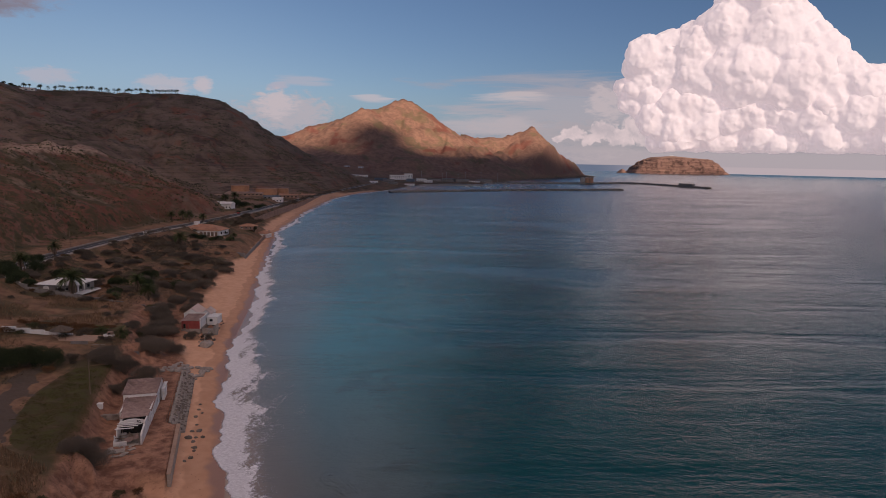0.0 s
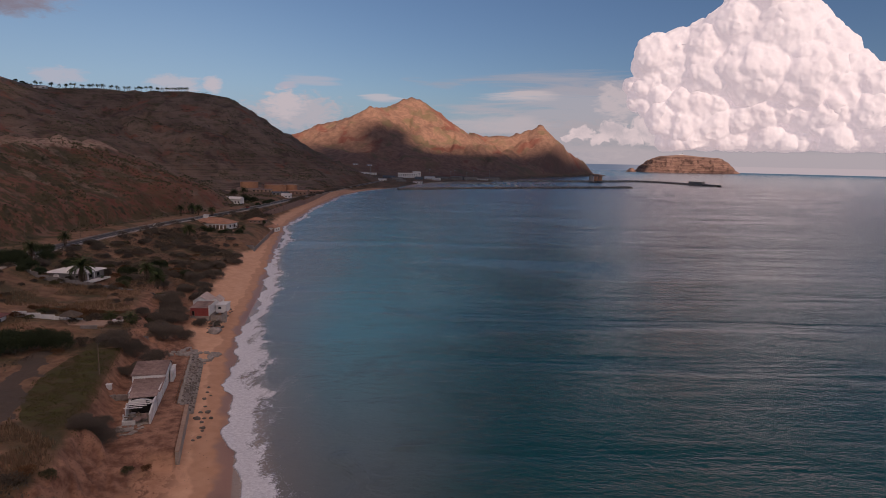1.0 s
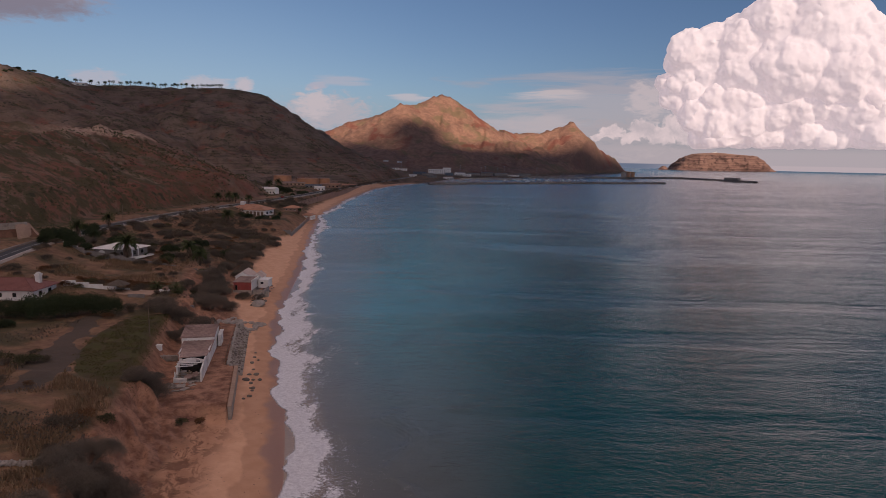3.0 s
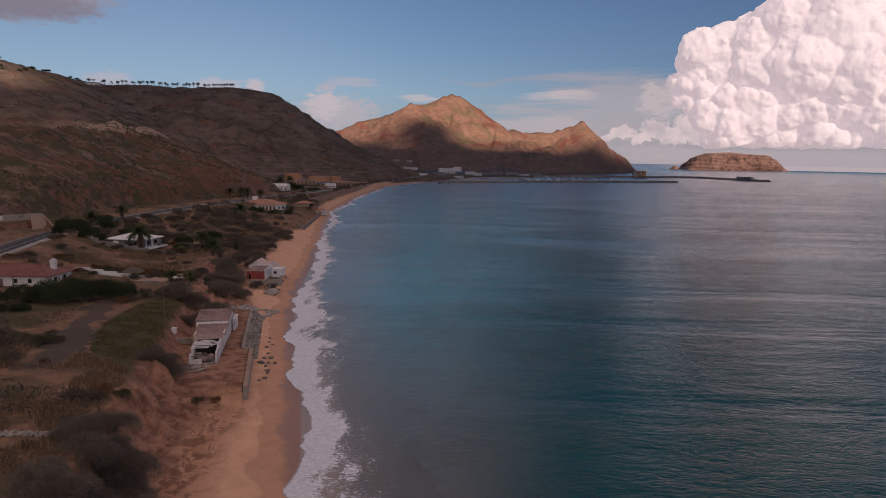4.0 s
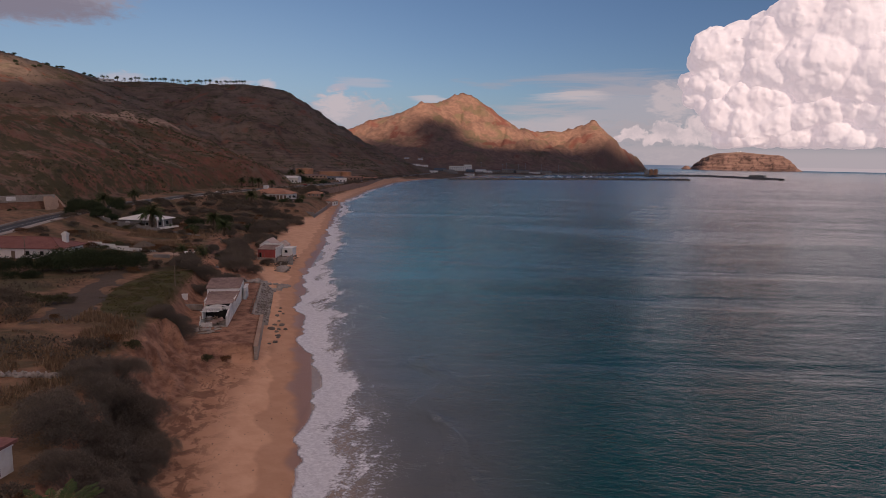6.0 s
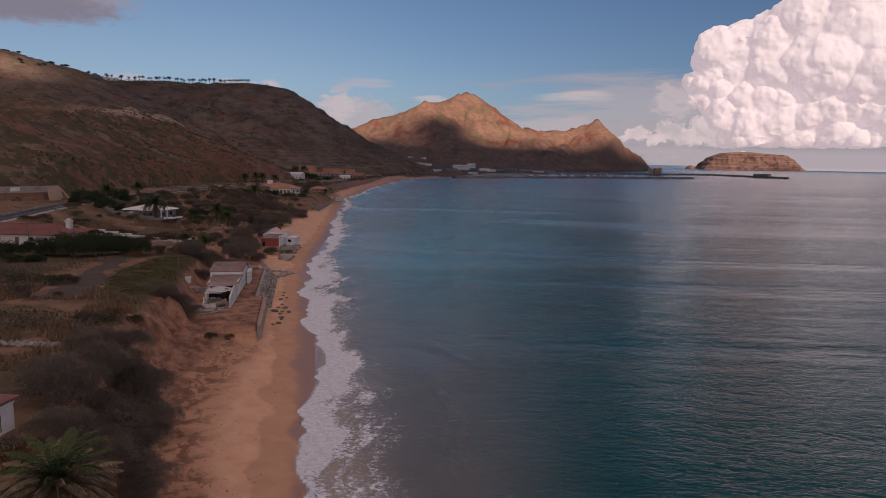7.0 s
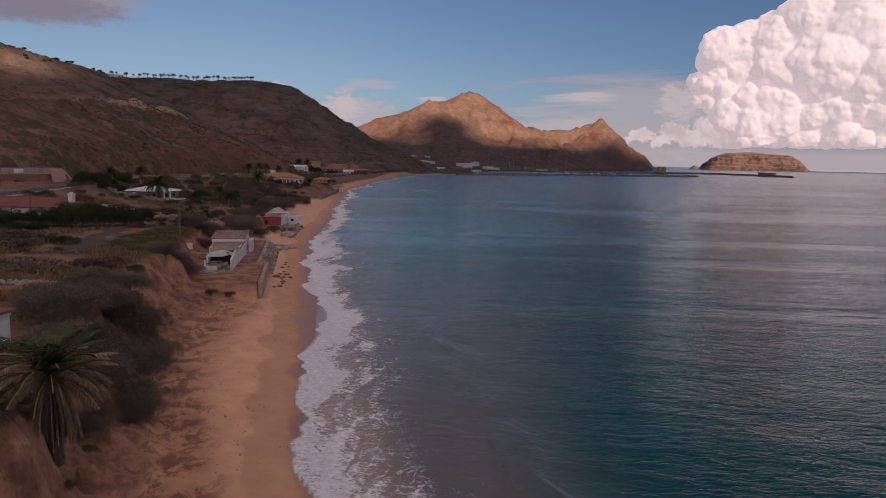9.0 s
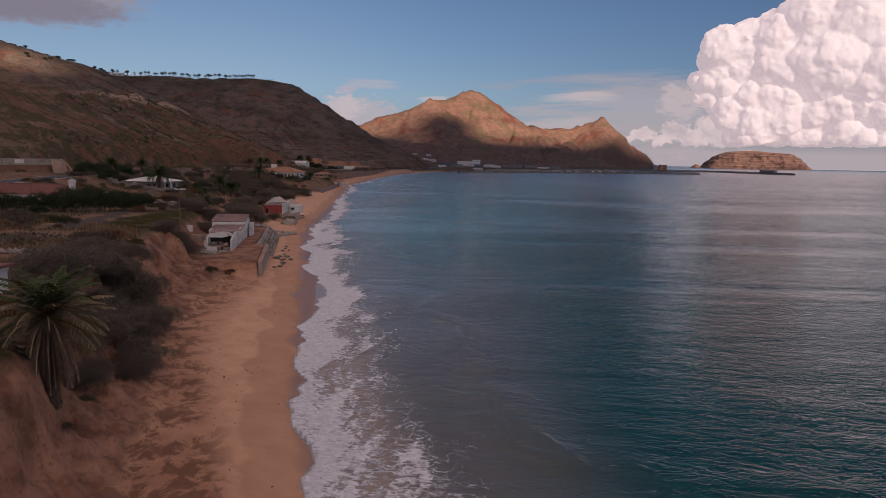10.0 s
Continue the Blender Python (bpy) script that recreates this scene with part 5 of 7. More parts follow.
def tank_yard():
    for x, y, r, h, top in ((-296, 917, 12.5, 8, 21), (-259, 917, 15, 8.8, 17.5), (-241, 938, 8, 8.6, 17)):
        fuel_tank(x, y, top - h, r, h, "round ochre steel storage tank below the hill")
    bm = bmesh.new()
    tube(bm, (0, 0, -6), (0, 0, 0), 26, 16, 28)
    pad = thing("tank_mound", -296, 917, 12.95, 0, "low earth mound under a storage tank", "mound")
    part("earth", bm, PINK_WALL, pad)
    for x, y, L, W, H, m, rf in ((-268, 885, 26, 8, 3.5, TERRACE, FIBRE), (-228, 830, 20, 8, 3.5, GREY_WALL, BLUE_SHED), (-212, 800, 12, 7, 4.5, CLEAN_WHITE, CLEAN_WHITE),
                                 (-218, 880, 26, 9, 4.5, PINK_WALL, TILE), (-205, 940, 20, 8, 4, PINK_WALL, TILE), (-300, 830, 16, 5, 3, TERRACE, TERRACE), (-313, 822, 18, 4, 2, TERRACE, TERRACE), (-322, 790, 14, 4, 2, CLEAN_WHITE, TERRACE)):
        shed("yard_building", x, y, gz(float(x), float(y)) - 0.3, random.uniform(-6, 14), L, W, H, m, rf, "low depot building beside the storage tanks", "building", max(3, int(L / 5)), 1.2, "depot buildings")


tank_yard()


def tiled_house(name, x, y, z, rot, L, W, H, rise, wallm, roofm, label, front, chimney=None, over=0.5, ribs=40, group=""):
    """A bungalow with a hipped tile roof; front: (x0, x1, z0, z1, kind) openings of the wall towards the south."""
    root = thing(name, x, y, z, rot, label, "house", group)
    holes = [f[:4] for f in front]
    bm = bmesh.new()
    wall(bm, L, H, 0.3, holes)
    w = place(part("wall", bm, wallm, root), pose(-L / 2, -W / 2, 0))
    for a, b, c, d, kind in front:
        if kind == "door":
            place(part("door", boxes((a, b, 0.1, 0.16, c, d)), WOOD, w), Matrix())
        else:
            win = place(part("window", boxes((a, a + 0.08, 0.06, 0.14, c, d), (b - 0.08, b, 0.06, 0.14, c, d), (a + 0.08, b - 0.08, 0.06, 0.14, c, c + 0.08), (a + 0.08, b - 0.08, 0.06, 0.14, d - 0.08, d)), CLEAN_WHITE, w), Matrix())
    part("back_wall", boxes((-L / 2, L / 2, W / 2 - 0.3, W / 2, 0, H)), wallm, root)
    side_holes = [(W * 0.2, W * 0.35, 0.9, 2.2), (W * 0.6, W * 0.75, 0.9, 2.2)]
    for s in (-1, 1):
        bm = bmesh.new()
        wall(bm, W - 0.61, H, 0.3, side_holes)
        q = part("side_wall", bm, wallm, root)
        place(q, pose(s * L / 2, (-W / 2 + 0.305) * s, 0, 0, 0, 90 * s))
        for a, b, c, d in side_holes:
            part("window", boxes((a, b, 0.12, 0.17, c, d)), GLASS, q)
    # solid dark box stands in for the unlit room behind the openings
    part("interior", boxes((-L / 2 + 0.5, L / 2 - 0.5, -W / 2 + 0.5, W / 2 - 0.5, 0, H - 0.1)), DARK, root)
    e = over
    A, B, C, D = (-L / 2 - e, -W / 2 - e, H - 0.05), (L / 2 + e, -W / 2 - e, H - 0.05), (L / 2 + e, W / 2 + e, H - 0.05), (-L / 2 - e, W / 2 + e, H - 0.05)
    k = min(W / 2, L / 2 - 0.5)
    R0, R1 = (-L / 2 - e + k + e, 0, H + rise), (L / 2 + e - k - e, 0, H + rise)
    bm = bmesh.new()
    for pts in ([A, B, R1, R0], [C, D, R0, R1], [B, C, R1], [D, A, R0]):
        slab(bm, pts, 0.16)
    rf = part("roof", bm, roofm, root)
    bm = bmesh.new()
    slope = math.hypot(W / 2 + e, rise)
    for i in range(ribs):
        t = (i + 0.5) / ribs
        xx = A[0] + (B[0] - A[0]) * t
        top = min(1.0, (xx - A[0]) / max(R0[0] - A[0], 0.1), (B[0] - xx) / max(B[0] - R1[0], 0.1))
        for s in (-1, 1):
            y0, y1 = s * (W / 2 + e), s * (W / 2 + e) * (1 - top)
            z0, z1 = H - 0.02, H - 0.02 + (rise + 0.03) * top
            tube(bm, (xx, y0, z0), (xx, y1, z1), 0.09, 0.09, 5)
    part("tile_row", bm, roofm, rf)
    bm = bmesh.new()
    tube(bm, R0, R1, 0.17, 0.17, 6)
    for p, q in ((A, R0), (B, R1), (C, R1), (D, R0)):
        tube(bm, p, q, 0.13, 0.13, 6)
    part("ridge_tiles", bm, roofm, rf)
    if chimney:
        cx, cy, cz, w2 = chimney
        ch = part("chimney", boxes((cx - w2, cx + w2, cy - w2, cy + w2, H - 0.5, cz), (cx - w2 - 0.12, cx + w2 + 0.12, cy - w2 - 0.12, cy + w2 + 0.12, cz, cz + 0.18)), CLEAN_WHITE, root, "white chimney")
    return root


WIN = lambda *xs: [(x, x + 1.3, 0.9, 2.2, "window") for x in xs]
# white house with the low hipped roof
wh = tiled_house("villa", -149.5, 247, gz(-148.5, 246.0), -4, 15, 12, 3.2, 1.7, GREY_WALL, CLEAN_WHITE, "low grey villa with a white hipped roof behind a palm",
                 WIN(8, 11), over=0.9, ribs=30)
part("arched_shutter", boxes((-5.3, -2.9, -6.06, -6.01, 0.2, 2.1), (-5.05, -3.15, -6.06, -6.01, 2.1, 2.4), (-4.7, -3.5, -6.06, -6.01, 2.4, 2.6)), CLEAN_WHITE, wh, "white arched garage shutter")
part("porch", boxes((7.7, 8.1, -5, -4.6, 0, 3.0), (7.7, 8.1, -1, -0.6, 0, 3.0), (7.52, 11, -7, 5, -0.3, 0.15)), CLEAN_WHITE, wh, "white porch posts and terrace")
# long house with the dull red roof
rh = tiled_house("bungalow", -145.5, 173, gz(-132.0, 168.0) + 0.3, 4, 31, 11, 3.0, 2.4, CLEAN_WHITE, RED_TILE, "long white bungalow with a dull red tiled roof",
                 WIN(3, 7, 11, 21, 25) + [(17, 18.2, 0, 2.1, "door")], (13.2, 1.0, 6.0, 0.65), 0.7, 62)
part("chimney_cowl", boxes((12.4, 14.0, 0.2, 1.8, 6.18, 6.5), (12.65, 13.75, 0.45, 1.55, 6.5, 6.8), (12.9, 13.5, 0.7, 1.3, 6.8, 7.0)), CLEAN_WHITE, rh, "rounded white chimney cowl")
# tiled villa further along
tv = tiled_house("villa", -166, 437, gz(-160.0, 432.0) - 0.2, -8, 22, 13, 3.3, 2.6, CLEAN_WHITE, TILE, "cream villa with terracotta hipped roof and arcade",
                 WIN(1, 4, 7) + [(11 + 2.2 * k, 12.6 + 2.2 * k, 0, 2.4, "door") for k in range(5)], (-5, 0, 7.2, 1.2), 0.7, 46)
part("terrace", boxes((-6, 15, -12, -6.6, -1.0, 0.1)), TERRACE, tv, "paved terrace")
tv.scale = (1.2, 1.1, 1.2)
tiled_house("villa_wing", -183.2, 439, gz(-160.0, 432.0) - 0.2, -8, 12, 9, 2.8, 1.6, CLEAN_WHITE, TILE, "low white wing of the tiled villa", WIN(1.5, 5, 8.5), over=0.5, ribs=24)
tiled_house("beach_house", -151, 484, gz(-150.0, 482.0), -12, 11, 8, 2.8, 1.6, PINK_WALL, TILE, "small pinkish beach house with terracotta roof", WIN(1.5, 5, 8.5), over=0.4, ribs=22)
tiled_house("beach_house", -141, 490, gz(-140.0, 488.0), -12, 8, 8, 3.4, 1.8, CLEAN_WHITE, TILE, "small cream beach house with terracotta roof", WIN(1.5, 5), over=0.4, ribs=18)
shed("white_house", -212, 610, 12.6, -5, 16, 9, 4.8, CLEAN_WHITE, CLEAN_WHITE, "plain white house under the hill by the road", "house", 5, 2.0)
# houses high on the hill
for x, y, L in ((-842, 1060, 22), (-870, 1010, 12), (-800, 1235, 40)):
    shed("hill_house", x, y, gz(float(x), float(y)) - 0.5, random.uniform(-20, 20), L, 9, 4.5, CLEAN_WHITE, FIBRE, "distant pale house on the brown hilltop", "house", 4, 1.2, "hilltop houses")


# ---- the red-fronted beach house ----
def red_house():
    z = gz(-88.0, 216.0) + 1.5
    r = thing("beach_house", -87.8, 214.2, z, 4, "shabby white beach house with red-painted front wall", "house")
    r.scale = (0.85, 0.9, 0.85)
    bm = bmesh.new()
    wall(bm, 7.2, 3.3, 0.3, [(0.6, 1.5, 0.0, 2.0)])
    place(part("front_wall", bm, RED_PAINT, r, "red-painted front wall"), pose(-3.6, 0, 0))
    part("side_wall", boxes((-3.6, -3.3, 0.302, 9, 0, 3.3), (3.3, 3.6, 0.302, 9, 0, 3.3), (-3.3, 3.3, 8.7, 9, 0, 3.3)), WHITE, r)
    bm = bmesh.new()
    slab(bm, [(-3.9, -0.3, 3.35), (3.9, -0.3, 3.35), (3.9, 9.2, 3.9), (-3.9, 9.2, 3.9)], 0.12)
    roof_ribs(bm, (-3.9, 9.2, 3.9), (7.8, 0, 0), (0, -9.5, -0.55), 26, 0.16)
    part("flat_roof", bm, FIBRE, r, "faded corrugated roof")
    # dark block fills the house, painted as the shade behind its doorway
    part("interior", boxes((-3.2, 3.2, 0.5, 8.6, 0, 3.2)), DARK, r)
    part("plinth", boxes((-3.75, 3.75, -0.2, 9.1, -3.4, -0.003)), CONCRETE, r)
    part("rear_plinth", boxes((-8.6, 3.1, 11.9, 20.1, -3.4, -0.503)), CONCRETE, r)
    def gabled(x0, x1, y0, y1, eave, top, wall_label):
        """A block whose gable faces the south, with a pale sheet roof that oversails it."""
        m = (x0 + x1) / 2
        bm = bmesh.new()
        prism(bm, [(x0, -0.5), (x1, -0.5), (x1, eave), (m, top - 0.12), (x0, eave)], y0, y1)
        blk = part("rear_block", bm, CLEAN_WHITE, r, wall_label)
        for s in (-1, 1):
            e = m + s * ((x1 - x0) / 2 + 0.35)
            drop = eave - (top - eave) * 0.35 / ((x1 - x0) / 2)
            bm = bmesh.new()
            slab(bm, [(e, y0 - 0.35, drop), (m, y0 - 0.35, top), (m, y1 + 0.35, top), (e, y1 + 0.35, drop)], 0.12)
            roof_ribs(bm, (m, y0 - 0.35, top), (0, y1 - y0 + 0.7, 0), (e - m, 0, drop - top), 18, 0.14)
            part("roof_slope", bm, PALE_ROOF, blk, "pale pinkish sheet roof slope")
        part("gable_window", boxes((m - 0.5, m + 0.5, y0 - 0.03, y0 - 0.004, 1.3, 2.3)), GLASS, blk)

    gabled(-6.6, -0.4, 11.6, 20.0, 3.5, 5.6, "white gabled rear block")
    gabled(0.1, 4.2, 13.0, 19.0, 3.1, 4.7, "smaller white gabled rear block")
    part("parapet", boxes((-3.9, 3.9, 9.3, 9.6, 3.0, 4.5), (3.602, 3.9, 0.21, 9.29, 3.0, 4.1)), WHITE, r, "stained white parapet above the flat roof")
    part("veranda_beam", boxes((-7.4, -3.61, -0.6, -0.4, 2.2, 2.4), (-7.4, -7.2, -0.39, 3.0, 2.2, 2.4)), WOOD, r, "grey veranda beam")
    for k in range(4):
        part("step", boxes((8.7, 9.9, 1.0 + k * 0.5, 1.48 + k * 0.5, -3.4, -2.2 + k * 0.45)), CONCRETE, r)
    part("annex", boxes((3.9, 8.2, 8, 14, -0.6, 2.6), (3.7, 8.4, 7.8, 14.2, 2.6, 2.8)), CLEAN_WHITE, r, "low white annex")
    part("annex_window", boxes((5, 6.2, 7.96, 7.995, 0.9, 1.9)), GLASS, r)
    part("terrace_wall", boxes((4.4, 8.6, 0, 0.4, -3, 0.2), (8.2, 8.6, 0.402, 8, -3, 0.2), (7.6, 8.0, -8, -0.01, -3.4, -0.6)), CONCRETE, r)
    part("white_pillar", boxes((3.62, 4.0, -0.2, 0.2, 0, 4.3)), CLEAN_WHITE, r)
    bm = bmesh.new()
    for k in range(5):
        tube(bm, (-5 + k * 1.1, -1.0, -0.2), (-5 + k * 1.1, -1.0, 2.2), 0.07, 0.06, 6)
    part("post", bm, WOOD, r)


red_house()


# ---- the derelict house ----
def derelict_house():
    r = thing("derelict_house", -61.5, 122.8, 3.9, 16.2, "derelict white beach house with broken front and corrugated roofs", "house")
    r.scale = (0.86, 1.0, 0.95)
    # long wall towards the sea, with doors and windows
    holes = [(8.6, 9.6, 0, 2.1), (12.5, 13.4, 0.9, 2.0), (15.5, 16.5, 0, 2.1), (21.0, 22.0, 0.9, 2.1), (24.5, 25.5, 0, 2.1)]
    bm = bmesh.new()
    wall(bm, 24.3, 3.3, 0.3, [(a - 6.2, b - 6.2, c, d) for a, b, c, d in holes if b < 30])
    sea = place(part("sea_wall", bm, WHITE, r, "peeling white long wall"), pose(0, 6.2, 0, 0, 0, 90))
    for a, b, c, d in holes:
        place(part("door" if c == 0 else "window", boxes((a - 6.2, b - 6.2, 0.16, 0.22, c, d)), WOOD if c == 0 else DARK, sea), Matrix())
    bm = bmesh.new()
    prism(bm, [(-0.0, 0), (-0.32, 0), (-0.32, 3.3), (0.0, 3.3)], 4.2, 6.2)
    prism(bm, [(0.02, 0), (-0.36, 0), (-0.36, 2.9), (0.02, 2.9)], 0.0, 4.198)
    for v in bm.verts:
        if v.co.y < 0.1 and v.co.z > 2:
            v.co.z = 2.3
    part("broken_wall", bm, WHITE, r, "jagged white end of the wall")
    part("left_wall", boxes((-8.0, -7.7, 19.6, 30.5, -0.5, 3.3), (-7.2, -6.9, 11.2, 19.59, -0.5, 3.2), (-6.2, -5.9, 3.0, 11.19, -0.5, 2.6)), WHITE, r)
    part("back_wall", boxes((-7.7, -0.302, 30.2, 30.5, 0, 3.3)), WHITE, r)
    # far roof with its gables
    bm = bmesh.new()
    slab(bm, [(-8.4, 19.3, 4.25), (0.35, 19.3, 4.25), (0.35, 27.4, 5.25), (-8.4, 27.4, 5.25)], 0.08)
    slab(bm, [(-8.4, 31.0, 3.5), (0.35, 31.0, 3.5), (0.35, 27.4, 5.25), (-8.4, 27.4, 5.25)], 0.08)
    fr = part("far_roof", bm, FIBRE, r, "stained corrugated roof")
    bm = bmesh.new()
    roof_ribs(bm, (-8.4, 27.4, 5.25), (8.75, 0, 0), (0, -8.1, -1.0), 24, 0.2, 0.1)
    part("corrugation", bm, FIBRE, fr)
    bm = bmesh.new()
    for x0 in (-7.95, -0.25):
        prism(bm, [(19.8, 3.3), (30.4, 3.3), (30.4, 3.55), (27.4, 5.12), (19.8, 4.0)], 0, 0.22)
        for v in bm.verts:
            if not v.tag:
                v.co = Vector((x0 + v.co.y, v.co.x, v.co.z))
                v.tag = True
    part("gable", bm, WHITE, r)
    # middle roof
    bm = bmesh.new()
    slab(bm, [(-7.5, 11.2, 2.95), (0.3, 11.2, 2.95), (0.3, 19.58, 3.5), (-7.5, 19.58, 3.5)], 0.08)
    mr = part("middle_roof", bm, FIBRE, r, "pinkish corrugated roof with gaps")
    bm = bmesh.new()
    roof_ribs(bm, (-7.5, 19.58, 3.5), (7.8, 0, 0), (0, -8.38, -0.55), 22, 0.2, 0.1)
    part("corrugation", bm, FIBRE, mr)
    part("cross_wall", boxes((-8.0, 0.0, 19.3, 19.58, 0, 4.1)), WHITE, r)
    part("cross_wall", boxes((-6.9, -0.302, 11.2, 11.45, 0, 2.8)), WHITE, r)
    bm = bmesh.new()
    slab(bm, [(-6.5, 8.3, 2.9), (0.1, 7.6, 3.35), (0.1, 11.15, 3.42), (-6.5, 11.15, 3.3)], 0.16)
    part("sagging_slab", bm, FIBRE, r, "sagging stained roof slab")
    # curved parapet with its broken hole
    bm = bmesh.new()
    for k in range(18):
        x0, x1 = -6.2 + k * 0.33, -6.2 + (k + 1) * 0.33
        t = (k + 0.5) / 18
        top = 2.75 + 0.55 * math.sin(math.pi * t)
        if 11 < k < 15:
            box(bm, x0, x1, 6.3, 6.6, 0, 2.0), box(bm, x0, x1, 6.3, 6.6, top - 0.25, top)
        else:
            box(bm, x0, x1, 6.3, 6.6, 0, top)
    part("parapet", bm, WHITE, r, "curved white parapet with a hole")
    # near-black blocks stand in for the shade of the rooms
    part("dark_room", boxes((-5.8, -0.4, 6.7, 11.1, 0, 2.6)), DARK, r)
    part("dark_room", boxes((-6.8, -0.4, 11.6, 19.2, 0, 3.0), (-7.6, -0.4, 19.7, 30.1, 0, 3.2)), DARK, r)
    part("annex", boxes((0.31, 1.1, 25.5, 30.2, 0, 2.9), (0.31, 1.3, 25.3, 30.4, 2.9, 3.05)), WHITE, r, "white lean-to annex")
    # collapsed front: a few white roof boards, dark broken timbers, rubble on the floor
    for k, (x0, x1, y, z0, tip) in enumerate(((-6.4, -0.5, 5.6, 2.75, 0), (-6.4, -0.9, 5.0, 2.6, 2), (-6.4, -1.6, 4.4, 2.5, -2), (-6.5, -2.4, 3.6, 2.35, 3))):
        place(part("roof_board", boxes((x0, x1, -0.17, 0.17, 0, 0.09)), WHITE, r, "peeling white roof board"), pose(0, y, z0, 0, tip * 0.5, tip))
    rng = np.random.RandomState(12)
    for k in range(9):
        L = rng.uniform(1.4, 3.4)
        place(part("fallen_timber", boxes((-L / 2, L / 2, -0.07, 0.07, -0.06, 0.06)), WOOD, r),
              pose(rng.uniform(-5.2, -1.6), rng.uniform(1.0, 4.6), rng.uniform(0.5, 1.5), 0, rng.uniform(-32, 32), rng.uniform(0, 180)))
    for x, y, h in ((-6.1, 1.0, 2.1), (-6.1, 4.0, 2.5), (-2.6, 2.2, 1.7)):
        part("post", boxes((x - 0.13, x + 0.13, y - 0.13, y + 0.13, -0.2, h)), WHITE if x < -6 else WOOD, r)
    for k in range(14):
        place(part("rubble", boulder_bm(200 + k, rng.uniform(0.2, 0.42), 0.6, 1), PALE_ROCK if k % 2 else CONCRETE, r),
              pose(rng.uniform(-5.8, -0.9), rng.uniform(-0.8, 4.5), 0.12, 0, 0, k * 47))
    place(part("fallen_sheet", boxes((-1.5, 1.5, -0.8, 0.8, 0, 0.06)), FIBRE, r, "fallen corrugated sheet"), pose(-2.6, 1.6, 0.9, 14, -12, 18))
    part("low_wall", boxes((-6.3, -3.4, 0.2, 0.45, -0.4, 0.9), (-6.3, -6.05, 0.46, 3, -0.4, 1.1)), WHITE, r)
    part("floor", boxes((-6.4, -0.4, 0.0, 6.2, -0.5, 0.02)), CONCRETE, r)
    bm = bmesh.new()
    tube(bm, (-4.5, 3.0, 0.03), (-4.5, 3.0, 1.5), 0.75, 0.7, 14)
    part("water_butt", bm, GREY_WALL, r, "grey water butt")
    # dark sheet before the parapet, painted as shade under the broken roof
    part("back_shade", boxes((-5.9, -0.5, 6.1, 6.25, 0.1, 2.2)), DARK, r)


derelict_house()


def debris():
    rng = np.random.RandomState(4)
    m = thing("broken_slab", -65.0, 119.2, gz(-65.0, 119.2), 20, "fallen broken concrete slab before the derelict house", "debris", "debris")
    part("slab", boxes((-1.6, 1.6, -0.9, 0.9, 0.05, 0.25), (-0.3, 1.2, -0.5, 0.4, -0.1, 0.05)), CONCRETE, m)
    for x, y, a, s in ((-63.0, 118.2, 80, 0.6), (-66.6, 120.3, 130, 0.5), (-64.3, 117.2, 10, 0.4), (-62.5, 120.6, 60, 0.45)):
        put_down(m, x, y, a, s)
    p = thing("timber_plank", -66.0, 118.3, gz(-66.0, 118.3), 70, "grey weathered plank on the ground", "plank", "planks")
    part("plank", boxes((-1.5, 1.5, -0.1, 0.1, 0.02, 0.1)), WOOD, p)
    for k in range(6):
        put_down(p, -65 + rng.uniform(-3, 3), 118 + rng.uniform(-2, 2), rng.uniform(0, 180), rng.uniform(0.5, 1), 0.02)
    b = thing("meter_box", -77, 136, gz(-77.0, 136.0), 10, "small pale concrete utility box beside the pole", "utility box")
    part("cabinet", boxes((-0.5, 0.5, -0.4, 0.4, 0, 1.2), (-0.6, 0.6, -0.5, 0.5, 1.2, 1.32)), WHITE, b)
    w = thing("rubble_wall", -74.6, 134, gz(-74.6, 134.0), 14, "short dry-stone wall beside the derelict house", "wall")
    for k in range(36):
        q = place(part("stone", boulder_bm(k, 0.36, 0.75, 1), PALE_ROCK, w), pose(-2.2 + (k % 12) * 0.4, (k * 7 % 3) * 0.08, 0.15 + (k // 12) * 0.42, k * 37, k * 11, k * 53))


debris()


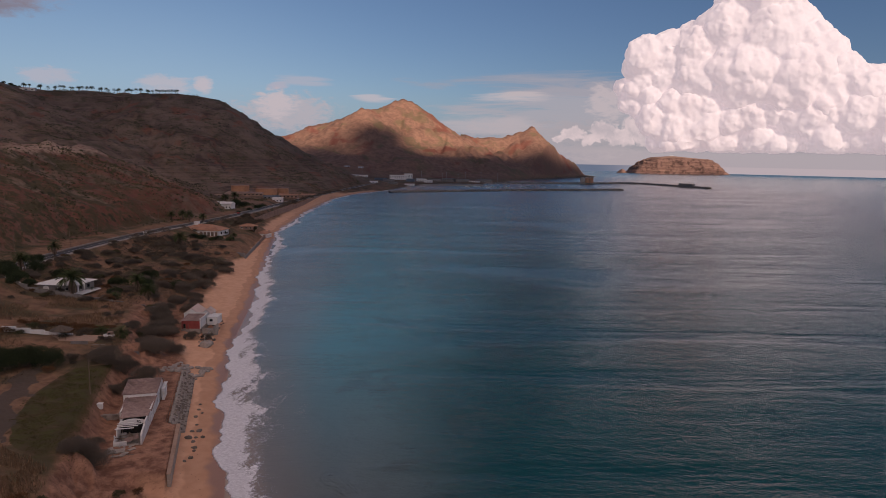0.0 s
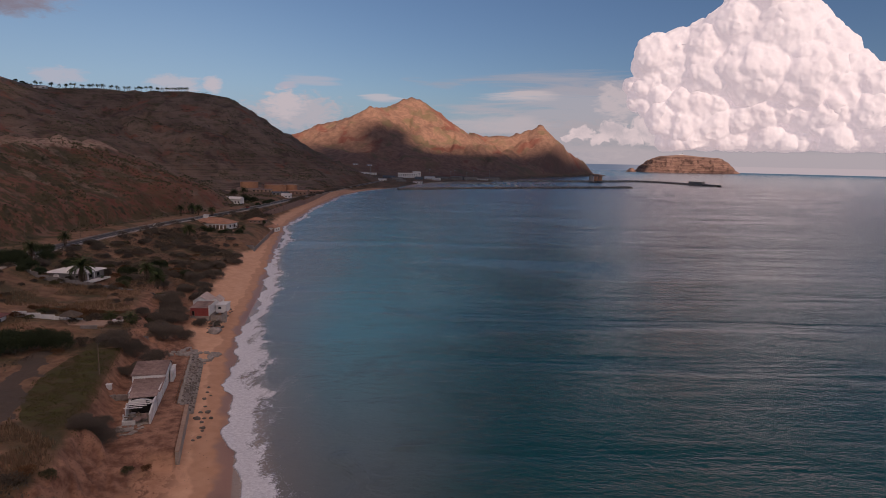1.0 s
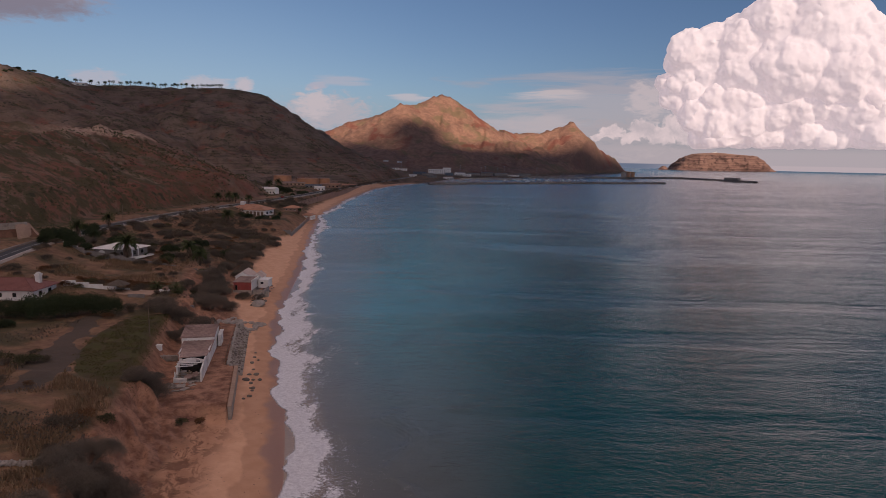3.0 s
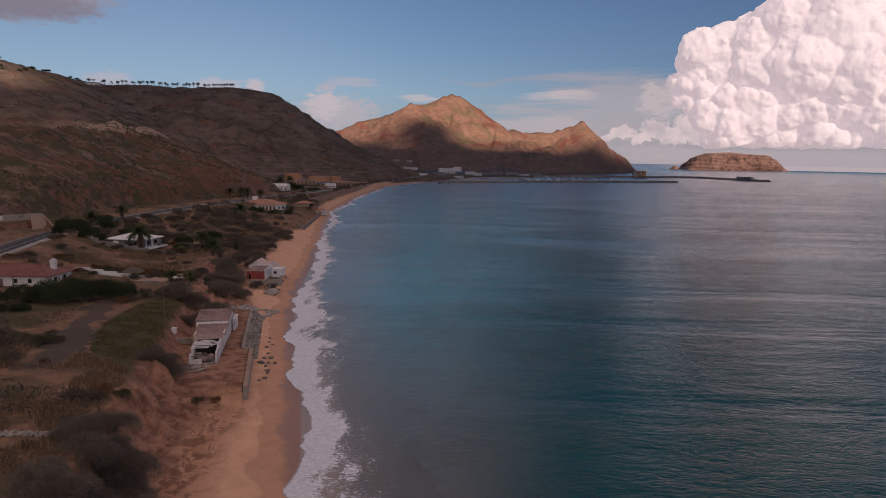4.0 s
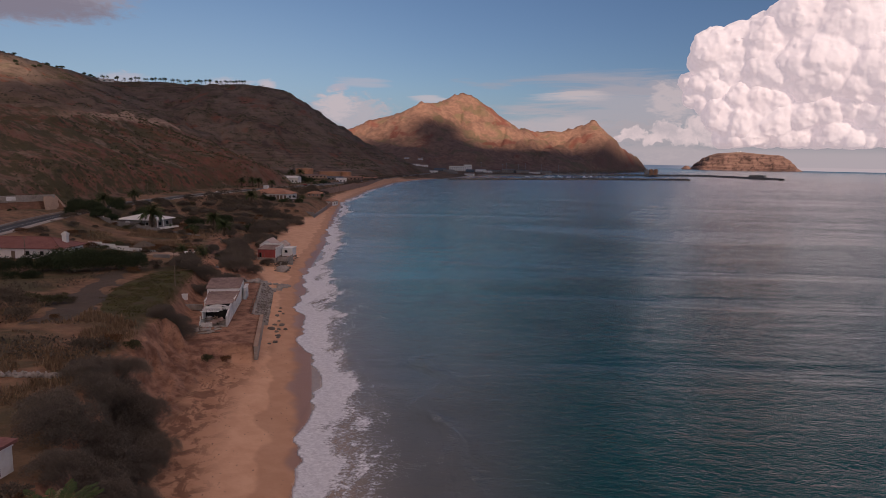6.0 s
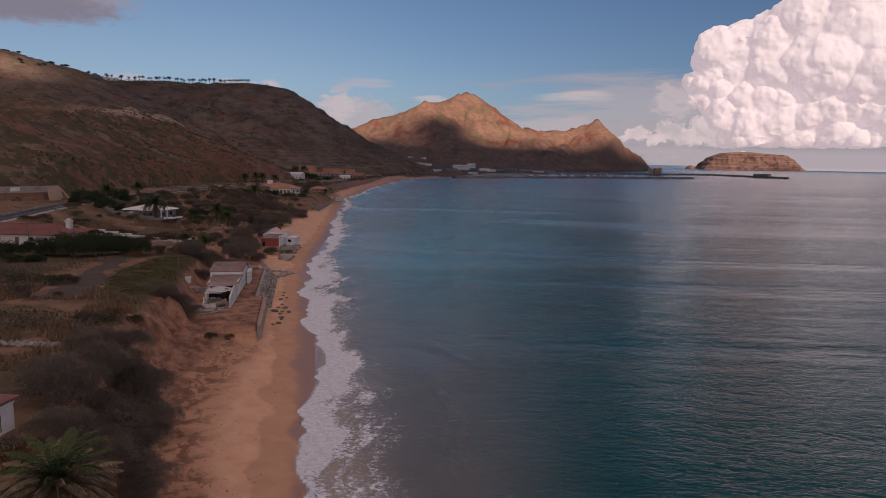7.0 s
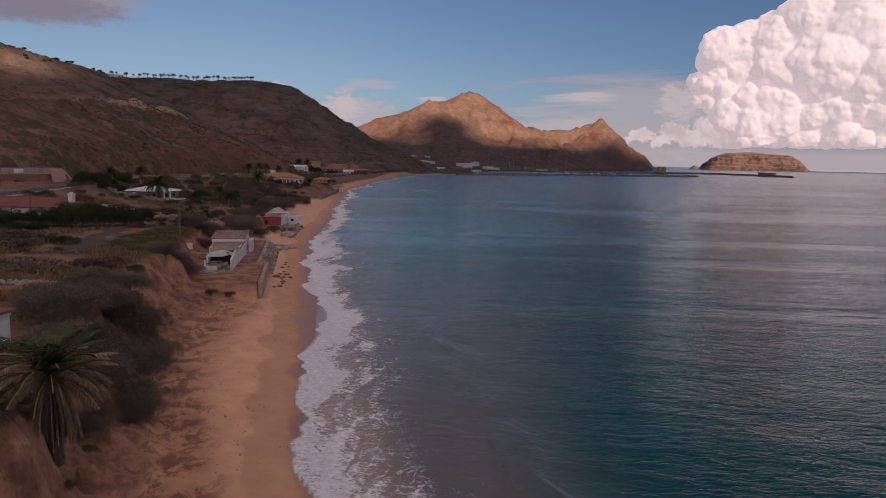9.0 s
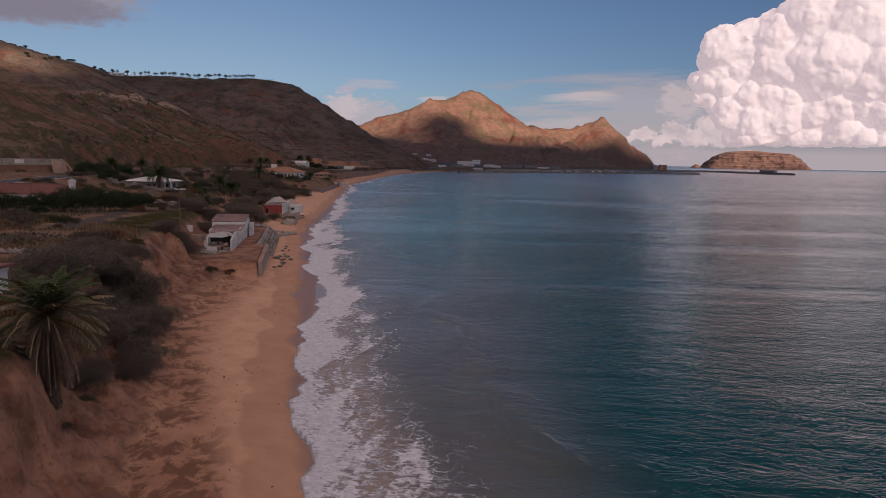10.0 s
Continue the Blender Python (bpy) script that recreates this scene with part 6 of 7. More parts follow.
# ---- sea defences ----
def sea_wall():
    x0, y0, x1, y1 = -51.0, 110.8, -58.6, 133.6
    L = math.hypot(x1 - x0, y1 - y0)
    w = thing("sea_wall", x0, y0, 0.4, math.degrees(math.atan2(y1 - y0, x1 - x0)), "long low concrete sea wall with pale coping", "wall")
    n = 8
    for k in range(n):
        a, b = k * L / n, (k + 1) * L / n - 0.03
        part("panel", boxes((a, b, -0.42, 0.3, -1, 3.4), bevel=0.04), CONCRETE, w)
        part("coping", boxes((a, b, -0.46, 0.34, 3.404, 3.56), bevel=0.03), TERRACE, w, "pale worn coping")
    # sloping cobble revetment
    x0, y0, x1, y1 = -58.9, 134.5, -70.5, 170
    L = math.hypot(x1 - x0, y1 - y0)
    r = thing("revetment", x0, y0, 0.9, math.degrees(math.atan2(y1 - y0, x1 - x0)), "sloping revetment of grey cobbles set in mortar", "revetment")
    bm = bmesh.new()
    prism(bm, [(-1.4, -1), (2.2, -1), (2.2, 3.0), (1.6, 3.0), (-1.2, 0.3)], 0, L)
    for v in bm.verts:
        v.co = Vector((v.co.y, v.co.x, v.co.z))
    bmesh.ops.recalc_face_normals(bm, faces=bm.faces)
    part("bed", bm, CONCRETE, r)
    me = [None] * 5
    rng = np.random.RandomState(2)
    for k in range(5):
        b = boulder_bm(70 + k, 0.42, 0.55, 1)
        me[k] = bpy.data.meshes.new("cobble")
        b.to_mesh(me[k]), b.free()
        me[k].materials.append(ROCK if k % 2 else PALE_ROCK)
    rows, cols = 5, int(L / 0.72)
    made = 0
    for i in range(rows):
        for j in range(cols):
            if made >= 290:
                break
            c = new("cobble", me[rng.randint(5)])
            c.parent = r
            t = (i + 0.5) / rows
            c.matrix_local = pose((j + 0.5 + 0.4 * (i % 2)) * L / (cols + 1), -1.2 + 2.8 * t, 0.35 + 2.6 * t, 42, 0, rng.uniform(0, 360))
            made += 1
    # edging kerb on top
    k = thing("kerb", x0 - 1.2, y0 + 0.5, 3.6, math.degrees(math.atan2(y1 - y0, x1 - x0)), "pale concrete kerb above the revetment", "kerb")
    part("edge", boxes((0, L, 1.5, 1.75, -0.4, 0.3), bevel=0.03), CONCRETE, k)
    # the low walls further along the beach
    for name, (ax, ay), (bx, by), z0, h, m, label in (
            ("beach_wall", (-121, 380), (-133, 450), 1.4, 2.2, GREY_WALL, "pale concrete garden wall along the beach"),
            ("beach_wall", (-133.2, 451), (-144, 515), 1.4, 2.6, PINK_WALL, "pinkish garden wall above the beach"),
            ("road_wall", (-170, 560), (-180, 742), 2.0, 7.0, PINK_WALL, "long pinkish retaining wall between road and beach"),
            ("road_wall", (-180.2, 743), (-189, 960), 2.0, 5.4, PINK_WALL, "long pinkish retaining wall between road and beach"),
            ("garden_wall", (-121.3, 380.5), (-150, 394), 2.4, 2.6, GREY_WALL, "grey garden wall running inland from the beach")):
        L = math.hypot(bx - ax, by - ay)
        w = thing(name, ax, ay, z0, math.degrees(math.atan2(by - ay, bx - ax)), label, "wall")
        n = max(3, int(L / 14))
        for i in range(n):
            part("panel", boxes((i * L / n, (i + 1) * L / n - 0.04, -0.3, 0.3, -2, h)), m, w)


sea_wall()


def rocks():
    rng = np.random.RandomState(21)
    kinds = []
    for k in range(5):
        t = thing("boulder", 0, 0, -50, 0, "dark wet boulder lying on the sand", "rock", "beach boulders")
        part("stone", boulder_bm(30 + k, 0.8, 0.62, 2), ROCK if k < 3 else PALE_ROCK, t, smooth=True)
        kinds.append(t)
    spots = [(-61, 149, 0.8), (-60, 144.5, 1.0), (-56.3, 137, 1.3), (-57, 132.5, 1.5), (-55.3, 131, 0.9), (-54, 128.2, 1.1), (-53.5, 126.8, 0.8), (-52.8, 123.4, 1.0), (-54.4, 134, 1.0),
             (-58, 140, 0.7), (-59.5, 147.3, 0.6), (-53.4, 121.6, 0.7), (-55.6, 133.2, 0.8), (-62, 152.5, 0.7), (-57.6, 136.2, 0.9)]
    for i, (x, y, s) in enumerate(spots):
        put_down(kinds[i % 3], x + 0.9, y, rng.uniform(0, 360), s * 0.62, 0.05)
    for i in range(80):
        x, y = rng.uniform(-78, -68), rng.uniform(168, 181)
        c = put_down(kinds[3 + i % 2], x, y, rng.uniform(0, 360), rng.uniform(0.35, 1.0), 0.15)
        c["label"] = "pale tumbled boulder in the rock pile"
    for i in range(26):
        y = rng.uniform(196, 236)
        x = float(shore_x(y)) - rng.uniform(6, 12)
        put_down(kinds[i % 3], x, y, rng.uniform(0, 360), rng.uniform(0.3, 0.8), 0.05)
    for k in kinds:
        for o in [*k.children_recursive, k]:
            bpy.data.objects.remove(o)
    b = thing("boulder", -78, 201.6, gz(-78.0, 201.6) + 0.6, 0, "large smooth pale rounded boulder on the beach", "rock")
    part("stone", boulder_bm(99, 1.8, 0.85, 3), PALE_ROCK, b, smooth=True)
    # pebbles, weed and small litter scattered over the sand
    q, V = rng.uniform(size=(420, 2)), []
    y = 36 + q[:, 0] * 90
    bw = np.interp(y, [40, 72, 95, 120], [13, 15, 17, 15])
    x = shore_x(y) - (3 + (bw - 2) * q[:, 1] ** 0.6)
    z = gz(x, y)
    P = np.stack([x, y, z + 0.03], -1)
    s = rng.uniform(0.04, 0.13, 420)[:, None]
    a = rng.normal(size=(420, 3)) * (1, 1, 0.12)
    b2 = rng.normal(size=(420, 3)) * (1, 1, 0.12)
    a, b2 = a / np.linalg.norm(a, axis=1)[:, None] * s, b2 / np.linalg.norm(b2, axis=1)[:, None] * s
    Q = np.stack([P - a, P - b2 + (0, 0, 0.06), P + a + (0, 0, 0.03), P + b2], 1)
    ob = new("beach_litter", quads("beach_litter", Q, SCRUB))
    tagged(ob, "dark bits of dry weed and pebbles on the sand", "litter", kind="stuff")


rocks()


# ---- road ----
def road():
    y = np.concatenate([np.arange(-120, 420, 4.0), np.arange(420, 1500, 8.0)])
    x = road_x(y)
    z = np.interp(y, ROAD_Y, ROAD_Z)
    s = np.gradient(x, y)
    k = 1 / np.sqrt(1 + s * s)
    nx, ny = k, -s * k

    def strip(name, o0, o1, h0, mat, label, cat, kind, base=None):
        rows = []
        for o, hh in ((o0, -0.6), (o0, h0), (o1, h0), (o1, -0.6)):
            rows.append(np.stack([x + nx * o, y + ny * o, z + hh], -1))
        ob = grid_object(name, np.stack(rows, 1), mat, smooth=False)
        return tagged(ob, label, cat, kind=kind)

    strip("road", -3.4, 3.4, 0.10, ASPHALT, "dark two-lane asphalt coast road", "road", "structure")
    strip("road_line", -0.08, 0.08, 0.106, LINE_PAINT, "thin white centre line on the asphalt", "road marking", "structure")
    strip("road_line", 3.05, 3.2, 0.106, LINE_PAINT, "white edge line on the asphalt", "road marking", "structure")
    strip("pavement", 3.7, 6.0, 0.26, CONCRETE, "pale concrete pavement beside the coast road", "pavement", "structure")
    strip("kerb", 3.42, 3.68, 0.24, WHITE, "pale kerb along the coast road", "kerb", "structure")
    strip("parapet", -4.6, -4.2, 0.6, CONCRETE, "low pale concrete parapet along the hill side of the road", "wall", "structure")


road()


def vehicle(x, y, rot, mat, label):
    z = float(np.interp(y, ROAD_Y, ROAD_Z)) + 0.1
    c = thing("car", x, y, z, rot, label, "car")
    bm = bmesh.new()
    prism(bm, [(-2.1, 0.35), (2.1, 0.35), (2.15, 0.8), (1.2, 1.0), (0.7, 1.55), (-1.6, 1.6), (-2.1, 1.05)], -0.85, 0.85)
    bmesh.ops.bevel(bm, geom=list(bm.edges), offset=0.06, segments=1, affect="EDGES")
    part("body", bm, mat, c)
    part("side_window", boxes((-1.5, 0.55, 0.856, 0.87, 1.05, 1.45)), GLASS, c)
    part("side_window", boxes((-1.5, 0.55, -0.87, -0.856, 1.05, 1.45)), GLASS, c)
    for wx in (-1.3, 1.3):
        for wy in (-0.8, 0.8):
            bm = bmesh.new()
            tube(bm, (wx, wy - 0.1, 0.33), (wx, wy + 0.1, 0.33), 0.33, 0.33, 14)
            part("wheel", bm, DARK, c)


vehicle(float(road_x(392.0)) + 1.7, 392.0, 95, CLEAN_WHITE, "small white car driving along the coast road")
vehicle(float(road_x(560.0)) - 1.7, 560.0, 88, RED_PAINT, "small red car on the coast road")


# ---- retaining wall, garden walls, poles ----
RED_EARTH = surface("red_earth", (0.12, 0.06, 0.04), (0.19, 0.10, 0.068), 0.8, 0.95, 0.1, (0.10, 0.06, 0.035), 0.6)


def walls_and_poles():
    ax, ay, bx, by = -196.5, 258.5, -236, 186
    L = math.hypot(bx - ax, by - ay)
    w = thing("retaining_wall", ax, ay, 14.0, math.degrees(math.atan2(by - ay, bx - ax)), "long grey concrete retaining wall above the road", "wall")
    n = 12
    for k in range(n):
        part("panel", boxes((k * L / n, (k + 1) * L / n - 0.05, -0.3, 0.3, 3.3, 6.2)), CONCRETE, w)
    part("poster", boxes((15, 18.5, 0.304, 0.33, 4.2, 5.8)), WHITE, w, "pale painted panel")
    ca, sa = (bx - ax) / L, (by - ay) / L
    U, W = np.meshgrid(np.linspace(-1.5, L + 1, 120), np.linspace(-0.4, 9.0, 24))
    X, Y = ax + U * ca - W * sa, ay + U * sa + W * ca
    Z = 17.75 - 0.62 * np.maximum(W, 0) ** 0.95 + (fbm(X / 3.0, Y / 3.0, 4, 121) * 0.9 - np.abs(fbm(U / 2.4, W / 12, 3, 122)) * 0.8) * sstep(W, 0.2, 2.5)
    ob = grid_object("embankment", np.stack([X, Y, np.maximum(Z, 12.0)], -1), RED_EARTH)
    tagged(ob, "raw red earth slope below the concrete retaining wall", "embankment", kind="structure")
    s = thing("concrete_ramp", -193, 255, 13.6, 0, "sloping bare concrete apron beside the retaining wall", "ramp")
    bm = bmesh.new()
    slab(bm, [(3.5, -11, 0.2), (-0.5, 7.5, 0.2), (-4.5, 6.0, 6.0), (-3.5, -3.0, 6.0)], 0.4)
    part("apron", bm, TERRACE, s)
    for (ax, ay), (bx, by), z, h, m, label in (
            ((-131, 183), (-91, 186.3), None, 1.9, CLEAN_WHITE, "low white garden wall around the pool terrace"),
            ((-107, 176.5), (-88.6, 178.8), None, 1.4, GREY_WALL, "low grey garden wall before the pool terrace"),
            ((-178, 246), (-158, 236.5), None, 2.0, GREY_WALL, "long grey block garden wall with small posts"),
            ((-158, 236.4), (-104, 233), None, 1.5, GREY_WALL, "weathered garden wall before the villa")):
        L = math.hypot(bx - ax, by - ay)
        a = math.degrees(math.atan2(by - ay, bx - ax))
        n = max(3, int(L / 4))
        g0, g1 = gz(ax * 1.0, ay * 1.0), gz(bx * 1.0, by * 1.0)
        w = thing("garden_wall", ax, ay, g0, a, label, "wall")
        for k in range(n):
            t = (k + 0.5) / n
            zz = (g1 - g0) * t
            part("panel", boxes((k * L / n, (k + 1) * L / n - 0.02, -0.15, 0.15, zz - 2.2, zz + h), bevel=0.02), m, w)
            if "posts" in label:
                part("post", boxes((k * L / n, k * L / n + 0.18, -0.1, 0.1, zz + h + 0.002, zz + h + 0.5)), CLEAN_WHITE, w)
    t = thing("paved_terrace", -112, 182.5, gz(-112.0, 182.0) - 0.05, 4, "pale sandy paved terrace in the garden", "terrace")
    part("paving", boxes((-16, 10, -4, 2, -1.2, 0.25)), TERRACE, t)
    o = thing("stone_oven", -100.5, 185, gz(-100.5, 185.0), 0, "small white outdoor brick oven by the wall", "oven")
    part("base", boxes((-1.4, 1.4, -0.6, 0.6, 0, 1.1)), CLEAN_WHITE, o)
    part("firebox", boxes((-0.3, 1.2, -0.55, 0.55, 1.1, 1.9)), PINK_WALL, o)
    # the opening is a flat dark plate, its shade put into the colour
    part("mouth", boxes((0.1, 0.8, -0.57, -0.556, 1.2, 1.6)), DARK, o)
    # thatched parasol
    p = thing("thatched_parasol", -113, 182.3, gz(-113.0, 182.3) + 0.2, 0, "round palm-thatched parasol on a wooden post", "parasol")
    bm = bmesh.new()
    tube(bm, (0, 0, 0), (0, 0, 2.6), 0.12, 0.1, 8)
    part("post", bm, WOOD, p)
    bm = bmesh.new()
    tube(bm, (0, 0, 2.1), (0, 0, 2.75), 3.1, 1.9, 26)
    tube(bm, (0, 0, 2.7), (0, 0, 3.6), 2.0, 0.15, 26)
    for v in bm.verts:
        v.co *= 1 + 0.05 * noise.noise(v.co * 4)
    part("thatch", bm, THATCH, p)
    bm = bmesh.new()
    tube(bm, (0, 0, 0.7), (0, 0, 0.78), 0.9, 0.9, 16)
    part("table", bm, WOOD, p)
    # poles
    pole = thing("utility_pole", 0, 0, -60, 0, "slender weathered wooden utility pole", "utility pole", "utility poles")
    bm = bmesh.new()
    tube(bm, (0, 0, -0.5), (0, 0, 8.3), 0.14, 0.09, 8)
    part("shaft", bm, WOOD, pole)
    part("crossarm", boxes((-0.55, 0.55, -0.05, 0.05, 7.9, 8.02)), WOOD, pole)
    for x, y in ((-80.5, 138.5), (-127, 152), (-186, 213), (-203, 250), (-232, 335), (-228, 372), (-214, 390), (-196, 330), (-199, 440), (-205, 300)):
        put_down(pole, x, y, random.uniform(-20, 20), random.uniform(0.9, 1.1))
    for o2 in [*pole.children_recursive, pole]:
        bpy.data.objects.remove(o2)
    # dry-stone field wall
    rng = np.random.RandomState(5)
    w = thing("field_wall", -57, 74.5, gz(-57.0, 74.5), 0, "tumbled dry-stone field wall in the grass", "wall")
    ms = []
    for k in range(4):
        b = boulder_bm(50 + k, 0.28, 0.75, 1)
        me = bpy.data.meshes.new("stone")
        b.to_mesh(me), b.free()
        me.materials.append(PALE_ROCK)
        ms.append(me)
    for k in range(170):
        x, y = -57 - k * 0.075, 74.5 - k * 0.012 + rng.normal(0, 0.16)
        c = new("stone", ms[k % 4])
        c.parent = w
        c.matrix_local = pose(x + 57, y - 74.5, gz(x, y) - gz(-57.0, 74.5) + rng.uniform(0.05, 0.5), *rng.uniform(0, 360, 3))


walls_and_poles()


def near_house():
    h = thing("cottage", -49.1, 41.4, 9.2, -2, "small white cottage with red roof edge and faded graffiti", "house")
    bm = bmesh.new()
    wall(bm, 9.0, 3.7, 0.3, [(6.6, 7.6, 1.3, 2.8)])
    w = place(part("wall", bm, WHITE, h, "white wall with pink scrawl"), pose(0, 0, 0, 0, 0, 90))
    part("side_wall", boxes((-8, -0.302, 8.7, 9.0, 0, 3.7), (-8, -0.302, 0, 0.3, 0, 3.7), (-8, -7.7, 0.302, 8.69, 0, 3.7)), WHITE, h)
    part("roof", boxes((-8.4, 0.35, -0.35, 9.35, 3.704, 3.95)), RED_TILE, h, "flat dull red roof")
    part("coping", boxes((0.003, 0.16, 0.0, 9.0, 3.45, 3.70)), CLEAN_WHITE, h, "white band under the roof edge")
    for k in range(5):
        part("window_bar", boxes((6.65 + k * 0.22, 6.69 + k * 0.22, -0.02, 0.02, 1.3, 2.8)), RUST, w)
    part("window", boxes((6.6, 7.6, 0.15, 0.2, 1.3, 2.8)), DARK, w)
    pink = surface("pink_scrawl", (0.5, 0.16, 0.17), (0.42, 0.13, 0.14), 3.0, 0.8)
    for k, (a, b, c, d) in enumerate(((0.5, 1.2, 0.2, 0.34), (1.3, 1.45, 0.2, 0.9), (1.6, 2.3, 0.55, 0.68), (2.4, 2.55, 0.15, 0.8), (2.7, 3.3, 0.3, 0.42), (0.4, 0.55, 0.3, 0.85))):
        part("scrawl", boxes((a + 5.4, b + 5.4, -0.012, -0.002, c, d)), pink, w)


near_house()


# ---- plants ----
def plant_all():
    rng = np.random.RandomState(77)
    sh = [shrub("dry_shrub", 10 + k, m, 1.9, 1.7, 1100, 0.2, lab, group="dry shrubs") for k, (m, lab) in enumerate((
        (SCRUB, "dry grey-brown scrub bush on the plain"), (SCRUB, "dense grey-brown scrub bush on dry soil"), (OLIVE, "dull olive-green bush on dry soil"), (RUST_SHRUB, "rusty brown dry bush on the plain")))]
    tam = [shrub("tamarisk", 30 + k, TAMARISK, 4.2, 3.8, 24000, 0.125, "dark grey feathery tamarisk thicket", "shrub", "tamarisks", 9) for k in range(2)]
    green = [shrub("evergreen_tree", 40 + k, GREEN, 3.0, 3.6, 9500, 0.15, "dense dark green garden tree", "tree", "garden trees", 7) for k in range(2)]
    canary = palm("date_palm", 5, 4.8, 4.0, 58, 22, "mature date palm with a full dark green crown", "date palms", 0.38, 14)
    low_palm = palm("date_palm", 6, 1.2, 3.2, 36, 18, "young date palm with arching green fronds", "date palms", 0.3, 4)
    sky_palm = palm("palm_tree", 7, 5.2, 3.6, 64, 14, "slender palm in the row along the hill's crest", "skyline palms", 0.35, 0)
    hero = palm("date_palm", 8, 5.0, 3.9, 62, 30, "date palm with green heart and drooping dry fronds", "date palms", 0.42, 60, "palm tree", 0.3)
    src = [*sh, *tam, *green, canary, low_palm, sky_palm, hero]

    # thickets by the beach, the derelict house and the gardens
    for x, y, s in ((-85, 163, 1.0), (-91, 164, 0.9), (-79, 160, 0.8), (-86, 184, 1.1), (-91, 190, 0.9), (-82, 190, 0.7), (-96, 210, 1.0), (-97, 200, 0.9), (-100, 220, 0.9), (-107, 236, 0.9), (-104, 228, 0.9), (-112, 270, 1.0), (-110, 286, 0.9),
                    (-105, 262, 0.8), (-116, 310, 0.9), (-114, 326, 0.8), (-119, 342, 0.8), (-137, 342, 1.0), (-131, 298, 0.9), (-80, 150, 0.6), (-85, 207.5, 0.6), (-81, 209, 0.5), (-66.8, 114, 0.8), (-68.5, 111.5, 0.85), (-70, 119, 0.5), (-66.5, 110.5, 0.5), (-100, 250, 0.7), (-108, 252, 0.8), (-99, 240, 0.7), (-120, 296, 0.8), (-92.5, 205, 0.8), (-95, 211, 0.9), (-98, 217, 0.9)):
        put_down(tam[rng.randint(2)], x, y, rng.uniform(0, 360), s * rng.uniform(1.0, 1.25), -0.2)
        if s > 0.75:
            put_down(tam[rng.randint(2)], x + rng.uniform(-4, 2), y + rng.uniform(-4, 4), rng.uniform(0, 360), s * rng.uniform(0.6, 0.85), -0.2)
    for k in range(125):
        x, y = rng.uniform(-182, -92), rng.uniform(236, 392)
        if shore_x(y) - x > 24 and x > road_x(y) + 8 and not (-162 < x < -132 and y < 258):
            put_down(tam[k % 2], float(x), float(y), rng.uniform(0, 360), rng.uniform(0.4, 0.85), -0.2)
    # the great thicket on the bank
    for x, y, s in ((-48, 62, 1.1), (-52, 66, 1.1), (-45, 56, 1.0), (-50, 57, 1.0), (-42.5, 51.5, 0.85), (-55, 71, 0.95), (-54, 61, 0.9), (-47, 68, 0.8), (-40.5, 48, 0.6), (-46, 51, 0.7), (-51.5, 72, 0.75), (-44.5, 61.5, 0.7), (-41.5, 57.5, 0.75), (-40, 53.5, 0.6), (-56, 75, 1.1), (-57.5, 79.5, 0.9), (-52.5, 73, 1.1), (-53.5, 77.5, 0.9), (-49.5, 69.5, 0.9), (-59, 75, 0.8), (-46.5, 65.5, 0.7)):
        put_down(tam[rng.randint(2)], x, y, rng.uniform(0, 360), s, -0.5)
    # garden trees
    for x, y, s in ((-124, 151, 1.3), (-119, 152, 1.5), (-114, 151, 1.6), (-110, 154, 1.5), (-107, 158, 1.4), (-101, 157, 1.2), (-121, 139, 0.7), (-126, 142, 1.3), (-117, 141, 0.7), (-179, 245, 1.2), (-174, 250, 1.1), (-168, 243, 0.9), (-165, 238, 0.8), (-180, 276, 1.3),
                    (-184, 262, 1.2), (-171, 262, 1.1), (-160, 262, 1.2), (-215, 650, 2.0), (-208, 655, 1.8), (-196, 600, 0.8), (-150, 418, 1.0), (-152, 412, 0.8), (-160, 414, 1.0), (-142, 416, 0.9), (-190, 640, 1.2), (-200, 690, 1.5), (-164, 412, 1.0), (-190, 612, 0.9), (-150, 252, 0.5), (-131, 248, 0.9), (-137, 262, 1.2), (-172, 246, 1.5), (-166, 244, 1.2), (-181, 251, 1.5), (-160, 241, 0.9), (-126, 262, 1.1), (-118, 275, 1.1), (-132, 282, 1.2),
                    (-830, 1044, 1.2), (-838, 1030, 1.0), (-812, 1098, 1.4), (-806, 1116, 1.1), (-809, 1132, 1.3), (-846, 1012, 1.1), (-806, 1190, 1.2), (-804, 1206, 1.4), (-808, 1222, 1.0), (-790, 1050, 1.3), (-770, 1010, 1.1), (-782, 985, 1.2), (-760, 960, 1.0)):
        put_down(green[rng.randint(2)], x, y, rng.uniform(0, 360), s * rng.uniform(1.0, 1.25), -0.9)
    # palms
    for x, y, s in ((-142.3, 238.5, 1.35), (-125, 254, 0.95), (-116, 244, 0.9), (-158, 376, 1.2), (-190, 470, 1.0), (-197, 476, 1.0), (-204, 472, 0.9), (-180, 470, 0.9), (-141, 420, 0.7), (-229, 690, 1.3), (-146, 482, 0.7), (-186, 300, 0.9), (-177, 262, 1.0), (-222, 640, 1.2)):
        put_down(canary, x, y, rng.uniform(0, 360), s, -0.1)
    for x, y, s in ((-104, 187.5, 0.85), (-98, 187, 0.9), (-126, 238, 0.8), (-140, 248, 0.6), (-96, 184, 0.5)):
        put_down(low_palm, x, y, rng.uniform(0, 360), s)
    copy_at(hero, -36.8, 39.4, 11.7 - 5.4 * 1.12, 30, 1.12)
    copy_at(hero, -39.3, 36.2, 9.6 - 5.4 * 0.85, 190, 0.85)
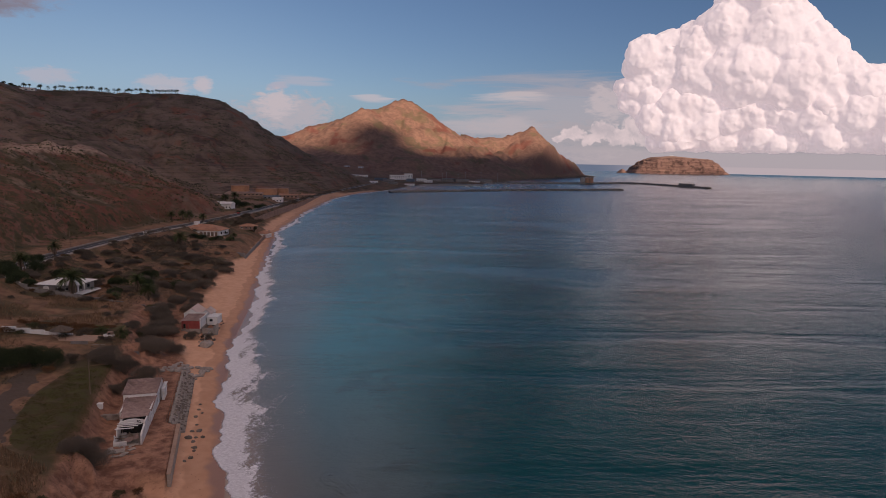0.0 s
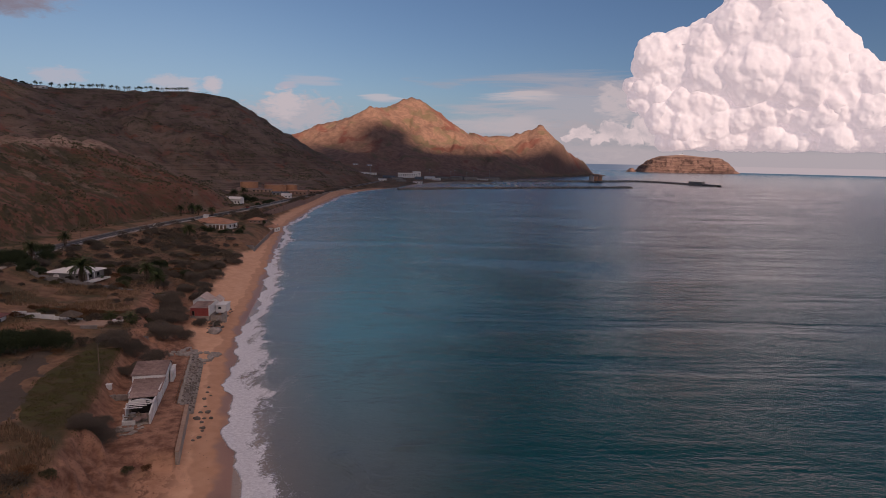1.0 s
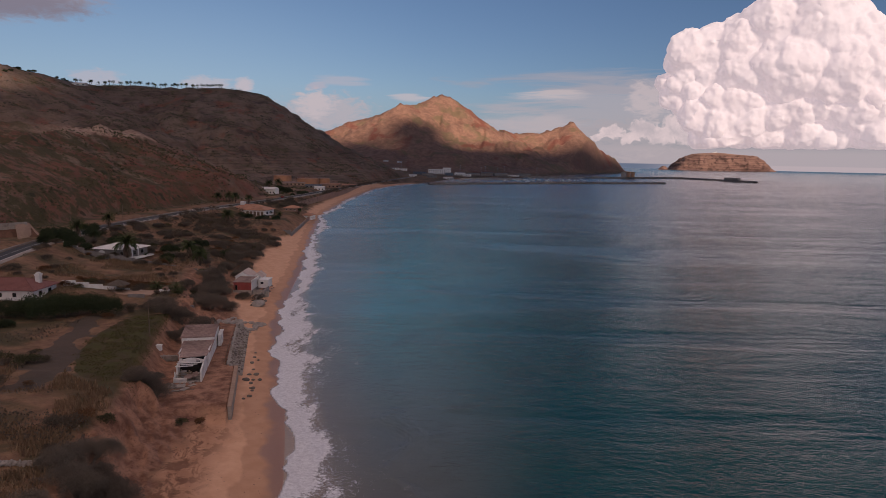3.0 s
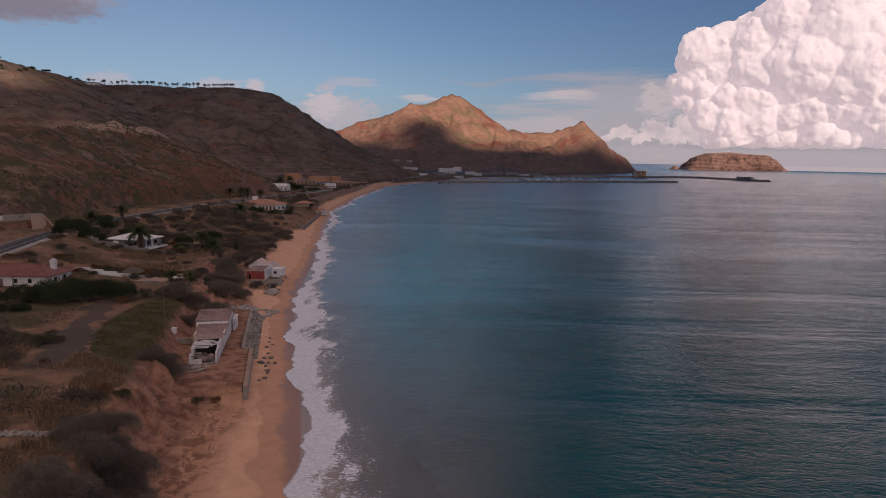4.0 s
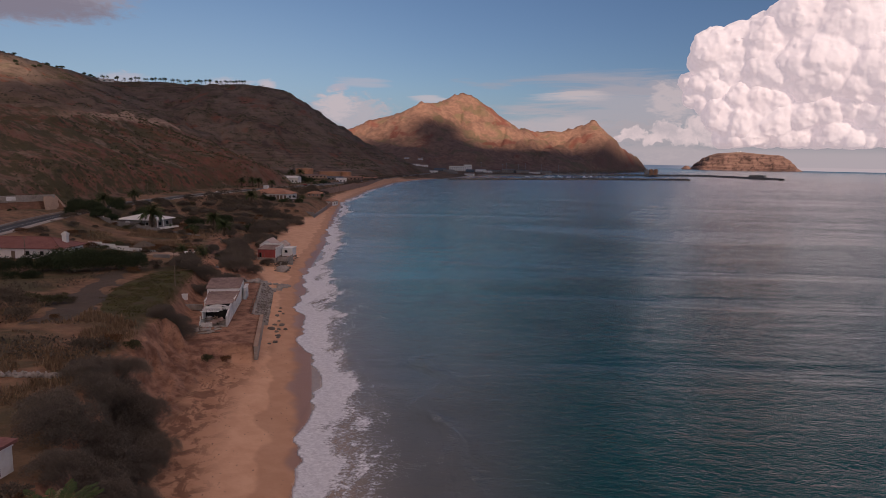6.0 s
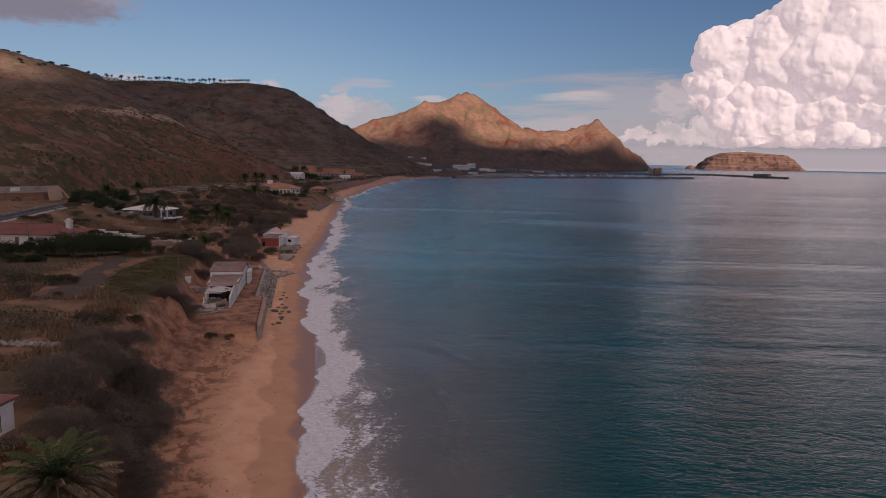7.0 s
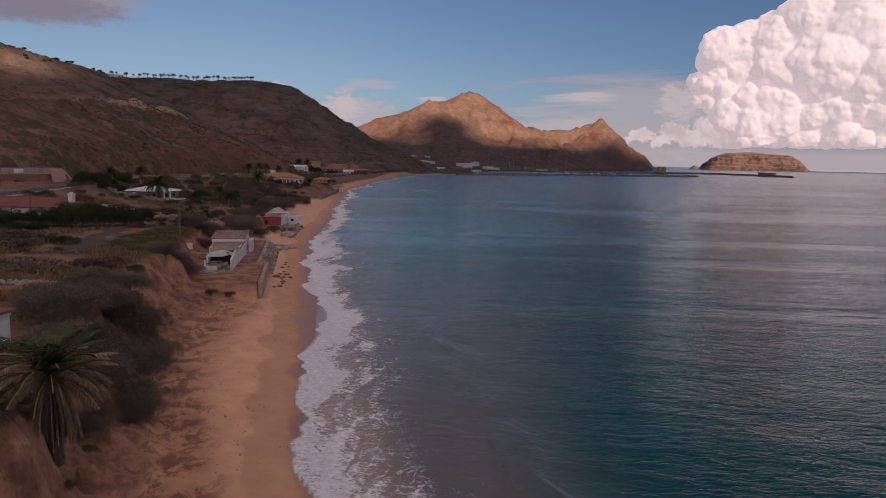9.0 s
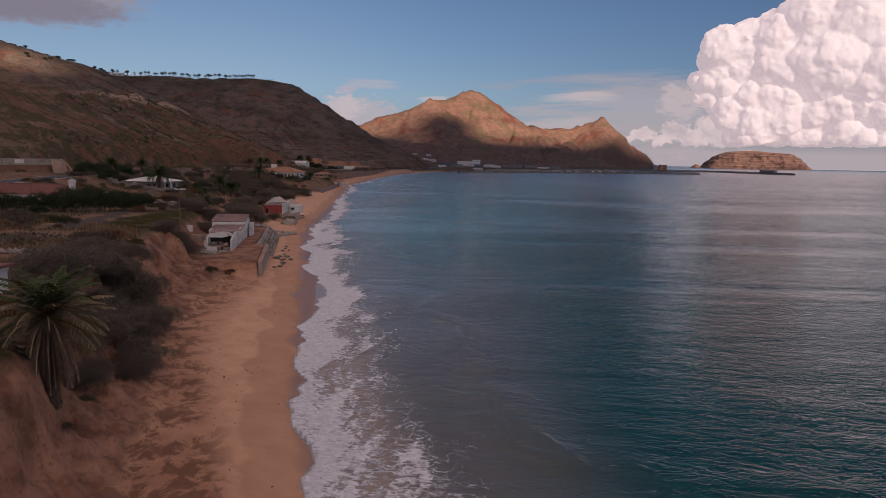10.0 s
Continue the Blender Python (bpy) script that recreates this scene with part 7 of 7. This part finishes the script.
    # palms in a row along the skyline
    xs = np.linspace(-880, -560, 52) + rng.uniform(-4, 4, 52)
    for x in xs:
        y = float(np.interp(x, [-828, -690, -590, -530], [1282, 1342, 1352, 1370])) + rng.uniform(-3, 3)
        put_down(sky_palm, float(x), y, rng.uniform(0, 360), rng.uniform(0.95, 1.3), -0.3)
    # scattered bushes over the plain
    n = 0
    far_bush = []
    while n < 620:
        y = rng.uniform(80, 330) if n < 230 else rng.uniform(330, 560) if n < 470 else rng.uniform(560, 1250)
        x = rng.uniform(road_x(y) + 7, shore_x(y) - (26 if y < 200 else 22))
        dx, dy = x + 79, y - 133
        if (dx * 0.93 + dy * 0.36) ** 2 / 17 ** 2 + (-dx * 0.36 + dy * 0.93) ** 2 / 34 ** 2 < 1 or (-62 > x > -160 and 120 < y < 182 and x < -100) or abs(x + 66) < 11 and 108 < y < 160:
            continue
        if fbm(np.array([x / 32]), np.array([y / 32]), 3, 55)[0] < -0.06 or (130 < -x < 160 and 236 < y < 256) or (y > 405 and y < 485 and -188 < x < -130) or (192 < y < 232 and x > -150 and x < -98):
            if rng.uniform() < 0.93:
                continue
        if y > 330:
            far_bush.append((x, y, rng.uniform(0.6, 1.5)))
            n += 1
            continue
        put_down(sh[rng.choice(4, p=(0.42, 0.28, 0.18, 0.12))], float(x), float(y), rng.uniform(0, 360), rng.uniform(0.5, 1.35), -0.15)
        n += 1
    for x, y, s, k in ((-38.0, 44.5, 0.5, 2), (-36.5, 34.0, 0.6, 2), (-39.5, 33, 0.7, 2), (-41, 46, 0.6, 0), (-44.5, 45, 1.0, 0), (-43.5, 44, 0.9, 3), (-34.5, 37.5, 0.35, 0), (-62, 78, 0.6, 0), (-60, 82, 0.4, 0), (-57, 104, 0.7, 2), (-54.8, 106.5, 0.6, 3)):
        put_down(sh[k], x, y, rng.uniform(0, 360), s, -0.1)
    # hedge of rusty plants behind the pool wall
    for k in range(24):
        put_down(sh[3], -134 + k * 1.25, 196 + rng.uniform(-1, 1), rng.uniform(0, 360), rng.uniform(0.55, 0.75), -0.1)
    for o in src:
        for q in [*o.children_recursive, o]:
            bpy.data.objects.remove(q)

    fb = np.array(far_bush)
    fz = gz(fb[:, 0], fb[:, 1])
    V = []
    for (bx, by, bs), bz in zip(fb, fz):
        V.append(crown(rng, [(bx, by, bz + 0.8 * bs, 1.9 * bs, 1.9 * bs, 1.5 * bs), (bx + bs, by + bs * 0.5, bz + 0.6 * bs, 1.3 * bs, 1.4 * bs, 1.1 * bs)], 150, 0.5))
    ob = new("plain_scrub", quads("plain_scrub", np.concatenate(V), SCRUB))
    tagged(ob, "distant grey-brown scrub over the coastal plain", "scrub", kind="stuff")
    # knee-high scrub between the bushes
    m = 150000
    y = 80 + 480 * rng.uniform(0, 1, m) ** 1.3
    x = rng.uniform(-215, -60, m)
    u, v = (x + 77.5) * 0.93 + (y - 133) * 0.36, -(x + 77.5) * 0.36 + (y - 133) * 0.93
    dd = inland(x, y)
    ok = (dd > 27) & (x > road_x(y) + 8) & ((u / 22) ** 2 + (v / 36) ** 2 > 1) & (fbm(x / 18, y / 18, 4, 58) > 0.04 - 0.30 * (y > 238)) & (x > -0.85 * y - 15)
    ok &= ~((x > -160) & (x < -100) & (y > 150) & (y < 232)) & ~((x > -188) & (x < -130) & (y > 405) & (y < 500)) & ~((x > -160) & (x < -135) & (y > 236) & (y < 256))
    x, y = x[ok], y[ok]
    z = gz(x, y)
    P = np.stack([x, y, z + rng.uniform(0.05, 0.7, len(x))], -1)
    ob = new("low_scrub", quads("low_scrub", leaves(rng, P, np.tile((0, 0, 0.8), (len(x), 1)), 0.34, 0.4), SCRUB))
    tagged(ob, "knee-high grey-brown scrub between the bushes", "scrub", kind="stuff")
    # low scrub over the hills, too far to count
    m = 110000
    y = rng.uniform(200, 1500, m)
    x = rng.uniform(-1000, -190, m)
    ok = (x < road_x(y) - 8) & (fbm(x / 60, y / 60, 4, 66) + 0.25 * fbm(x / 12, y / 12, 2, 67) > np.where(y > 600, 0.1, -0.08)) & (x > -0.72 * y - 30)
    x, y = x[ok], y[ok]
    z, d, hill = ground_parts(x, y)[:3]
    keep = hill > 4
    x, y, z = x[keep], y[keep], z[keep]
    V = []
    k = 5
    for i in range(k):
        s = rng.uniform(0.3, 0.85, len(x)) * (1 + (y > 500) * 0.25)
        P = np.stack([x + rng.normal(0, 0.5, len(x)), y + rng.normal(0, 0.5, len(x)), z + s * 0.3], -1)
        V.append(leaves(rng, P, np.tile((0, 0, 0.6), (len(x), 1)), s, 0.6))
    ob = new("hill_scrub", quads("hill_scrub", np.concatenate(V), HILL_OLIVE))
    tagged(ob, "low olive and brown scrub dotted over the hillsides", "scrub", kind="stuff")

    # short moss-green grass in the old field
    m = 26000
    u, v = rng.uniform(-13.5, 13.5, m), rng.uniform(-31, 31, m)
    x, y = u * 0.93 - v * 0.36 - 77.5, u * 0.36 + v * 0.93 + 133
    z, d, hill, bw, bank, rise, on = ground_parts(x, y)
    ok = ((u / 13.3) ** 2 + (v / 30.5) ** 2 + fbm(x / 6, y / 6, 3, 93) * 0.6 < 1) & (z > 7.0) & (fbm(x / 5, y / 5, 3, 94) > -0.12)
    x, y, z = x[ok], y[ok], z[ok]
    P = np.stack([x, y, z + 0.02], -1)
    ob = new("field_grass", quads("field_grass", leaves(rng, P, np.tile((0, 0, 1.0), (len(x), 1)), 0.15, 0.45), MOSS))
    tagged(ob, "short moss-green grass of the old field", "grass", kind="stuff")

    # dry reeds and grass on the plain
    m = 170000
    y = 60 + 190 * rng.uniform(0, 1, m) ** 1.4
    x = rng.uniform(-150, -45, m)
    z, d, hill, bw, bank, rise, on = ground_parts(x, y)
    u, v = (x + 79) * 0.93 + (y - 133) * 0.36, -(x + 79) * 0.36 + (y - 133) * 0.93
    ok = (rise > 0.97) & (x > -0.95 * y - 20) & ((u / 14) ** 2 + (v / 31) ** 2 > 1) & ((np.abs(u + 14.5) > 4) | (np.abs(v) > 30)) & (fbm(x / 14, y / 14, 3, 91) > -0.05) & (x > road_x(y) + 7) & (on < 0.5)
    x, y, z = x[ok], y[ok], z[ok]
    h = rng.uniform(0.3, 0.9, len(x)) * np.where(fbm(x / 20, y / 20, 2, 92) > 0.0, 1.2, 0.6)
    lean = rng.normal(0, 0.22, (len(x), 2)) * h[:, None]
    w = rng.uniform(0.04, 0.12, len(x))
    a = rng.uniform(0, 6.28, len(x))
    P = np.stack([x, y, z - 0.05], -1)
    e = np.stack([np.cos(a) * w, np.sin(a) * w, 0 * w], -1)
    T = P + np.stack([lean[:, 0], lean[:, 1], h], -1)
    ob = new("dry_grass", quads("dry_grass", np.stack([P - e, P + e, T + e * 0.5, T - e * 0.5], 1), STRAW))
    tagged(ob, "dry straw-coloured grass and reeds on the plain", "grass", kind="stuff")


plant_all()
